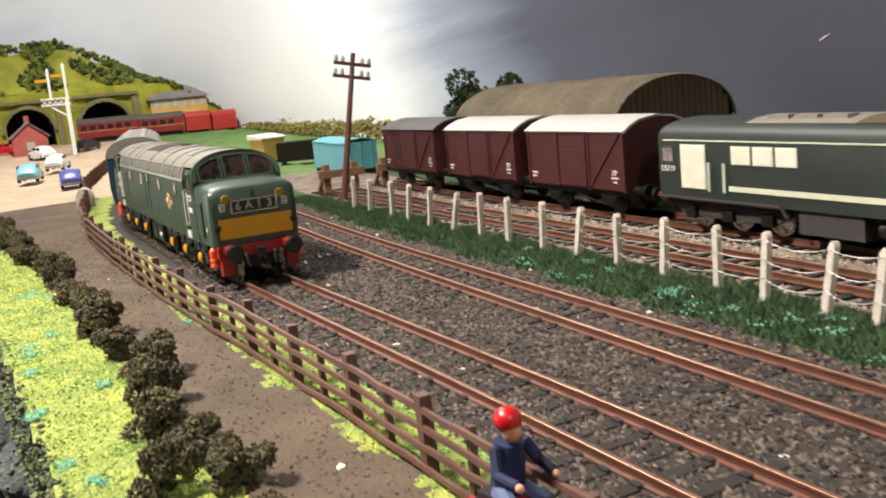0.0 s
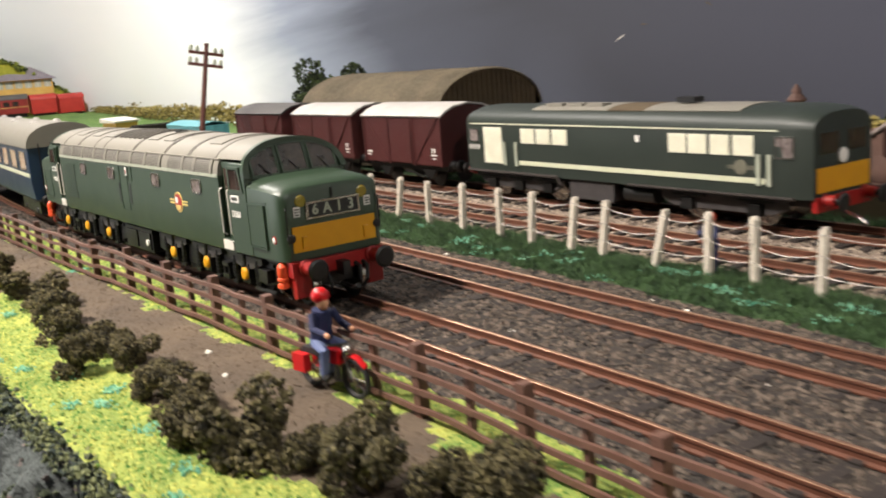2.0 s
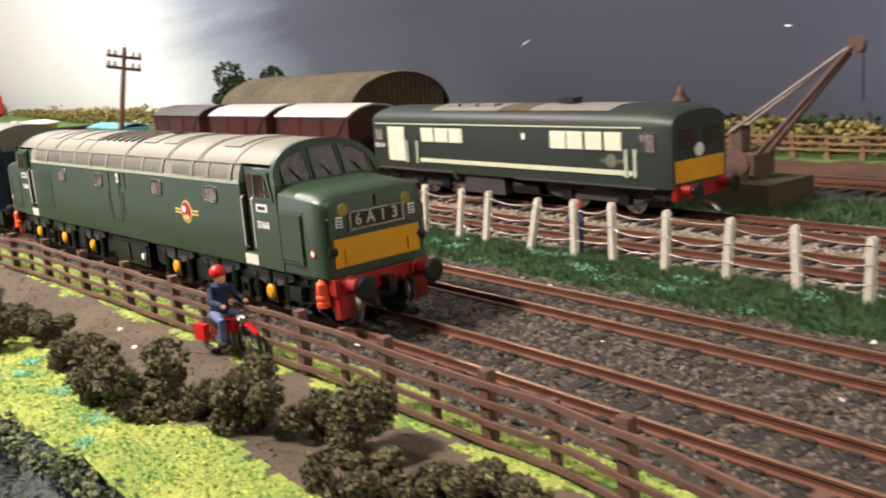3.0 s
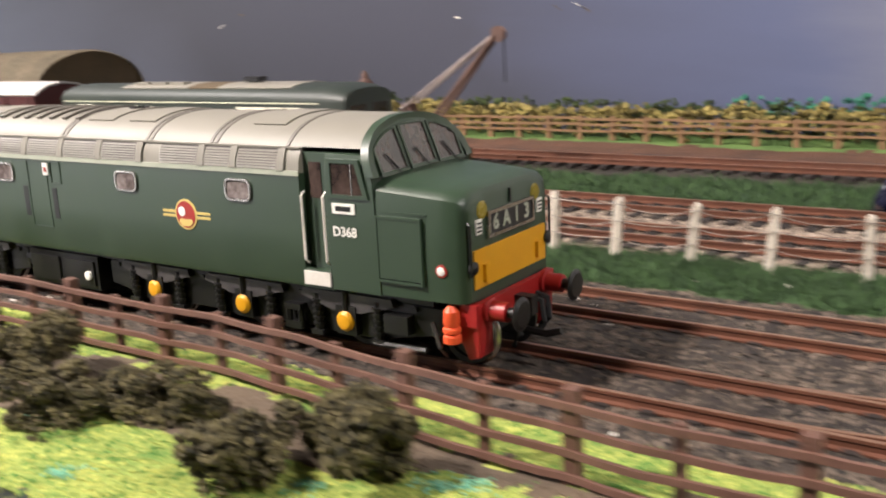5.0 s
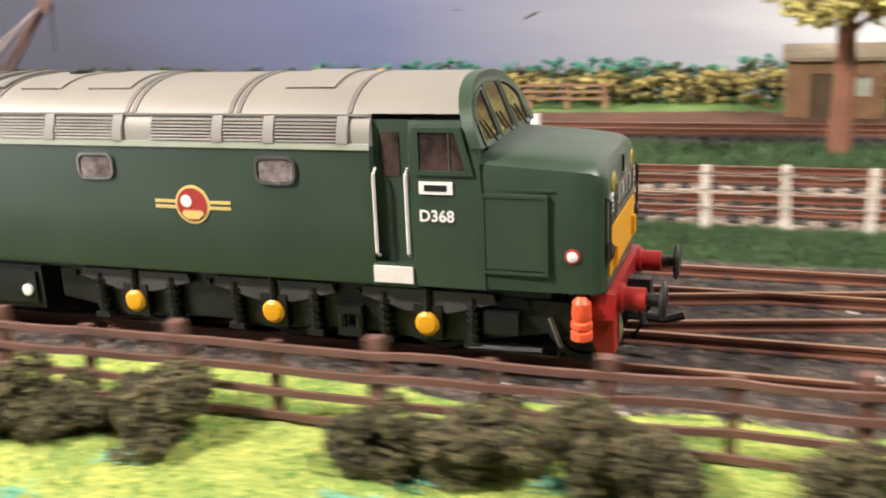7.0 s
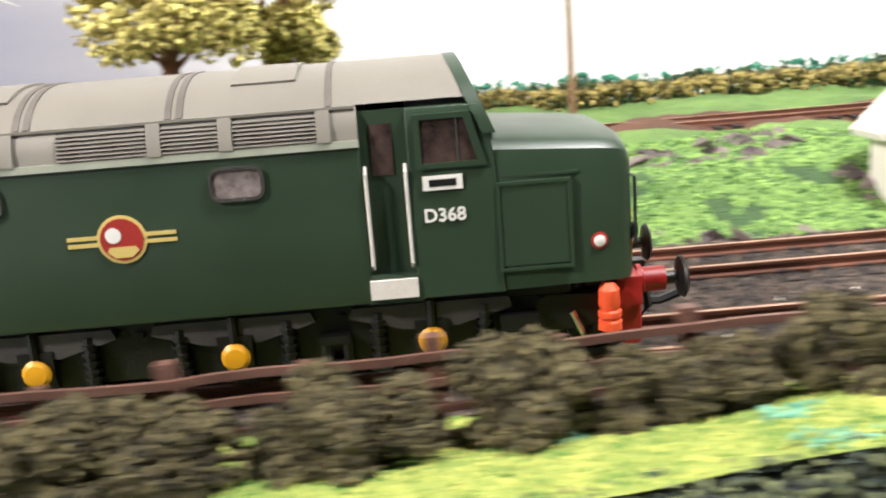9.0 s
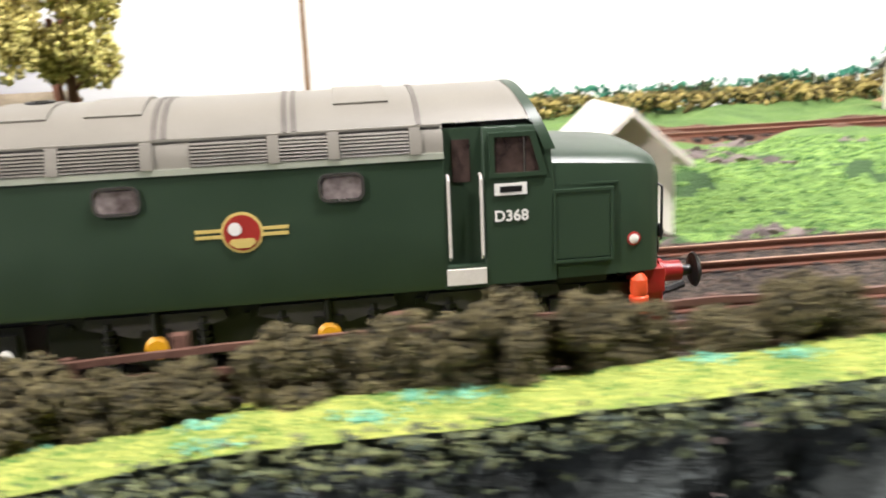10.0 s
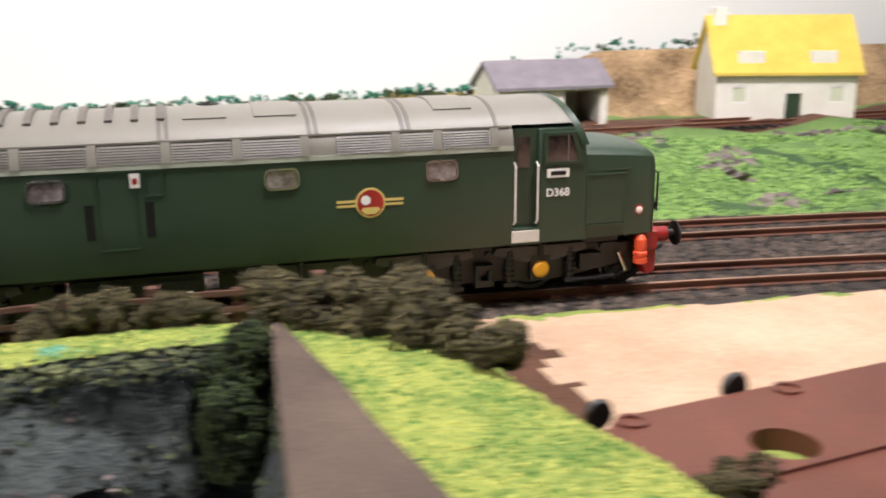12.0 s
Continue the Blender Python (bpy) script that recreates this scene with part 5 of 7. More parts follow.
bm = bmesh.new()
ball(0, 0, 1.62, 0.15, 0.15, 0.17, bm, 3)
limb([(0, 0, 0.8), (0, 0, 1.4)], 0.22, bm, 1, 0.19)
for s in (-1, 1):
    limb([(0, s * 0.12, 0.82), (0.03, s * 0.13, 0.05)], 0.12, bm, 1, 0.1)
    limb([(0, s * 0.24, 1.36), (0.1, s * 0.3, 1.05), (0.25, s * 0.2, 1.2)], 0.075, bm, 1)
tagged(part("worker_figure", bm, [M_SKIN, M_SHIRT, M_JEANS, M_ORANGE], None, "small painted figure in navy overalls by the fence", m=P(-6.3, 7.3, -0.2, -100) @ Matrix.Diagonal((0.85, 0.85, 0.85, 1))), category="figurine")


# ---- scatter helpers ----
OCT_V = np.array([(1, 0, 0), (-1, 0, 0), (0, 1, 0), (0, -1, 0), (0, 0, 1), (0, 0, -1)], float)
OCT_F = np.array([(0, 2, 4), (2, 1, 4), (1, 3, 4), (3, 0, 4), (2, 0, 5), (1, 2, 5), (3, 1, 5), (0, 3, 5)])


def chips(name, pts, sizes, material, seed, flat=1.0):
    """A mesh of many small irregular lumps at pts (layout scale)."""
    rng = np.random.default_rng(seed)
    pts, sizes = np.asarray(pts, float), np.asarray(sizes, float)
    n = len(pts)
    v = OCT_V[None] * rng.uniform(0.6, 1.25, (n, 6, 1)) * sizes[:, None, None]
    a, b = rng.uniform(0, 6.28, n), rng.uniform(-0.9, 0.9, n)
    ca, sa, cb, sb = np.cos(a), np.sin(a), np.cos(b), np.sin(b)
    x, y, z = v[..., 0], v[..., 1], v[..., 2] * flat
    y, z = y * cb[:, None] - z * sb[:, None], y * sb[:, None] + z * cb[:, None]
    x, y = x * ca[:, None] - y * sa[:, None], x * sa[:, None] + y * ca[:, None]
    co = (np.stack([x, y, z], -1) + pts[:, None]) * K
    fa = OCT_F[None] + (np.arange(n) * 6)[:, None, None]
    me = bpy.data.meshes.new(name)
    me.from_pydata(co.reshape(-1, 3).tolist(), [], fa.reshape(-1, 3).tolist())
    me.materials.append(material)
    return me


def blades(name, pts, heights, width, material, seed, spread=0.5):
    """Many single upright blades, each one narrow triangle."""
    rng = np.random.default_rng(seed)
    pts, heights = np.asarray(pts, float), np.asarray(heights, float)
    n = len(pts)
    a = rng.uniform(0, 6.28, n)
    d = np.stack([np.cos(a), np.sin(a), 0 * a], -1) * width
    tip = pts + np.stack([rng.normal(0, spread, n) * heights, rng.normal(0, spread, n) * heights, heights], -1)
    co = np.stack([pts - d, pts + d, tip], 1) * K
    me = bpy.data.meshes.new(name)
    me.from_pydata(co.reshape(-1, 3).tolist(), [], np.arange(3 * n).reshape(-1, 3).tolist())
    me.materials.append(material)
    return me


def lump_points(rnd, lobes, n):
    """Points over the skin of several rounded lobes (x, y, z, radius)."""
    pts = []
    for _ in range(n):
        cx, cy, cz, r = rnd.choice(lobes)
        d = Vector((rnd.gauss(0, 1), rnd.gauss(0, 1), rnd.gauss(0, 1))).normalized()
        q = r * (0.72 + 0.36 * rnd.random())
        pts.append((cx + d.x * q, cy + d.y * q, max(0.0, cz + d.z * q * 0.9)))
    return pts


# ---- bushes along the path ----
bush_meshes = []
for k in range(7):
    rnd = random.Random(100 + k)
    lobes = [(rnd.uniform(-0.42, 0.42), rnd.uniform(-0.36, 0.36), rnd.uniform(0.12, 0.75), rnd.uniform(0.12, 0.3)) for _ in range(11)]
    pts = lump_points(rnd, lobes, 2200)
    bush_meshes.append(chips("bush", pts, [rnd.uniform(0.022, 0.058) for _ in pts], M_BUSH, k))


def bush_line(x):
    return float(np.interp(x, (-60, -38, 11, 14, 18, 24, 30, 36, 41, 45), (-8.6, -7.0, -4.1, -3.85, -3.6, -3.5, -3.4, -3.5, -3.4, -3.9)))


rnd = random.Random(31)
k = 0


def bush(x, y, s, label):
    global k
    ob = new("bush", bush_meshes[k % 7])
    ob.matrix_world = P(x, y, ground_z(x, y) - 0.08, rnd.uniform(0, 360)) @ Matrix.Diagonal((s, s, s * rnd.uniform(0.85, 1.2), 1))
    tagged(ob, label, "bush", "bushes along the path")
    k += 1


PATHSIDE = "olive-grey foam bush at the edge of the grass"
for x, y, s in ((-33, -6.3, 1.2), (-30, -6.2, 1.0), (-26.6, -6, 1.1), (-24, -5.9, 0.9), (-21.5, -6, 1.1), (-19, -5.7, 0.9), (-16.8, -5.4, 1.1), (-14.8, -5.7, 0.9), (-13, -5.7, 1.15),
                (-11.6, -5.6, 0.9), (-10.2, -5.2, 0.85), (-10.6, -6.2, 0.8), (-8.1, -5.6, 0.8), (-6.7, -5.4, 0.95), (-5.4, -5.7, 0.9), (-4.2, -5.3, 1.4), (-3.2, -4.9, 0.7),
                (-1.9, -4.6, 1.1), (-0.9, -4.0, 0.8), (0.1, -4.0, 1.0), (1.9, -5.0, 1.2), (2.7, -4.1, 1.0), (3.8, -4.0, 1.0), (5.5, -4.9, 1.25), (5.9, -3.8, 0.9), (6.9, -4.2, 1.15), (9.9, -4.6, 0.5), (11.4, -3.8, 0.55)):
    bush(x, y, s, PATHSIDE)
for x0, x1, each in ((-56.0, -35.0, 1), (11.2, 44.5, 2)):
    x = x0
    while x < x1:
        if noise.noise(Vector((x * 0.35, 0, 4))) > -0.33:
            for _ in range(each):
                bush(x + rnd.uniform(-0.3, 0.3), bush_line(x) + rnd.uniform(-0.28, 0.28), rnd.uniform(0.65, 1.05) * (1.0 if x < 26 else 1.12 if x < 39 else 0.85), PATHSIDE)
        x += rnd.uniform(0.75, 1.15)
for x, y, s in ((45.9, -4.6, 1.1), (46.6, -5.2, 1.1), (47.1, -5.9, 1.15), (47.6, -6.6, 1.0), (47.0, -4.7, 1.0), (45.1, -4.3, 0.9), (48.9, -10.3, 0.7)):
    bush(x, y, s, "olive-grey foam bush beside the sand")

dark_bush = chips("bush", lump_points(random.Random(5), [(0, 0, 0.3, 0.45), (0.2, 0.1, 0.7, 0.3), (-0.2, 0, -0.1, 0.4)], 1800), [0.045] * 1800, M_DKLEAF, 55)
for x, y, z in ((44.35, -5.5, 0.45), (44.25, -5.9, -0.15), (44.3, -5.6, -0.75)):
    ob = new("bush", dark_bush)
    ob.matrix_world = P(x, y, z, x * 900)
    tagged(ob, "dark green creeper hanging over the rock by the lane", "bush")

# ---- hedge, back fence and bank ----
M_TEAL = surf("teal_painted_foliage", c(24, 92, 74), c(60, 132, 104), 0.95, 0, 1.5, 9, 0.4, 0.05, 0.25, island=0.6)


def hedge(name, x0, x1, y, h, mat, label, seed, dens=60):
    rnd = random.Random(seed)
    pts = []
    for _ in range(int((x1 - x0) * dens)):
        x = rnd.uniform(x0, x1)
        top = h(x) * (0.75 + 0.5 * noise.noise(Vector((x * 0.6, seed, 0))) + 0.12 * noise.noise(Vector((x * 2.2, seed, 7))))
        yy = y + rnd.gauss(0, 0.45)
        pts.append((x, yy, -0.35 + max(0.1, top + 0.35) * math.sqrt(rnd.random())))
    ob = new(name, chips(name, pts, [rnd.uniform(0.09, 0.2) for _ in pts], mat, seed))
    tagged(ob, label, "hedge", kind="stuff")


def hedge_h(x):
    return float(np.interp(x, [-140, -60, -30, 0, 20, 36, 50, 60, 68, 80], [2.0, 2.1, 1.7, 1.15, 1.2, 0.75, 0.75, 1.0, 2.9, 3.0]))


hedge("back_hedge", -142, 80, 28.6, hedge_h, M_YLEAF, "uneven yellow-brown hedge below the painted sky", 1)
hedge("back_hedge", -60, 80, 29.4, lambda x: hedge_h(x) * 1.15, M_DKLEAF, "dark green hedge behind the yellow one", 2, 40)
# bushes painted low on the board, built here as added teal chips
hedge("back_hedge", 0, 80, 30.2, lambda x: hedge_h(x) * 1.35 + 0.1, M_TEAL, "teal-green chips standing in for bushes painted on the sky board", 3, 22)


def back_fence():
    t = thing("field_fence", P(0, 0, 0), "old wooden rail fence on the back bank", "fence")
    rnd = random.Random(12)
    me = mesh_of("post", box(-0.12, 0.12, -0.08, 0.08, -0.5, 0.75), M_OLDWOOD, 30, 0.02)
    x = -30.0
    while x < 15.6:
        again("post", me, t, P(x, 27.2, -0.05, rnd.uniform(-5, 5), rnd.uniform(-3, 3), rnd.uniform(-3, 3)))
        if x < 14:
            for z in (0.05, 0.34, 0.6):
                part("rail", box(x, x + 1.6, 27.06, 27.12, z - 0.05, z + 0.05), M_OLDWOOD, t, m=P(0, 0, rnd.uniform(-0.03, 0.03)))
        x += 1.6


M_OLDWOOD = surf("old_wood", c(96, 72, 50), c(150, 116, 84), 0.8, 0, 1.5, 20, 0.3, 0.02, 0.25)
back_fence()


# ---- crane, lamp, car, gate ----
def crane():
    t = thing("yard_crane", P(-8.0, 17, -0.4), "rusty brown yard crane on a yellowish base", "crane")
    part("base", box(-1.6, 1.9, -1.3, 1.3, 0, 0.86), M_OLIVE, t, "yellowish masonry base", bev=0.05)
    part("turntable", lathe([(0.9, 0.85), (0.9, 1.0), (0.7, 1.05)], 18, "z"), M_RUST, t)
    part("body", box(-1.0, 0.9, -0.6, 0.6, 1.0, 1.7), M_RUST, t, "dark rusty winch housing", bev=0.06)
    part("mast", box(-0.2, 0.2, -0.25, 0.25, 1.0, 2.6), M_RUST, t, bev=0.03)
    for s in (-1, 1):
        part("jib", tube([(0.4, s * 0.35, 1.2), (2.2, s * 0.22, 3.1), (3.95, s * 0.08, 5.0)], 0.09, 6), M_RUST, t, "lower jib strut")
        part("stay", tube([(-0.2, s * 0.3, 2.4), (3.8, s * 0.08, 4.95)], 0.06, 6), M_GREYWOOD, t, "pale tie bar")
        part("gear", lathe([(0.45, s * 0.62), (0.45, s * 0.68), (0.1, s * 0.72)], 16, "y", at=(0.3, 0, 1.4)), M_RUST, t)
    part("pulley", lathe([(0.28, -0.1), (0.22, -0.05), (0.22, 0.05), (0.28, 0.1)], 14, "y", at=(4.05, 0, 5.05)), M_RUST, t, "jib head pulley")
    part("chain", tube([(4.25, 0, 5.0), (4.27, 0, 3.4)], 0.025, 5), M_BLACK, t)


M_OLIVE = surf("olive_base", c(48, 40, 22), c(78, 66, 38), 0.85, 0, 1, 16, 0.4, 0.03, 0.25)
M_RUST = surf("rusty_iron", c(66, 48, 42), c(112, 84, 74), 0.7, 0.2, 1.5, 20, 0.3, 0.02, 0.25)
M_GREYWOOD = surf("pale_iron", c(112, 100, 96), c(150, 138, 132), 0.6, 0.2, 1.5, 20, 0.3, 0.02, 0.25)
crane()

t = thing("yard_lamp", P(-17.4, 25.9, -0.4), "dark lamp post with a small hooded lantern", "lamp post")
part("post", tube([(0, 0, 0), (0, 0, 2.7)], 0.07, 8), M_RUST, t)
part("lantern", lathe([(0.05, 2.5), (0.4, 2.62), (0.42, 2.7), (0.2, 2.95), (0.2, 3.1), (0.05, 3.35)], 10, "z"), M_RUST, t, "dark hooded lantern")
part("arm", box(-0.5, 0.5, -0.05, 0.05, 2.3, 2.4), M_RUST, t)


def saloon(x, y, z, rz, paint, label, size=1.0, old=False):
    """A small die-cast car, nose towards +x."""
    t = thing("car", P(x, y, z, rz) @ Matrix.Diagonal((size, size, size, 1)), label, "car")
    if old:
        st = [(-2.25, 0.45, 0.3, 0.62), (-2.0, 0.62, 0.26, 1.05), (-1.4, 0.7, 0.26, 1.42), (-0.6, 0.72, 0.26, 1.56), (0.2, 0.72, 0.26, 1.5), (0.55, 0.68, 0.26, 1.08), (1.3, 0.52, 0.3, 1.02), (2.1, 0.42, 0.34, 0.96), (2.25, 0.36, 0.4, 0.85)]
    else:
        st = [(-2.0, 0.66, 0.3, 0.75), (-1.85, 0.74, 0.26, 0.95), (-1.2, 0.78, 0.26, 1.32), (-0.4, 0.78, 0.26, 1.42), (0.5, 0.76, 0.26, 1.36), (1.0, 0.76, 0.26, 0.95), (1.8, 0.72, 0.28, 0.84), (2.0, 0.62, 0.34, 0.62)]
    body = part("body", skin([[(xx, yy, zz) for yy, zz in hull(w, zb, zb + (zt - zb) * 0.45, zt, 2.8, 10)] for xx, w, zb, zt in st]), paint, t, "glossy painted body")
    for s in (-1, 1):
        for a, b in ((-1.25, -0.45), (-0.35, 0.35)):
            part("window", prism([(a, 0.98), (b, 0.98), (b - 0.08, 1.26), (a + 0.12, 1.26)], s * 0.66, s * (0.755 if not old else 0.69)), M_DKGLASS, body)
        for wx in (-1.3, 1.35):
            w = part("tyre", lathe([(0.32, s * 0.55), (0.34, s * 0.6), (0.34, s * 0.76), (0.3, s * 0.78)], 14, "y", at=(wx, 0, 0.34)), M_RUBBER, t)
            part("hub", lathe([(0.16, s * 0.77), (0.08, s * 0.8)], 10, "y", at=(wx, 0, 0.34)), M_STEEL, w)
            if old:
                part("wing", tube([(wx - 0.65, s * 0.68, 0.42), (wx - 0.4, s * 0.7, 0.72), (wx, s * 0.7, 0.82), (wx + 0.4, s * 0.7, 0.7), (wx + 0.6, s * 0.68, 0.4)], 0.17, 8), paint, t, "swept wing")
        part("headlight", lathe([(0.1, 0), (0.1, 0.06), (0.05, 0.09)], 10, "x", at=(1.98 if not old else 2.1, s * 0.5, 0.62 if not old else 0.75)), M_STEEL, body)
    part("windscreen", prism([(0.42, 0.98), (0.9, 0.98), (0.46, 1.3), (0.36, 1.3)], -0.62, 0.62) if not old else box(0.3, 0.42, -0.5, 0.5, 1.12, 1.36), M_DKGLASS, body)
    part("bumper", box(-2.12, -2.0, -0.68, 0.68, 0.36, 0.46), M_STEEL, t, bev=0.02)
    part("bumper", box(2.02, 2.12, -0.68, 0.68, 0.36, 0.46), M_STEEL, t, bev=0.02)
    return t


saloon(11.35, 14.4, -0.4, 0, M_NAVY, "glossy navy blue old saloon car on the grass", 1.02, True)
M_SKYB = surf("pale_blue_paint", c(120, 178, 196), c(140, 196, 210), 0.35, 0, 1, 30, 0.05)
M_VIOLET = surf("violet_blue_paint", c(74, 82, 158), c(92, 100, 176), 0.35, 0, 1, 30, 0.05)
saloon(-75.5, -2.2, -0.1, 175, M_VIOLET, "violet-blue small car on the sandy road")
saloon(-98, -1.6, 0.2, 165, M_WHITE, "white small car on the sandy road", 1.1)
saloon(-86.7, -4.6, 0.05, 170, M_SKYB, "pale blue and white van on the road", 1.1)
saloon(-120, -1.8, 0.5, 200, M_WHITE, "white car by the red house", 1.15)
saloon(-138, -5.6, 0.9, 120, M_CARRED, "red car near the tunnel", 1.2)
saloon(-128, 4.2, 0.7, 150, M_BLACK, "black car parked by the tunnel", 1.1)

t = thing("field_gate", P(13.0, 16.0, -0.35, -12), "white five-bar field gate with posts", "gate")
for x in (0, 1.6):
    part("post", box(x - 0.1, x + 0.1, -0.1, 0.1, 0, 1.35), M_WHITE, t, bev=0.02)
for k in range(5):
    part("bar", box(0.1, 1.5, -0.04, 0.04, 0.2 + k * 0.22, 0.28 + k * 0.22), M_WHITE, t)
for x in (0.15, 0.8, 1.42):
    part("upright", box(x - 0.04, x + 0.04, -0.05, 0.05, 0.15, 1.2), M_WHITE, t)


# ---- trees ----
def tree(x, y, z, h, crown, r, trunk_mat, leaf_mat, label, seed, tr=0.3, n=2600):
    rnd = random.Random(seed)
    t = thing("tree", P(x, y, z), label, "tree")
    part("trunk", tube([(0, 0, 0), (0.05, 0.02, h * 0.35), (-0.04, 0.05, h * 0.7), (0.02, 0, h)], tr, 9, r1=tr * 0.45), trunk_mat, t, "tapered brown trunk")
    lobes = []
    for k in range(11):
        a, q = rnd.uniform(0, 6.28), rnd.uniform(0.3, 1.0) * r
        zz = rnd.uniform(crown, h + r * 0.6)
        p = (q * math.cos(a), q * math.sin(a), zz)
        lobes.append((*p, rnd.uniform(0.35, 0.6) * r))
        part("limb", tube([(0, 0, min(h, zz) * 0.75), (p[0] * 0.5, p[1] * 0.5, zz * 0.92), p], tr * 0.3, 5, r1=0.03), trunk_mat, t)
    pts = lump_points(rnd, lobes, n)
    cr = new("crown", chips("crown", pts, [rnd.uniform(0.06, 0.16) for _ in pts], leaf_mat, seed))
    cr.parent = t
    tagged(cr, "uneven leafy crown")


M_LIMELEAF = surf("lime_foliage", c(120, 110, 50), c(224, 214, 132), 0.95, 0, 1.5, 9, 0.5, 0.06, 0.25, island=0.8)
M_TRUNK = surf("tree_bark", c(92, 56, 40), c(142, 96, 72), 0.8, 0, 1, 12, 0.5, 0.04, 0.25)
tree(23.2, 17.5, -0.4, 6.5, 4.4, 2.1, M_TRUNK, M_LIMELEAF, "tall tree with a stout brown trunk and yellow-green leaves", 41, 0.36)
tree(26.4, 20.5, -0.3, 5.5, 3.3, 1.9, M_TRUNK, M_LIMELEAF, "yellow-green tree behind the line", 42, 0.26)
tree(25.4, 22.6, -0.3, 5.3, 3.5, 1.8, M_TRUNK, M_LIMELEAF, "yellow-green tree behind the line", 43, 0.26)
tree(-52.0, 21.6, -0.3, 4.3, 3.0, 2.0, M_TRUNK, M_DKLEAF, "dark green bushy tree beside the barn", 45, 0.22)
tree(-53.8, 20.8, -0.3, 2.4, 1.5, 1.4, M_TRUNK, M_DKLEAF, "low dark green bush beside the barn", 46, 0.16)

t = thing("telegraph_pole", P(34.4, 13, -0.2), "thin pale telegraph pole behind the line", "telegraph pole")
part("mast", tube([(0, 0, 0), (0, 0, 9.0)], 0.1, 8, r1=0.07), M_OLDWOOD, t)


# ---- small buildings on the right ----
def walls(w, d, h, rise, mat, parent, label, openings=(), gable_front=True, thick=0.18):
    """Four walls; the front (towards -y) may carry openings (x0, x1, z0, z1)."""
    xs_ = sorted({-w / 2, w / 2, *[o[0] for o in openings], *[o[1] for o in openings]})
    zs_ = sorted({0, h, *[o[2] for o in openings], *[o[3] for o in openings]})
    bm = bmesh.new()
    for a, b in zip(xs_, xs_[1:]):
        for e, f in zip(zs_, zs_[1:]):
            mx, mz = (a + b) / 2, (e + f) / 2
            if any(o[0] < mx < o[1] and o[2] < mz < o[3] for o in openings):
                continue
            box(a, b, 0, thick, e, f, bm)
    bmesh.ops.remove_doubles(bm, verts=bm.verts, dist=0.0005)
    if gable_front:
        prism([(-w / 2, h), (w / 2, h), (0, h + rise)], 0, thick, bm)
    part("front_wall", bm, mat, parent, label)
    bm = box(-w / 2, w / 2, d - thick, d, 0, h)
    if gable_front:
        prism([(-w / 2, h), (w / 2, h), (0, h + rise)], d - thick, d, bm)
    part("back_wall", bm, mat, parent)
    for x in (-w / 2, w / 2 - thick):
        bm = box(x, x + thick, thick, d - thick, 0, h)
        if not gable_front:
            v = [bm.verts.new((x + q, y, z)) for q in (0, thick) for y, z in ((0, h), (d, h), (d / 2, h + rise))]
            for f in ((0, 1, 2), (5, 4, 3), (0, 3, 4, 1), (1, 4, 5, 2), (2, 5, 3, 0)):
                bm.faces.new([v[i] for i in f])
        bmesh.ops.recalc_face_normals(bm, faces=bm.faces)
        part("side_wall", bm, mat, parent)


def roof_slopes(w, d, h, rise, over, mat, parent, along_y, label, thick=0.14):
    for s in (-1, 1):
        bm = bmesh.new()
        if along_y:
            a, b, e, f = (0, h + rise), (s * (w / 2 + over), h - rise * over / (w / 2)), -over, d + over
            v = [bm.verts.new((p[0], y, p[1] + q)) for q in (0, thick) for p, y in ((a, e), (b, e), (b, f), (a, f))]
        else:
            a, b = (d / 2, h + rise), (d / 2 + s * (d / 2 + over), h - rise * over / (d / 2))
            v = [bm.verts.new((x, p[0], p[1] + q)) for q in (0, thick) for p, x in ((a, -w / 2 - over), (b, -w / 2 - over), (b, w / 2 + over), (a, w / 2 + over))]
        for f_ in ((0, 1, 2, 3), (7, 6, 5, 4), (0, 4, 5, 1), (1, 5, 6, 2), (2, 6, 7, 3), (3, 7, 4, 0)):
            bm.faces.new([v[i] for i in f_])
        bmesh.ops.recalc_face_normals(bm, faces=bm.faces)
        part("roof_slope", bm, mat, parent, label)


t = thing("lineside_hut", P(41.15, 6.0, -0.45, 4), "white rendered lineside hut with a steep pale roof", "hut")
walls(2.15, 1.9, 1.95, 0.95, M_PLASTER, t, "white rendered hut wall", ((-0.28, 0.35, 0.85, 1.75),))
roof_slopes(2.15, 1.9, 1.95, 0.95, 0.3, M_PLASTER, t, True, "pale roof slope with white bargeboard")
w = part("window_frame", ringed([(-0.28, 0.85), (0.35, 0.85), (0.35, 1.75), (-0.28, 1.75)], [(-0.22, 0.91), (0.29, 0.91), (0.29, 1.69), (-0.22, 1.69)], 0.03, 0.12), M_GREEN, t, "green window frame")
part("pane", box(-0.22, 0.29, 0.07, 0.09, 0.91, 1.69), M_DKGLASS, w)
part("glazing_bar", box(-0.22, 0.29, 0.05, 0.1, 1.28, 1.33), M_GREEN, w)
part("floor", box(-0.9, 0.9, 0.2, 1.7, 0, 0.05), M_EARTH, t)
porch = part("porch", box(-1.45, -1.05, 0.5, 1.6, 0, 1.7), M_PLASTER, t, "low white porch at the side", bev=0.02)
part("porch_roof", prism([(-1.75, 1.55), (-0.5, 2.55), (-0.5, 2.7), (-1.8, 1.7)], 0.6, 1.8), M_PLASTER, t, "sloping porch roof")
part("brick_pier", box(-1.5, -1.2, 0.35, 0.5, 0, 1.3), M_RUST, t, "rusty red board by the porch")

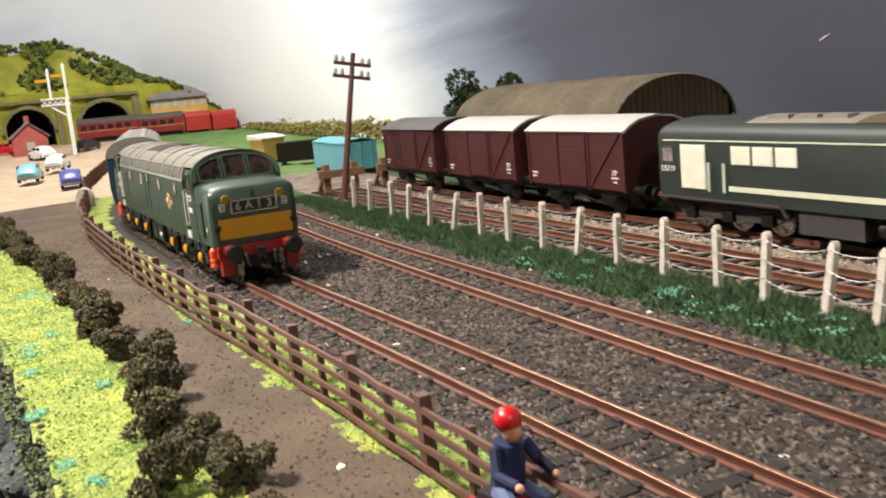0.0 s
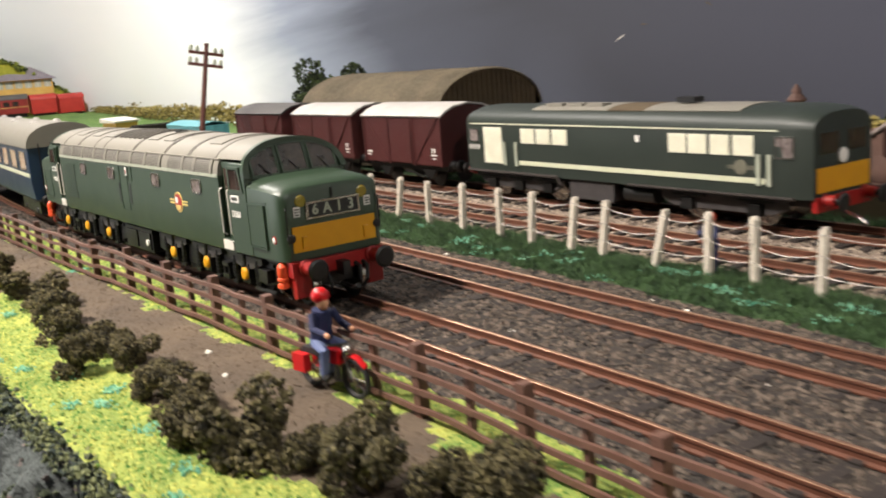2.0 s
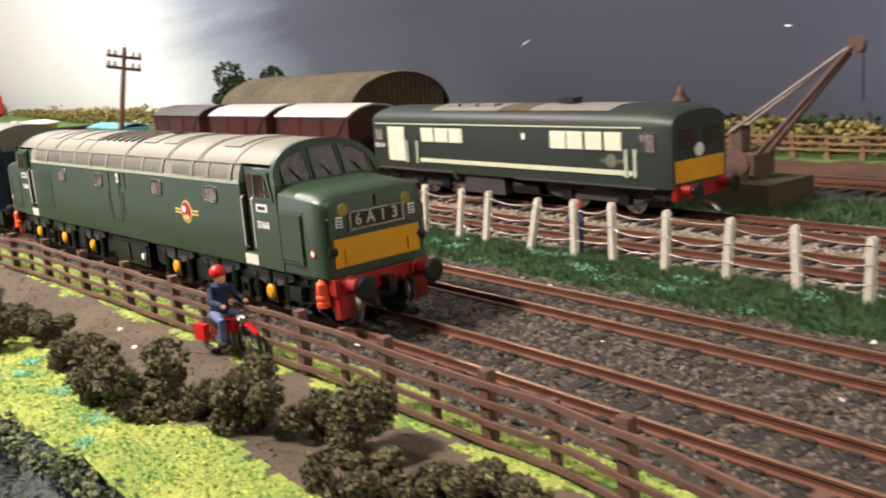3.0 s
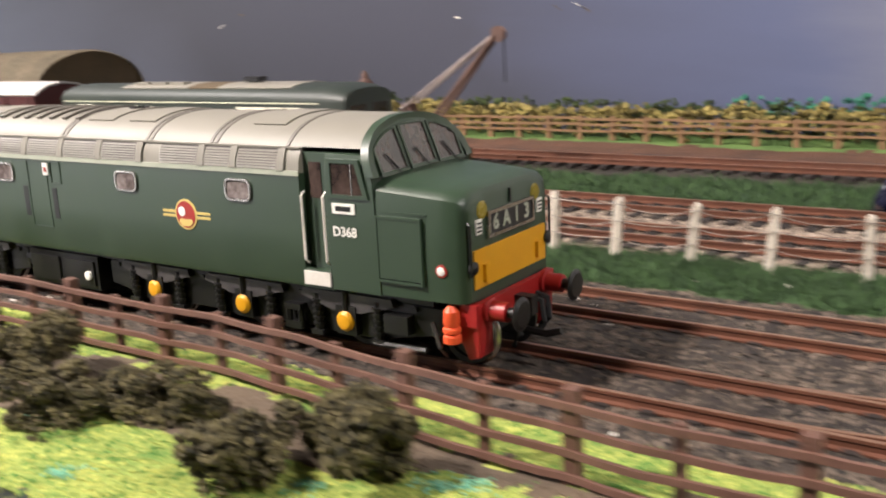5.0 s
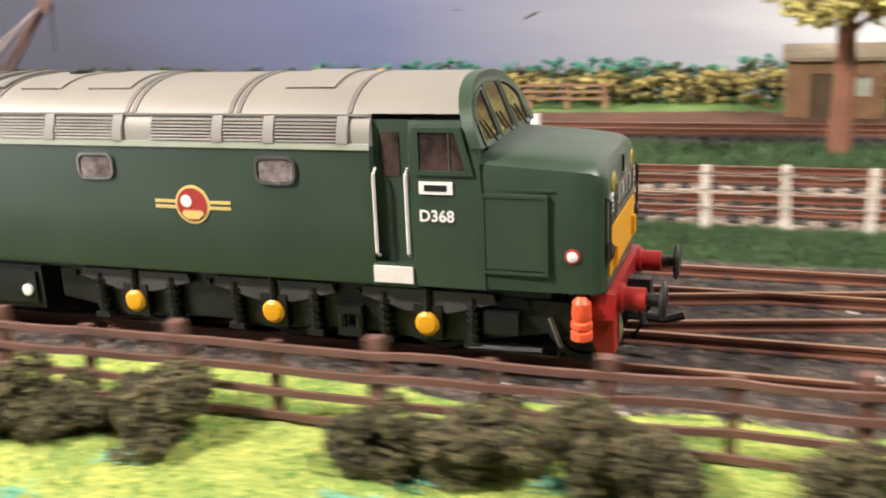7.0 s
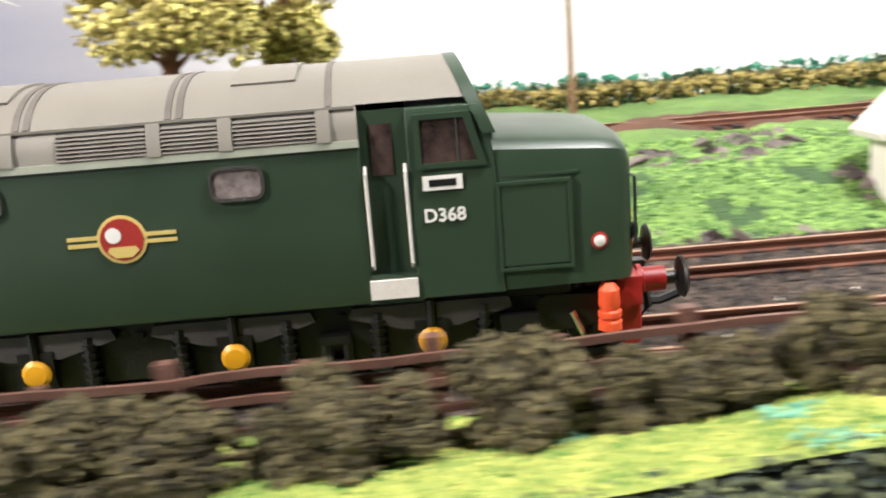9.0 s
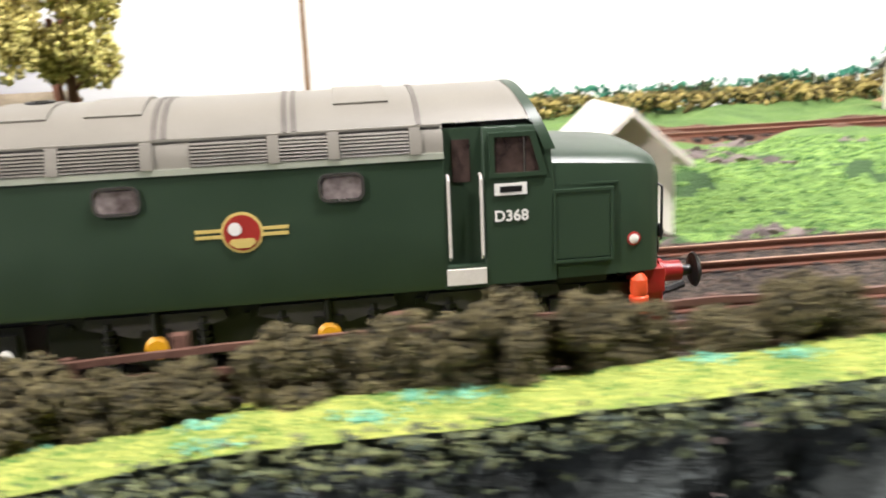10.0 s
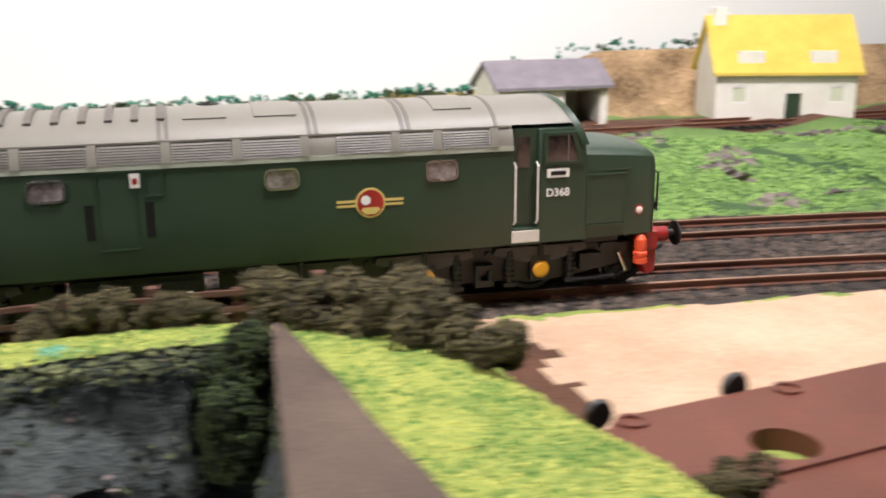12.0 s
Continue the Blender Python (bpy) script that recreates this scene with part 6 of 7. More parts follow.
t = thing("field_shed", P(61.1, 21.5, -0.3), "open-fronted white shed with a grey slate roof", "shed")
walls(5.3, 3.0, 2.0, 0.95, M_PLASTER, t, "white rendered shed wall", ((-0.75, -0.2, 0.7, 1.3), (0.5, 2.3, 0, 1.75)), gable_front=False)
roof_slopes(5.3, 3.0, 2.0, 0.95, 0.22, M_SLATE, t, False, "grey slate roof slope")
part("window", box(-0.75, -0.2, 0.08, 0.1, 0.7, 1.3), M_DKGLASS, t)

t = thing("farmhouse", P(72.7, 20.7, -0.3, -18), "white farmhouse with a yellow roof and a green door", "house")
walls(6.6, 3.8, 2.5, 2.3, M_PLASTER, t, "white rendered house wall", ((0.0, 0.75, 0, 1.35), (-2.6, -1.8, 0.9, 1.7), (2.0, 2.8, 0.9, 1.7)), gable_front=False)
roof_slopes(6.6, 3.8, 2.5, 2.3, 0.25, M_THATCH, t, False, "yellow roof slope")
part("door", box(0.05, 0.7, 0.05, 0.12, 0.02, 1.33), M_GREEN, t, "green front door", bev=0.01)
for x in (-2.6, 2.0):
    w = part("window", ringed([(x, 0.9), (x + 0.8, 0.9), (x + 0.8, 1.7), (x, 1.7)], [(x + 0.07, 0.97), (x + 0.73, 0.97), (x + 0.73, 1.63), (x + 0.07, 1.63)], 0.02, 0.1), M_WHITE, t, "small white window")
    part("pane", box(x + 0.07, x + 0.73, 0.05, 0.07, 0.97, 1.63), M_CREAM, w)
part("chimney", box(-3.2, -2.6, 1.5, 2.3, 4.0, 5.3), M_PLASTER, t, "white chimney", bev=0.03)
for x in (-1.7, 1.7):
    part("dormer", box(x - 0.6, x + 0.6, 0.1, 1.2, 2.5, 3.3), M_PLASTER, t, "white dormer")

# brown earth cutting behind the farm
bm = bmesh.new()
rows_ = []
for i in range(70):
    x = 58 + i * 0.45
    hgt = 3.2 * smooth01((x - 59) / 8)
    rows_.append([bm.verts.new((x, 25.0 + 0.5 * q + 0.5 * noise.noise(Vector((x * 0.5, q, 0))), -0.4 + hgt * q / 5 + 0.15 * noise.noise(Vector((x, q * 2, 5))))) for q in range(6)] + [bm.verts.new((x, 28.0, -0.4 + hgt))])
loft(rows_, bm)
tagged(part("earth_cutting", bm, M_CUT, None, "sandy brown cut bank behind the farm"), category="bank", kind="structure")

t = thing("cabin", P(23.4, 24.5, -0.35), "small brown wooden cabin by the rear line", "hut")
walls(3.3, 2.4, 2.1, 0.35, M_OLDWOOD, t, "brown boarded wall", ((-0.8, -0.1, 0, 1.6), (0.5, 1.2, 0.8, 1.5)), gable_front=False)
roof_slopes(3.3, 2.4, 2.1, 0.35, 0.15, M_BARN, t, False, "low brown roof slope")
part("door", box(-0.8, -0.1, 0.06, 0.12, 0, 1.6), M_BARNEND, t)
part("pane", box(0.5, 1.2, 0.06, 0.09, 0.8, 1.5), M_GREYLINE, t)

# ---- brown wagon deck standing in the sand ----
t = thing("flat_wagon", P(48.47, -7.87, 0.0, 6), "brown flat wagon deck with a round well, upended in sand", "wagon")
deck = bmesh.new()
n = 24
cx, cy = 1.87, -1.44
sq, ci = [], []
for k in range(n):
    a = 2 * math.pi * k / n
    dx, dy = math.cos(a), math.sin(a)
    ci.append((cx + 0.42 * dx, cy + 0.42 * dy))
    ts = []
    if dx > 1e-6: ts.append((9 - cx) / dx)
    if dx < -1e-6: ts.append((0 - cx) / dx)
    if dy > 1e-6: ts.append((0.0 - cy) / dy)
    if dy < -1e-6: ts.append((-5 - cy) / dy)
    q = min(ts)
    sq.append((cx + q * dx, cy + q * dy))
rings = [[deck.verts.new((x, y, z)) for x, y in o] for o, z in ((ci, 0.12), (ci, 0.42), (sq, 0.42), (sq, 0.12))]
loft(rings, deck, True)
bmesh.ops.recalc_face_normals(deck, faces=deck.faces)
part("deck", deck, M_BROWNMETAL, t, "brown metal deck")
part("well", lathe([(0.44, 0.05), (0.44, 0.12)], 20, "z", at=(cx, cy, 0)), M_FLOCK, t, "round well with grassy bottom")
for x, y in ((0.53, -0.2), (3.06, -0.2), (0.5, -3.5)):
    part("ring", ringed([(0.2 * math.cos(a), 0.2 * math.sin(a)) for a in [math.pi * k / 8 for k in range(16)]], [(0.13 * math.cos(a), 0.13 * math.sin(a)) for a in [math.pi * k / 8 for k in range(16)]], 0, 0.04), M_BROWNMETAL, t, m=P(x, y, 0.46, 0, -90))
for x, y in ((0.3, 0.22), (2.5, 0.22)):
    part("wheel", lathe([(0.19, -0.06), (0.22, 0), (0.19, 0.06), (0.08, 0.09)], 14, "y", at=(x, y, 0.4)), M_BLACK, t, "black wheel beside the deck")
part("rib", box(1.2, 9, -2.05, -1.95, 0.42, 0.47), M_BROWNMETAL, t)


# ---- far end: hill with two tunnels, train, signal box ----
M_SCRUB = surf("hill_scrub", c(34, 52, 20), c(116, 124, 44), 0.95, 0, 0.6, 6, 0.5, 0.06, 0.25, island=0.8)
M_STONEW = surf("portal_stone", c(92, 88, 58), c(140, 132, 92), 0.9, 0, 0.4, 5, 0.6, 0.08, 0.22)
M_DARK = surf("tunnel_lining", c(16, 15, 15), c(30, 28, 27), 0.95, 0, 0.5, 5, 0.5, 0.06, 0.22)
M_CRIMSON = surf("coach_crimson", c(112, 26, 24), c(140, 38, 34), 0.5, 0, 0.8, 20, 0.1)
M_VANRED = surf("van_red", c(156, 36, 30), c(182, 50, 40), 0.5, 0, 0.8, 20, 0.1)
M_PINK = surf("red_brick_wall", c(150, 72, 66), c(184, 100, 92), 0.8, 0, 1, 12, 0.4)
M_BOXY = surf("signal_box_yellow", c(188, 148, 70), c(214, 176, 96), 0.7, 0, 1, 12, 0.2)

TUNNELS = ((-1.4, 3.3, 3.5), (9.2, 3.6, 3.3))
bm = bmesh.new()
TX = -150.0
yy = np.arange(-40, 34, 0.5)


def hill_top(y):
    return float(np.interp(y, [-40, -10, 5, 12, 19, 27, 34], [17, 15.5, 16.0, 13.0, 8.8, 3.6, 1.6]))


def in_tunnel(y, z):
    for cy, r, spring in TUNNELS:
        if abs(y - cy) < r and (z < spring or (y - cy) ** 2 + (z - spring) ** 2 < r * r):
            return True
    return False


zz = np.arange(0, 9.01, 0.25)
for i in range(len(yy) - 1):
    for j in range(len(zz) - 1):
        ym, zm = yy[i] + 0.25, zz[j] + 0.125
        if zm > min(9, hill_top(ym)) or in_tunnel(ym, zm):
            continue
        v = [bm.verts.new((TX + 0.5 * noise.noise(Vector((a * 0.3, b * 0.3, 0))), a, b)) for a, b in ((yy[i], zz[j]), (yy[i + 1], zz[j]), (yy[i + 1], zz[j + 1]), (yy[i], zz[j + 1]))]
        bm.faces.new(v)
bmesh.ops.remove_doubles(bm, verts=bm.verts, dist=0.001)
rings = []
for i in range(len(yy)):
    y = yy[i]
    top, low = hill_top(y), min(9, hill_top(y))
    rings.append([bm.verts.new((TX - 14 * q - (1.2 * noise.noise(Vector((y * 0.15, q * 3, 2))) if q else 0), y, low + (top - low) * math.sin(q * math.pi / 2) + (0.7 * noise.noise(Vector((y * 0.25, q * 4, 8))) if q else 0))) for q in (0, 0.15, 0.3, 0.45, 0.6, 0.8, 1.0)])
loft(rings, bm)
tagged(part("hillside", bm, M_HILL, None, "mossy green hillside above two tunnel mouths", smooth=60), category="hill", kind="structure")
for cy, r, spring in TUNNELS:
    t = thing("tunnel_portal", P(TX, cy, 0), "dark arched tunnel mouth with a stone surround", "tunnel")
    prof = [(-r, 0), (-r, spring)] + [(-r * math.cos(a), spring + r * math.sin(a)) for a in [math.pi * k / 16 for k in range(1, 16)]] + [(r, spring), (r, 0)]
    bm = bmesh.new()
    loft([[bm.verts.new((x, y, z)) for y, z in prof] for x in (0.3, -9)], bm)
    bm.faces.new([bm.verts.new((-9, y, z)) for y, z in prof])
    part("lining", bm, M_DARK, t, "dark tunnel lining")
    for a, b in zip(prof[1:-2], prof[2:-1]):
        k0, k1 = 1.0, 1.16
        v = []
        st = bmesh.new()
        for x in (-0.1, 0.7):
            for q in (k0, k1):
                for p in (a, b):
                    v.append(st.verts.new((x, p[0] * q * 0.995, spring + (p[1] - spring) * q * 0.995)))
        for f in ((0, 1, 3, 2), (4, 6, 7, 5), (0, 4, 5, 1), (2, 3, 7, 6), (0, 2, 6, 4), (1, 5, 7, 3)):
            st.faces.new([v[i] for i in f])
        bmesh.ops.recalc_face_normals(st, faces=st.faces)
        part("arch_stone", st, M_STONEW, t)
    part("pilaster", box(-0.2, 0.8, r * 1.16, r * 1.16 + 0.9, 0, spring + r + 0.4), M_STONEW, t, "stone pilaster", bev=0.05)
    part("parapet", box(-0.2, 0.9, -r * 1.2, r * 1.2 + 0.9, spring + r + 0.75, spring + r + 1.2), M_STONEW, t, bev=0.05)

pts, rnd = [], random.Random(77)
for _ in range(6500):
    y, q = rnd.uniform(-38, 30), rnd.random()
    top, low = hill_top(y), min(9, hill_top(y))
    if noise.noise(Vector((y * 0.18, q * 2.5, 3))) > 0.05 or q > 0.9 or y > 16:
        pts.append((TX - 14 * q + 0.3, y, low + (top - low) * math.sin(q * math.pi / 2) + rnd.uniform(0, 0.6) * (2 if q > 0.8 else 1)))
tagged(new("hill_scrub", chips("hill_scrub", pts, [rnd.uniform(0.2, 0.55) for _ in pts], M_SCRUB, 9)), "dark green scrub over the hillside", "scrub", kind="stuff")


def stock(name, x, y, z, rz, L, mat, label, category, windows):
    t = thing(name, P(x, y, z, rz), label, category)
    body = part("body", box(-L / 2, L / 2, -1.35, 1.35, 0.9, 2.95), mat, t, bev=0.04)
    part("roof", skin([[(xx, yy_, zz_) for yy_, zz_ in hull(1.4, 2.9, 2.95, 3.7, 2.2, 10)[2:-2]] for xx in (-L / 2 - 0.05, L / 2 + 0.05)]), M_VANROOFD if windows else mat, t)
    if windows:
        for s in (-1, 1):
            k = -L / 2 + 0.9
            while k < L / 2 - 0.7:
                part("window", box(k - 0.42, k + 0.42, s * 1.34, s * 1.37, 2.0, 2.65), M_DKGLASS, body)
                k += 1.25
            part("lining", box(-L / 2, L / 2, s * 1.345, s * 1.36, 1.8, 1.86), M_EMB_Y, body)
    part("underframe", box(-L / 2 + 0.3, L / 2 - 0.3, -1.0, 1.0, 0.3, 0.9), M_BLACK, t)
    for wx in (-L / 2 + 1.2, L / 2 - 1.2):
        for s in (-1, 1):
            part("wheel", lathe([(0.46, s * 0.56), (0.46, s * 0.7), (0.1, s * 0.72)], 12, "y", at=(wx, 0, 0.46)), M_BLACK, t)


stock("red_coach", -147.5, 9.3, 0.9, 76, 8.6, M_CRIMSON, "crimson coach leaving the tunnel", "coach", True)
stock("red_coach", -146.0, 16.6, 0.75, 82, 6.4, M_CRIMSON, "crimson coach behind the vans", "coach", True)
stock("red_van", -145.2, 21.8, 0.5, 86, 3.6, M_VANRED, "bright red van with pale roof", "goods van", False)
stock("red_van", -145.0, 25.6, 0.3, 90, 3.6, M_VANRED, "bright red van at the end of the train", "goods van", False)

t = thing("signal_box", P(-153, 16.0, 1.5), "yellow timber signal box with a grey hipped roof", "signal box")
part("base", box(0, 3.5, 0, 8.6, 0, 3.6), M_BOXY, t, "yellow boarded base", bev=0.03)
part("cabin", box(0, 3.5, 0, 8.6, 3.6, 5.0), M_BOXY, t, bev=0.03)
for k in range(6):
    w = part("window", box(3.48, 3.54, 0.35 + k * 1.38, 1.45 + k * 1.38, 3.75, 4.75), M_GREYLINE, t, "pale cabin window")
    part("mullion", box(3.54, 3.57, 0.87 + k * 1.38, 0.93 + k * 1.38, 3.75, 4.75), M_WHITE, w)
bm = bmesh.new()
v = [bm.verts.new(p) for p in ((-0.6, -0.6, 4.95), (4.1, -0.6, 4.95), (4.1, 9.2, 4.95), (-0.6, 9.2, 4.95), (1.75, 2.6, 6.9), (1.75, 6.0, 6.9))]
for f in ((0, 1, 4), (1, 2, 5, 4), (2, 3, 5), (3, 0, 4, 5), (3, 2, 1, 0)):
    bm.faces.new([v[i] for i in f])
part("roof", bm, M_SLATE, t, "grey hipped slate roof", smooth=0)

t = thing("bracket_signal", P(-120, 1.9, 0.6), "white lattice bracket signal with yellow arms", "signal")
part("mast", box(-0.22, 0.22, -0.22, 0.22, 0, 6.8), M_WHITE, t, "white signal mast", bev=0.03)
part("bracket", box(-0.2, 0.2, -2.9, 0.4, 6.0, 6.15), M_WHITE, t)
part("bracket", box(-0.2, 0.2, -2.9, 0.4, 6.75, 6.9), M_WHITE, t)
for k in range(5):
    part("lattice", tube([(0, -2.8 + k * 0.62, 6.1), (0, -2.2 + k * 0.62, 6.8)], 0.06, 5), M_WHITE, t)
    part("lattice", tube([(0, -2.2 + k * 0.62, 6.1), (0, -2.8 + k * 0.62, 6.8)], 0.06, 5), M_WHITE, t)
part("strut", tube([(0, 0, 4.6), (0, -2.0, 6.0)], 0.12, 6), M_WHITE, t)
for y, top in ((0.1, 10.4), (-1.7, 9.9)):
    d = part("doll", box(-0.14, 0.14, y - 0.14, y + 0.14, 6.8, top), M_WHITE, t, "upper signal post")
    part("arm", box(-0.06, 0.06, y - 1.5, y - 0.1, top - 1.1, top - 0.75), M_YELLOW, d, "yellow signal arm")
    part("finial", lathe([(0.16, 0), (0.2, 0.15), (0.02, 0.5)], 8, "z", at=(0, y, top)), M_WHITE, d)

t = thing("red_house", P(-130, -2.4, 0.6, 90), "small red-brick house with slate roof and chimney", "house")
walls(4.2, 5, 2.6, 1.7, M_PINK, t, "red-brick wall", ((-0.5, 0.5, 0.9, 1.9),))
roof_slopes(4.2, 5, 2.6, 1.7, 0.3, M_SLATE, t, True, "grey slate roof slope")
part("chimney", box(-0.3, 0.3, 2.0, 2.6, 3.6, 5.2), M_PINK, t, "brick chimney", bev=0.03)
part("window", box(-0.5, 0.5, 0.05, 0.1, 0.9, 1.9), M_GREYLINE, t)

# ---- goods yard behind the buffer stops ----
M_CONTB = surf("container_blue", c(86, 158, 168), c(110, 180, 188), 0.5, 0, 0.8, 20, 0.1)
for dx, dy in ((0, 0), (-3.6, 0.2)):
    t = thing("container", P(-57.6 + dx, 14.2 + dy, 0.0, 4), "pale turquoise goods container with curved roof", "container", "containers in the yard")
    part("body", box(-1.5, 1.5, -1.15, 1.15, 0, 1.8), M_CONTB, t, bev=0.03)
    part("roof", slab([(-1.2, 1.78), (-0.6, 1.98), (0, 2.05), (0.6, 1.98), (1.2, 1.78)], -1.55, 1.55, 0.02), M_CONTB, t)
    for y in (-0.75, 0, 0.75):
        part("end_strap", box(1.5, 1.54, y - 0.05, y + 0.05, 0.1, 1.75), M_CONTB, t)
    part("plinth", box(-1.4, 1.4, -1.1, 1.1, -0.35, 0.0), M_SLEEPER, t)
t = thing("yellow_store", P(-80, 14.6, -0.2, 8), "small yellow store with pale roof", "hut")
part("wall", box(-1.4, 1.4, -1.0, 1.0, 0, 1.9), M_BOXY, t, bev=0.03)
part("roof", prism([(-1.6, 1.85), (1.6, 1.85), (1.6, 2.0), (-1.6, 2.25)], -1.2, 1.2), M_PLASTER, t)
t = thing("timber_stack", P(-72.5, 15.2, -0.2, 70), "stack of dark sleepers on bearers", "timber stack")
for k in range(9):
    part("timber", box(-1.8, 1.8, -1.3 + k * 0.3, -1.05 + k * 0.3, 0.2 + (k % 3) * 0.1, 1.7 - (k % 2) * 0.15), M_SLEEPER, t, bev=0.02)
part("bearer", box(-1.5, -1.2, -1.6, 1.6, 0, 0.2), M_SLEEPER, t)
part("bearer", box(1.2, 1.5, -1.6, 1.6, 0, 0.2), M_SLEEPER, t)
for y in (9.3, 12.65):
    t = thing("buffer_stop", P(-46.3, y, -0.15), "weathered timber buffer stop", "buffer stop", "buffer stops")
    for s in (-1, 1):
        part("post", box(-0.18, 0.18, s * 0.8 - 0.18, s * 0.8 + 0.18, 0, 1.5), M_OLDWOOD, t, bev=0.03)
        part("brace", tube([(-1.4, s * 0.8, 0.05), (-0.1, s * 0.8, 1.2)], 0.12, 6), M_OLDWOOD, t)
    part("beam", box(0.15, 0.4, -1.3, 1.3, 0.8, 1.2), M_OLDWOOD, t, bev=0.03)
t = thing("stone_marker", P(-57.0, -2.9, -0.2), "rounded grey-brown milestone beside the fence", "milestone")
part("stone", prism([(-0.5, 0), (0.5, 0), (0.5, 0.8), (0.3, 1.15), (0, 1.25), (-0.3, 1.15), (-0.5, 0.8)], -0.2, 0.2), M_CONC, t, bev=0.05, m=P(0, 0, 0, 75))

# ---- rock face below the front edge ----
line = [(x, edge_y(x), 0.0, -1.0) for x in np.arange(-70, 44.6, 0.3)] + [(wall_x(y), y, -1.0, -0.1) for y in np.arange(-5.2, -18, -0.3)]


def rock_point(x, y, nx, ny, d):
    """A place on the rock face, d below the edge at (x, y)."""
    k = noise.noise(Vector((x * 0.5, y * 0.5, d * 0.7))) * 1.2 - abs(noise.noise(Vector((x * 1.1, y, d * 1.3)))) * 0.7 + noise.noise(Vector((x * 1.7, y * 1.7, d * 1.9))) * 0.4 + noise.noise(Vector((x * 4, y * 4, d * 4))) * 0.14
    out = (0.22 * d + (0.25 + k) * min(1.0, d * 0.8) if d > 0 else -0.12) * (0.35 if nx < -0.5 else 1.0)
    return (x + nx * out, y + ny * out, ground_z(x + 0.05, y + 0.1) - d - (0.02 if d == 0 else -0.01))


bm = bmesh.new()
rings = []
for x, y, nx, ny in line:
    ring = [bm.verts.new(rock_point(x, y, nx, ny, q * 0.38)) for q in range(26)]
    rings.append(ring)
loft(rings, bm)
bmesh.ops.recalc_face_normals(bm, faces=bm.faces)
tagged(part("rock_face", bm, M_ROCK, None, "grey-green plaster rock face below the grass edge", smooth=35), category="rock", kind="structure")

M_ROCKMOSS = surf("rock_moss", c(14, 22, 20), c(84, 94, 66), 0.95, 0, 1.5, 9, 0.3, 0.05, 0.3, island=0.8)
M_MOSS = surf("edge_moss", c(46, 58, 52), c(118, 124, 84), 0.95, 0, 1.5, 9, 0.3, 0.05, 0.3, island=0.8)

M_BANKROCK = surf("bank_rock", c(62, 54, 54), c(122, 110, 106), 0.9, 0, 1.0, 9, 0.5, 0.05, 0.25, island=0.5)

M_PALESTONE = surf("pale_stone", c(62, 52, 45), c(176, 160, 144), 0.85, 0, 3, 20, 0.3, 0.02, 0.34, island=0.9)

M_TURQ = surf("turquoise_tuft", c(70, 140, 116), c(140, 196, 164), 0.95, 0, 2, 9, 0.3, 0.05, 0.3, island=0.6)

# ---- loose cover: ballast, flock and grass ----
rng = np.random.default_rng(5)


def strew(n, x0, x1, y0, y1_, keep):
    xs_, ys_ = rng.uniform(x0, x1, n), rng.uniform(y0, y1_, n)
    return [(x, y, ground_z(x, y)) for x, y in zip(xs_, ys_) if keep(x, y)]


def is_zone(*ks):
    return lambda x, y: (x < wall_x(y) or x > 45) and (y > edge_y(x) or x > wall_x(y)) and zone(x, y) in ks


pts = strew(95000, -42, 62, -2.3, 6.2, is_zone(0))
tagged(new("ballast_stones", chips("ballast_stones", pts, rng.uniform(0.03, 0.085, len(pts)), M_STONE, 11, 0.7)), "loose grey-brown ballast stones between the tracks", "ballast", kind="stuff")
pts = strew(26000, -46, 28, 7.4, 15, is_zone(8))
tagged(new("siding_ballast", chips("siding_ballast", pts, rng.uniform(0.04, 0.1, len(pts)), M_PALESTONE, 12, 0.7)), "paler loose stones round the sidings", "ballast", kind="stuff")
pts = strew(120000, -40, 50, -9, -1.5, is_zone(3)) + strew(9000, 44, 49, -16, -9, is_zone(3))
tagged(new("flock_grass", chips("flock_grass", pts, rng.uniform(0.02, 0.055, len(pts)), M_FLOCKB, 13, 0.7)), "bright yellow-green flock grass", "grass", kind="stuff")
pts = strew(9000, -44, 14, -7, -3, is_zone(1))
tagged(new("path_grit", chips("path_grit", pts, rng.uniform(0.015, 0.05, len(pts)), M_PATH, 14, 0.7)), "grit on the earth path", "grit", kind="stuff")
pts = strew(120000, -45, 30, 4.6, 8.6, is_zone(2))
tagged(new("lineside_grass", blades("lineside_grass", pts, rng.uniform(0.07, 0.22, len(pts)), 0.016, M_BLADE, 15)), "dark green static grass along the line", "grass", kind="stuff")
pts = strew(30000, -30, 30, 14, 19, is_zone(2))
tagged(new("field_grass", blades("field_grass", pts, rng.uniform(0.12, 0.3, len(pts)), 0.03, M_BLADE, 16)), "green static grass behind the sidings", "grass", kind="stuff")
pts = strew(60000, 26, 78, 4, 17, is_zone(4))
tagged(new("bank_grass", chips("bank_grass", pts, rng.uniform(0.04, 0.1, len(pts)), M_BANKCHIP, 17, 0.6)), "fresh green flock on the bank", "grass", kind="stuff")
pts = [(x, edge_y(x) - rng.uniform(-0.15, 0.35), ground_z(x, edge_y(x) + 0.1) - rng.uniform(-0.03, 0.35)) for x in rng.uniform(-60, 45, 14000)]
tagged(new("edge_moss", chips("edge_moss", pts, rng.uniform(0.03, 0.08, len(pts)), M_MOSS, 18, 0.7)), "moss hanging over the rock edge", "moss", kind="stuff")
pts = [(x, y, ground_z(x, y) - 0.05) for x, y in zip(rng.uniform(30, 78, 4200), rng.uniform(5, 16, 4200)) if noise.noise(Vector((x * 0.35, y * 0.35, 21))) > 0.12]
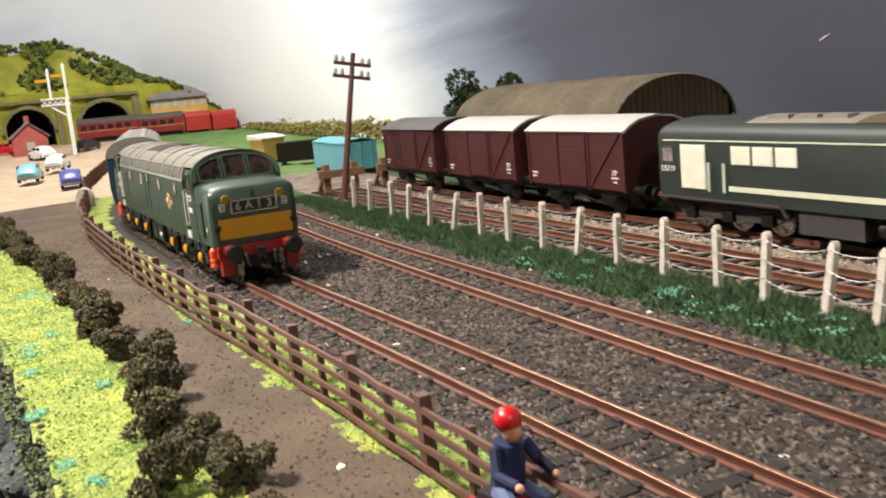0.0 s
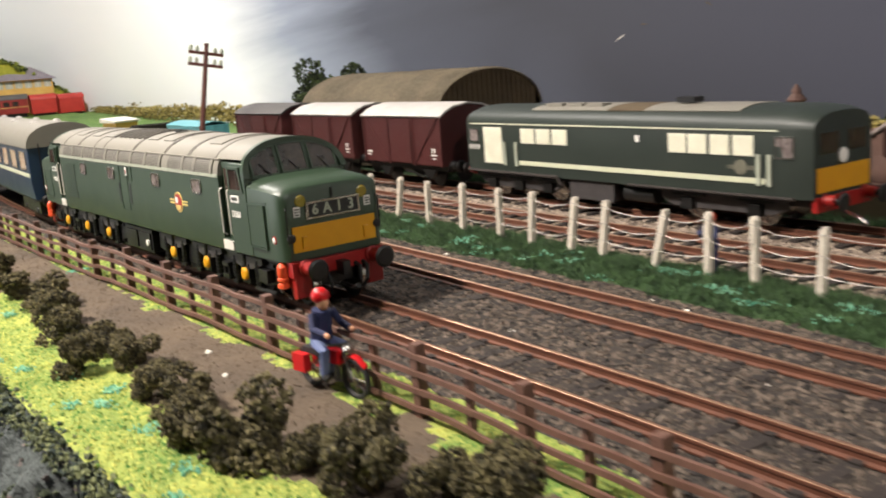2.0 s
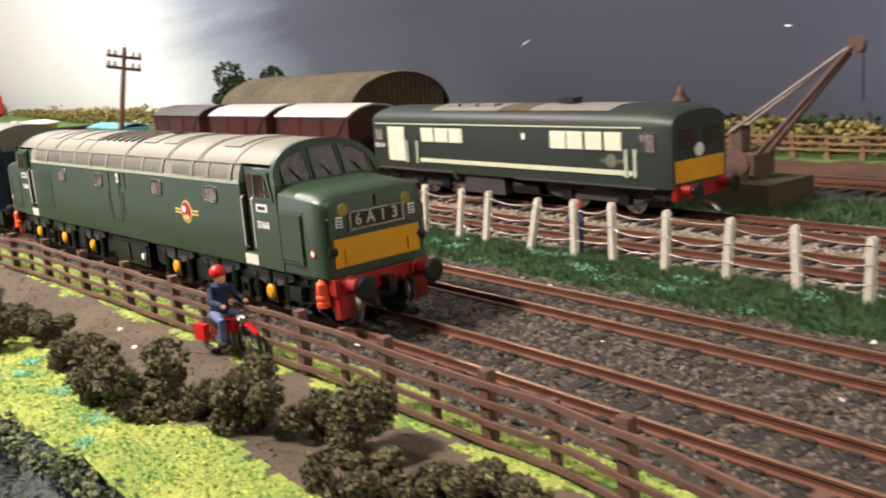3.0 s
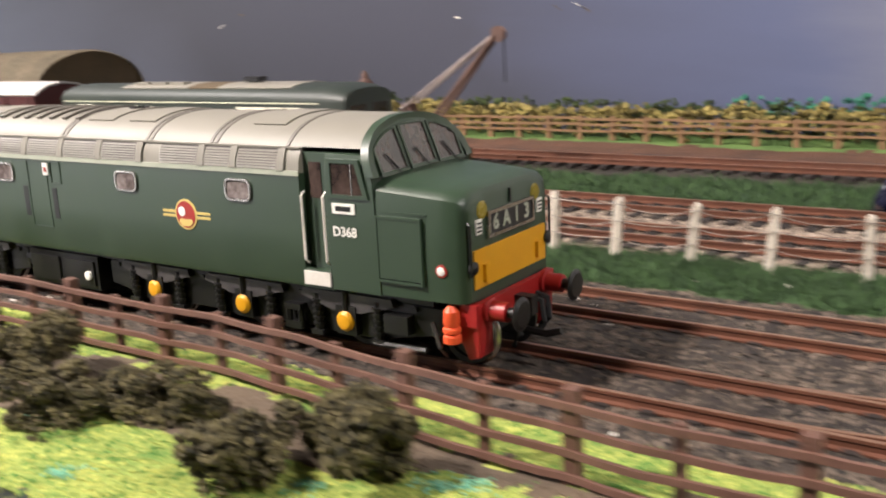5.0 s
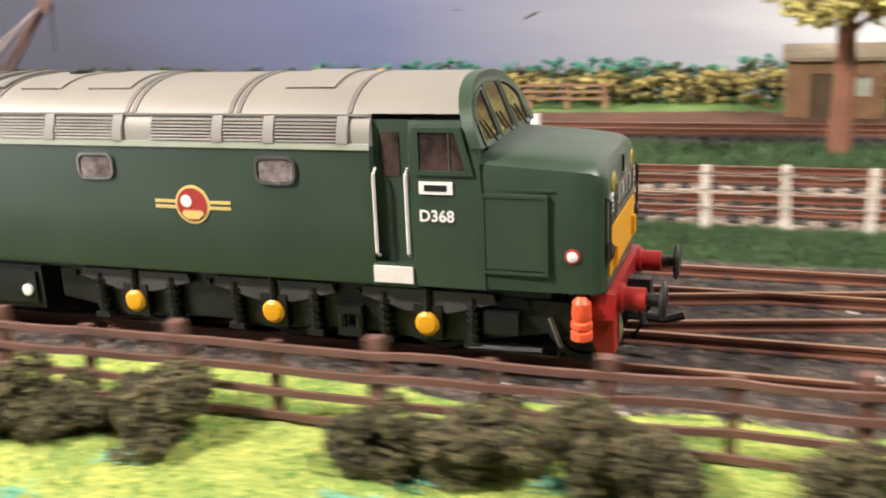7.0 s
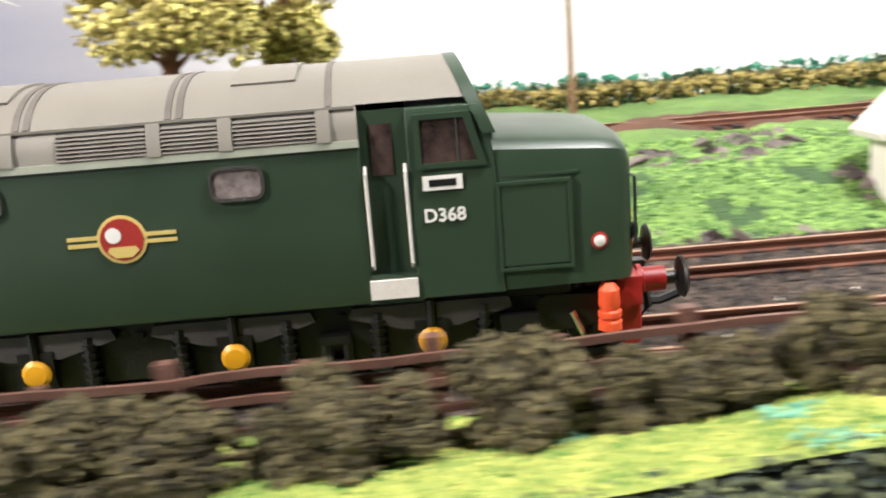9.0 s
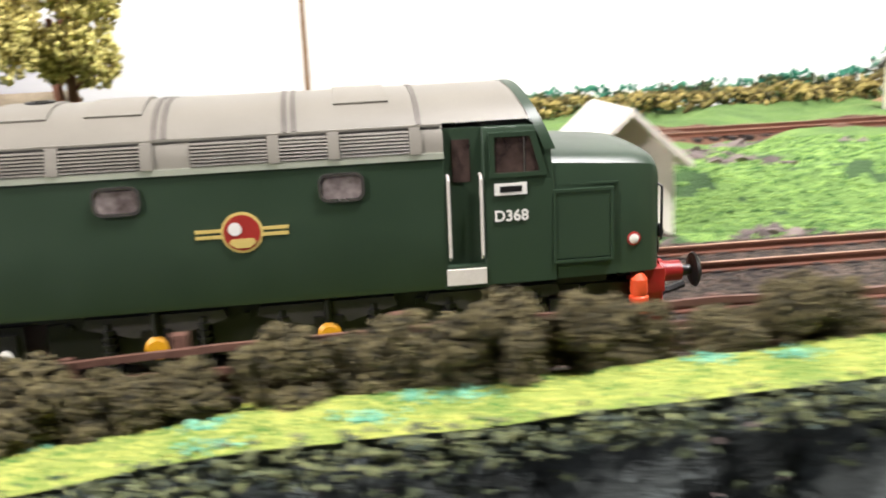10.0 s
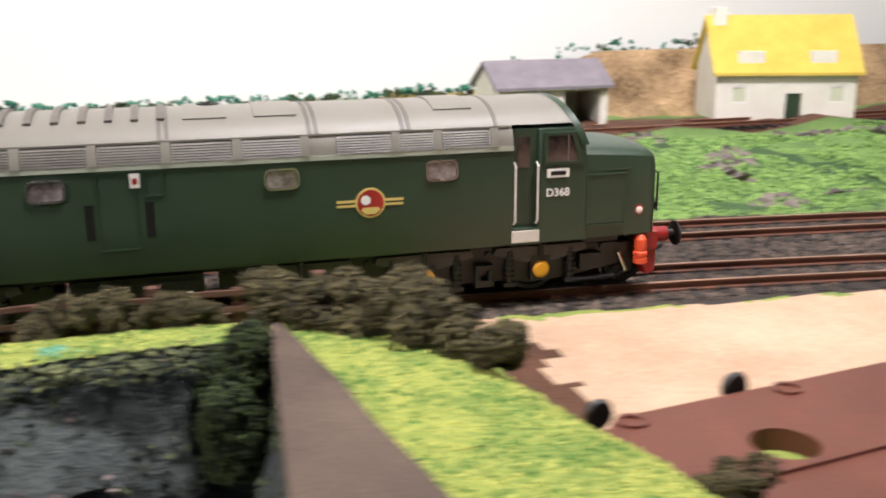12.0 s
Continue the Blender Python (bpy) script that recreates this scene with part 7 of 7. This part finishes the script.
tagged(new("bank_rocks", chips("bank_rocks", pts, rng.uniform(0.12, 0.44, len(pts)), M_BANKROCK, 19, 0.5)), "grey-purple rocks showing through the bank", "rocks", kind="stuff")
pts = strew(260, -40, 40, -6, 12, is_zone(0, 1, 2))
tagged(new("white_chips", chips("white_chips", pts, rng.uniform(0.05, 0.12, len(pts)), M_PLASTER, 20, 0.5)), "odd pale chips of plaster lying about", "debris", kind="stuff")
# brush marks and knocks on the painted sky
for mat, seed, n in ((M_PLASTER, 21, 20), (M_BARNEND, 22, 22)):
    r2 = np.random.default_rng(seed)
    bm = bmesh.new()
    for _ in range(n):
        x, z, a, ln = r2.uniform(-34, 34), r2.uniform(3, 16), r2.uniform(-0.6, 0.5), r2.uniform(0.1, 0.6)
        dx, dz = math.cos(a) * ln, math.sin(a) * ln
        w = r2.uniform(0.02, 0.07)
        v = [bm.verts.new((x + p * dx + q * dz * 0.1, 30.96, z + p * dz + q * w)) for p, q in ((-1, -0.2), (0, -1), (1, -0.3), (0.8, 0.4), (-0.3, 1))]
        bm.faces.new(v)
    tagged(part("paint_flecks", bm, mat, None, "small brush marks and knocks on the sky board"), category="paint marks", kind="stuff")
# turquoise tufts in the bright grass and loose stones on the rock face
pts = []
for x, y in zip(rng.uniform(-30, 44, 150), rng.uniform(-8, -3.4, 150)):
    if is_zone(3)(x, y):
        pts += [(x + a, y + b, ground_z(x, y) + 0.02) for a, b in zip(rng.normal(0, 0.14, 50), rng.normal(0, 0.1, 50))]
for x, y in zip(rng.uniform(-22, 2, 34), rng.uniform(5.2, 6.6, 34)):
    if zone(x, y) == 2:
        pts += [(x + a, y + b, ground_z(x, y) + 0.08) for a, b in zip(rng.normal(0, 0.2, 18), rng.normal(0, 0.14, 18))]
tagged(new("turquoise_tufts", chips("turquoise_tufts", pts, rng.uniform(0.02, 0.05, len(pts)), M_TURQ, 23, 0.7)), "small turquoise tufts in the grass", "grass", kind="stuff")
pts = []
for x, d in zip(rng.uniform(-40, 44.5, 2400), rng.uniform(0.1, 3.5, 2400)):
    if noise.noise(Vector((x * 0.4, d, 31))) > 0.0:
        pts.append(rock_point(x, edge_y(x), 0.0, -1.0, d))
tagged(new("loose_rocks", chips("loose_rocks", pts, rng.uniform(0.03, 0.1, len(pts)), M_BANKROCK, 24, 0.6)), "loose brown and grey stones on the rock face", "rocks", kind="stuff")
pts = [rock_point(x, edge_y(x), 0.0, -1.0, d) for x, d in zip(rng.uniform(-30, 44.5, 9000), rng.uniform(0.05, 3.4, 9000)) if noise.noise(Vector((x * 0.6, d * 0.9, 41))) > 0.02]
pts += [rock_point(wall_x(y), y, -1.0, -0.1, d) for y, d in zip(rng.uniform(-12, -5.4, 2600), rng.uniform(0.05, 3.0, 2600)) if noise.noise(Vector((y * 0.8, d, 43))) > -0.1]
tagged(new("rock_scrub", chips("rock_scrub", pts, rng.uniform(0.03, 0.1, len(pts)), M_ROCKMOSS, 25, 0.6)), "dark green moss and grit clinging to the rock", "moss", kind="stuff")


def on_track(x, half):
    """A pose on the running track at x, for a vehicle with pivots at +-half."""
    ya, yb = y1(x + half), y1(x - half)
    return P(x, (ya + yb) / 2, 0, math.degrees(math.atan2(ya - yb, 2 * half)))


def run_x(t):
    """Where the locomotive's middle is at t seconds."""
    return float(np.interp(t, [r[0] for r in LOCO_RUN], [r[1] for r in LOCO_RUN]))


def motions():
    walk(LOCO, [(t, on_track(x, 5.2)) for t, x in LOCO_RUN])
    walk(COACH, [(t, on_track(x - 20.75, 7.2)) for t, x in LOCO_RUN])
    times = [k / 10 for k in range(121)]
    for ob, ax, r, sign in WHEELS:
        rows = []
        for t in times:
            a = sign * math.degrees((run_x(t) - run_x(0)) / r)
            rows.append((t, P(ax, 0, r, 0, 0, a)))
        walk(ob, rows)


motions()
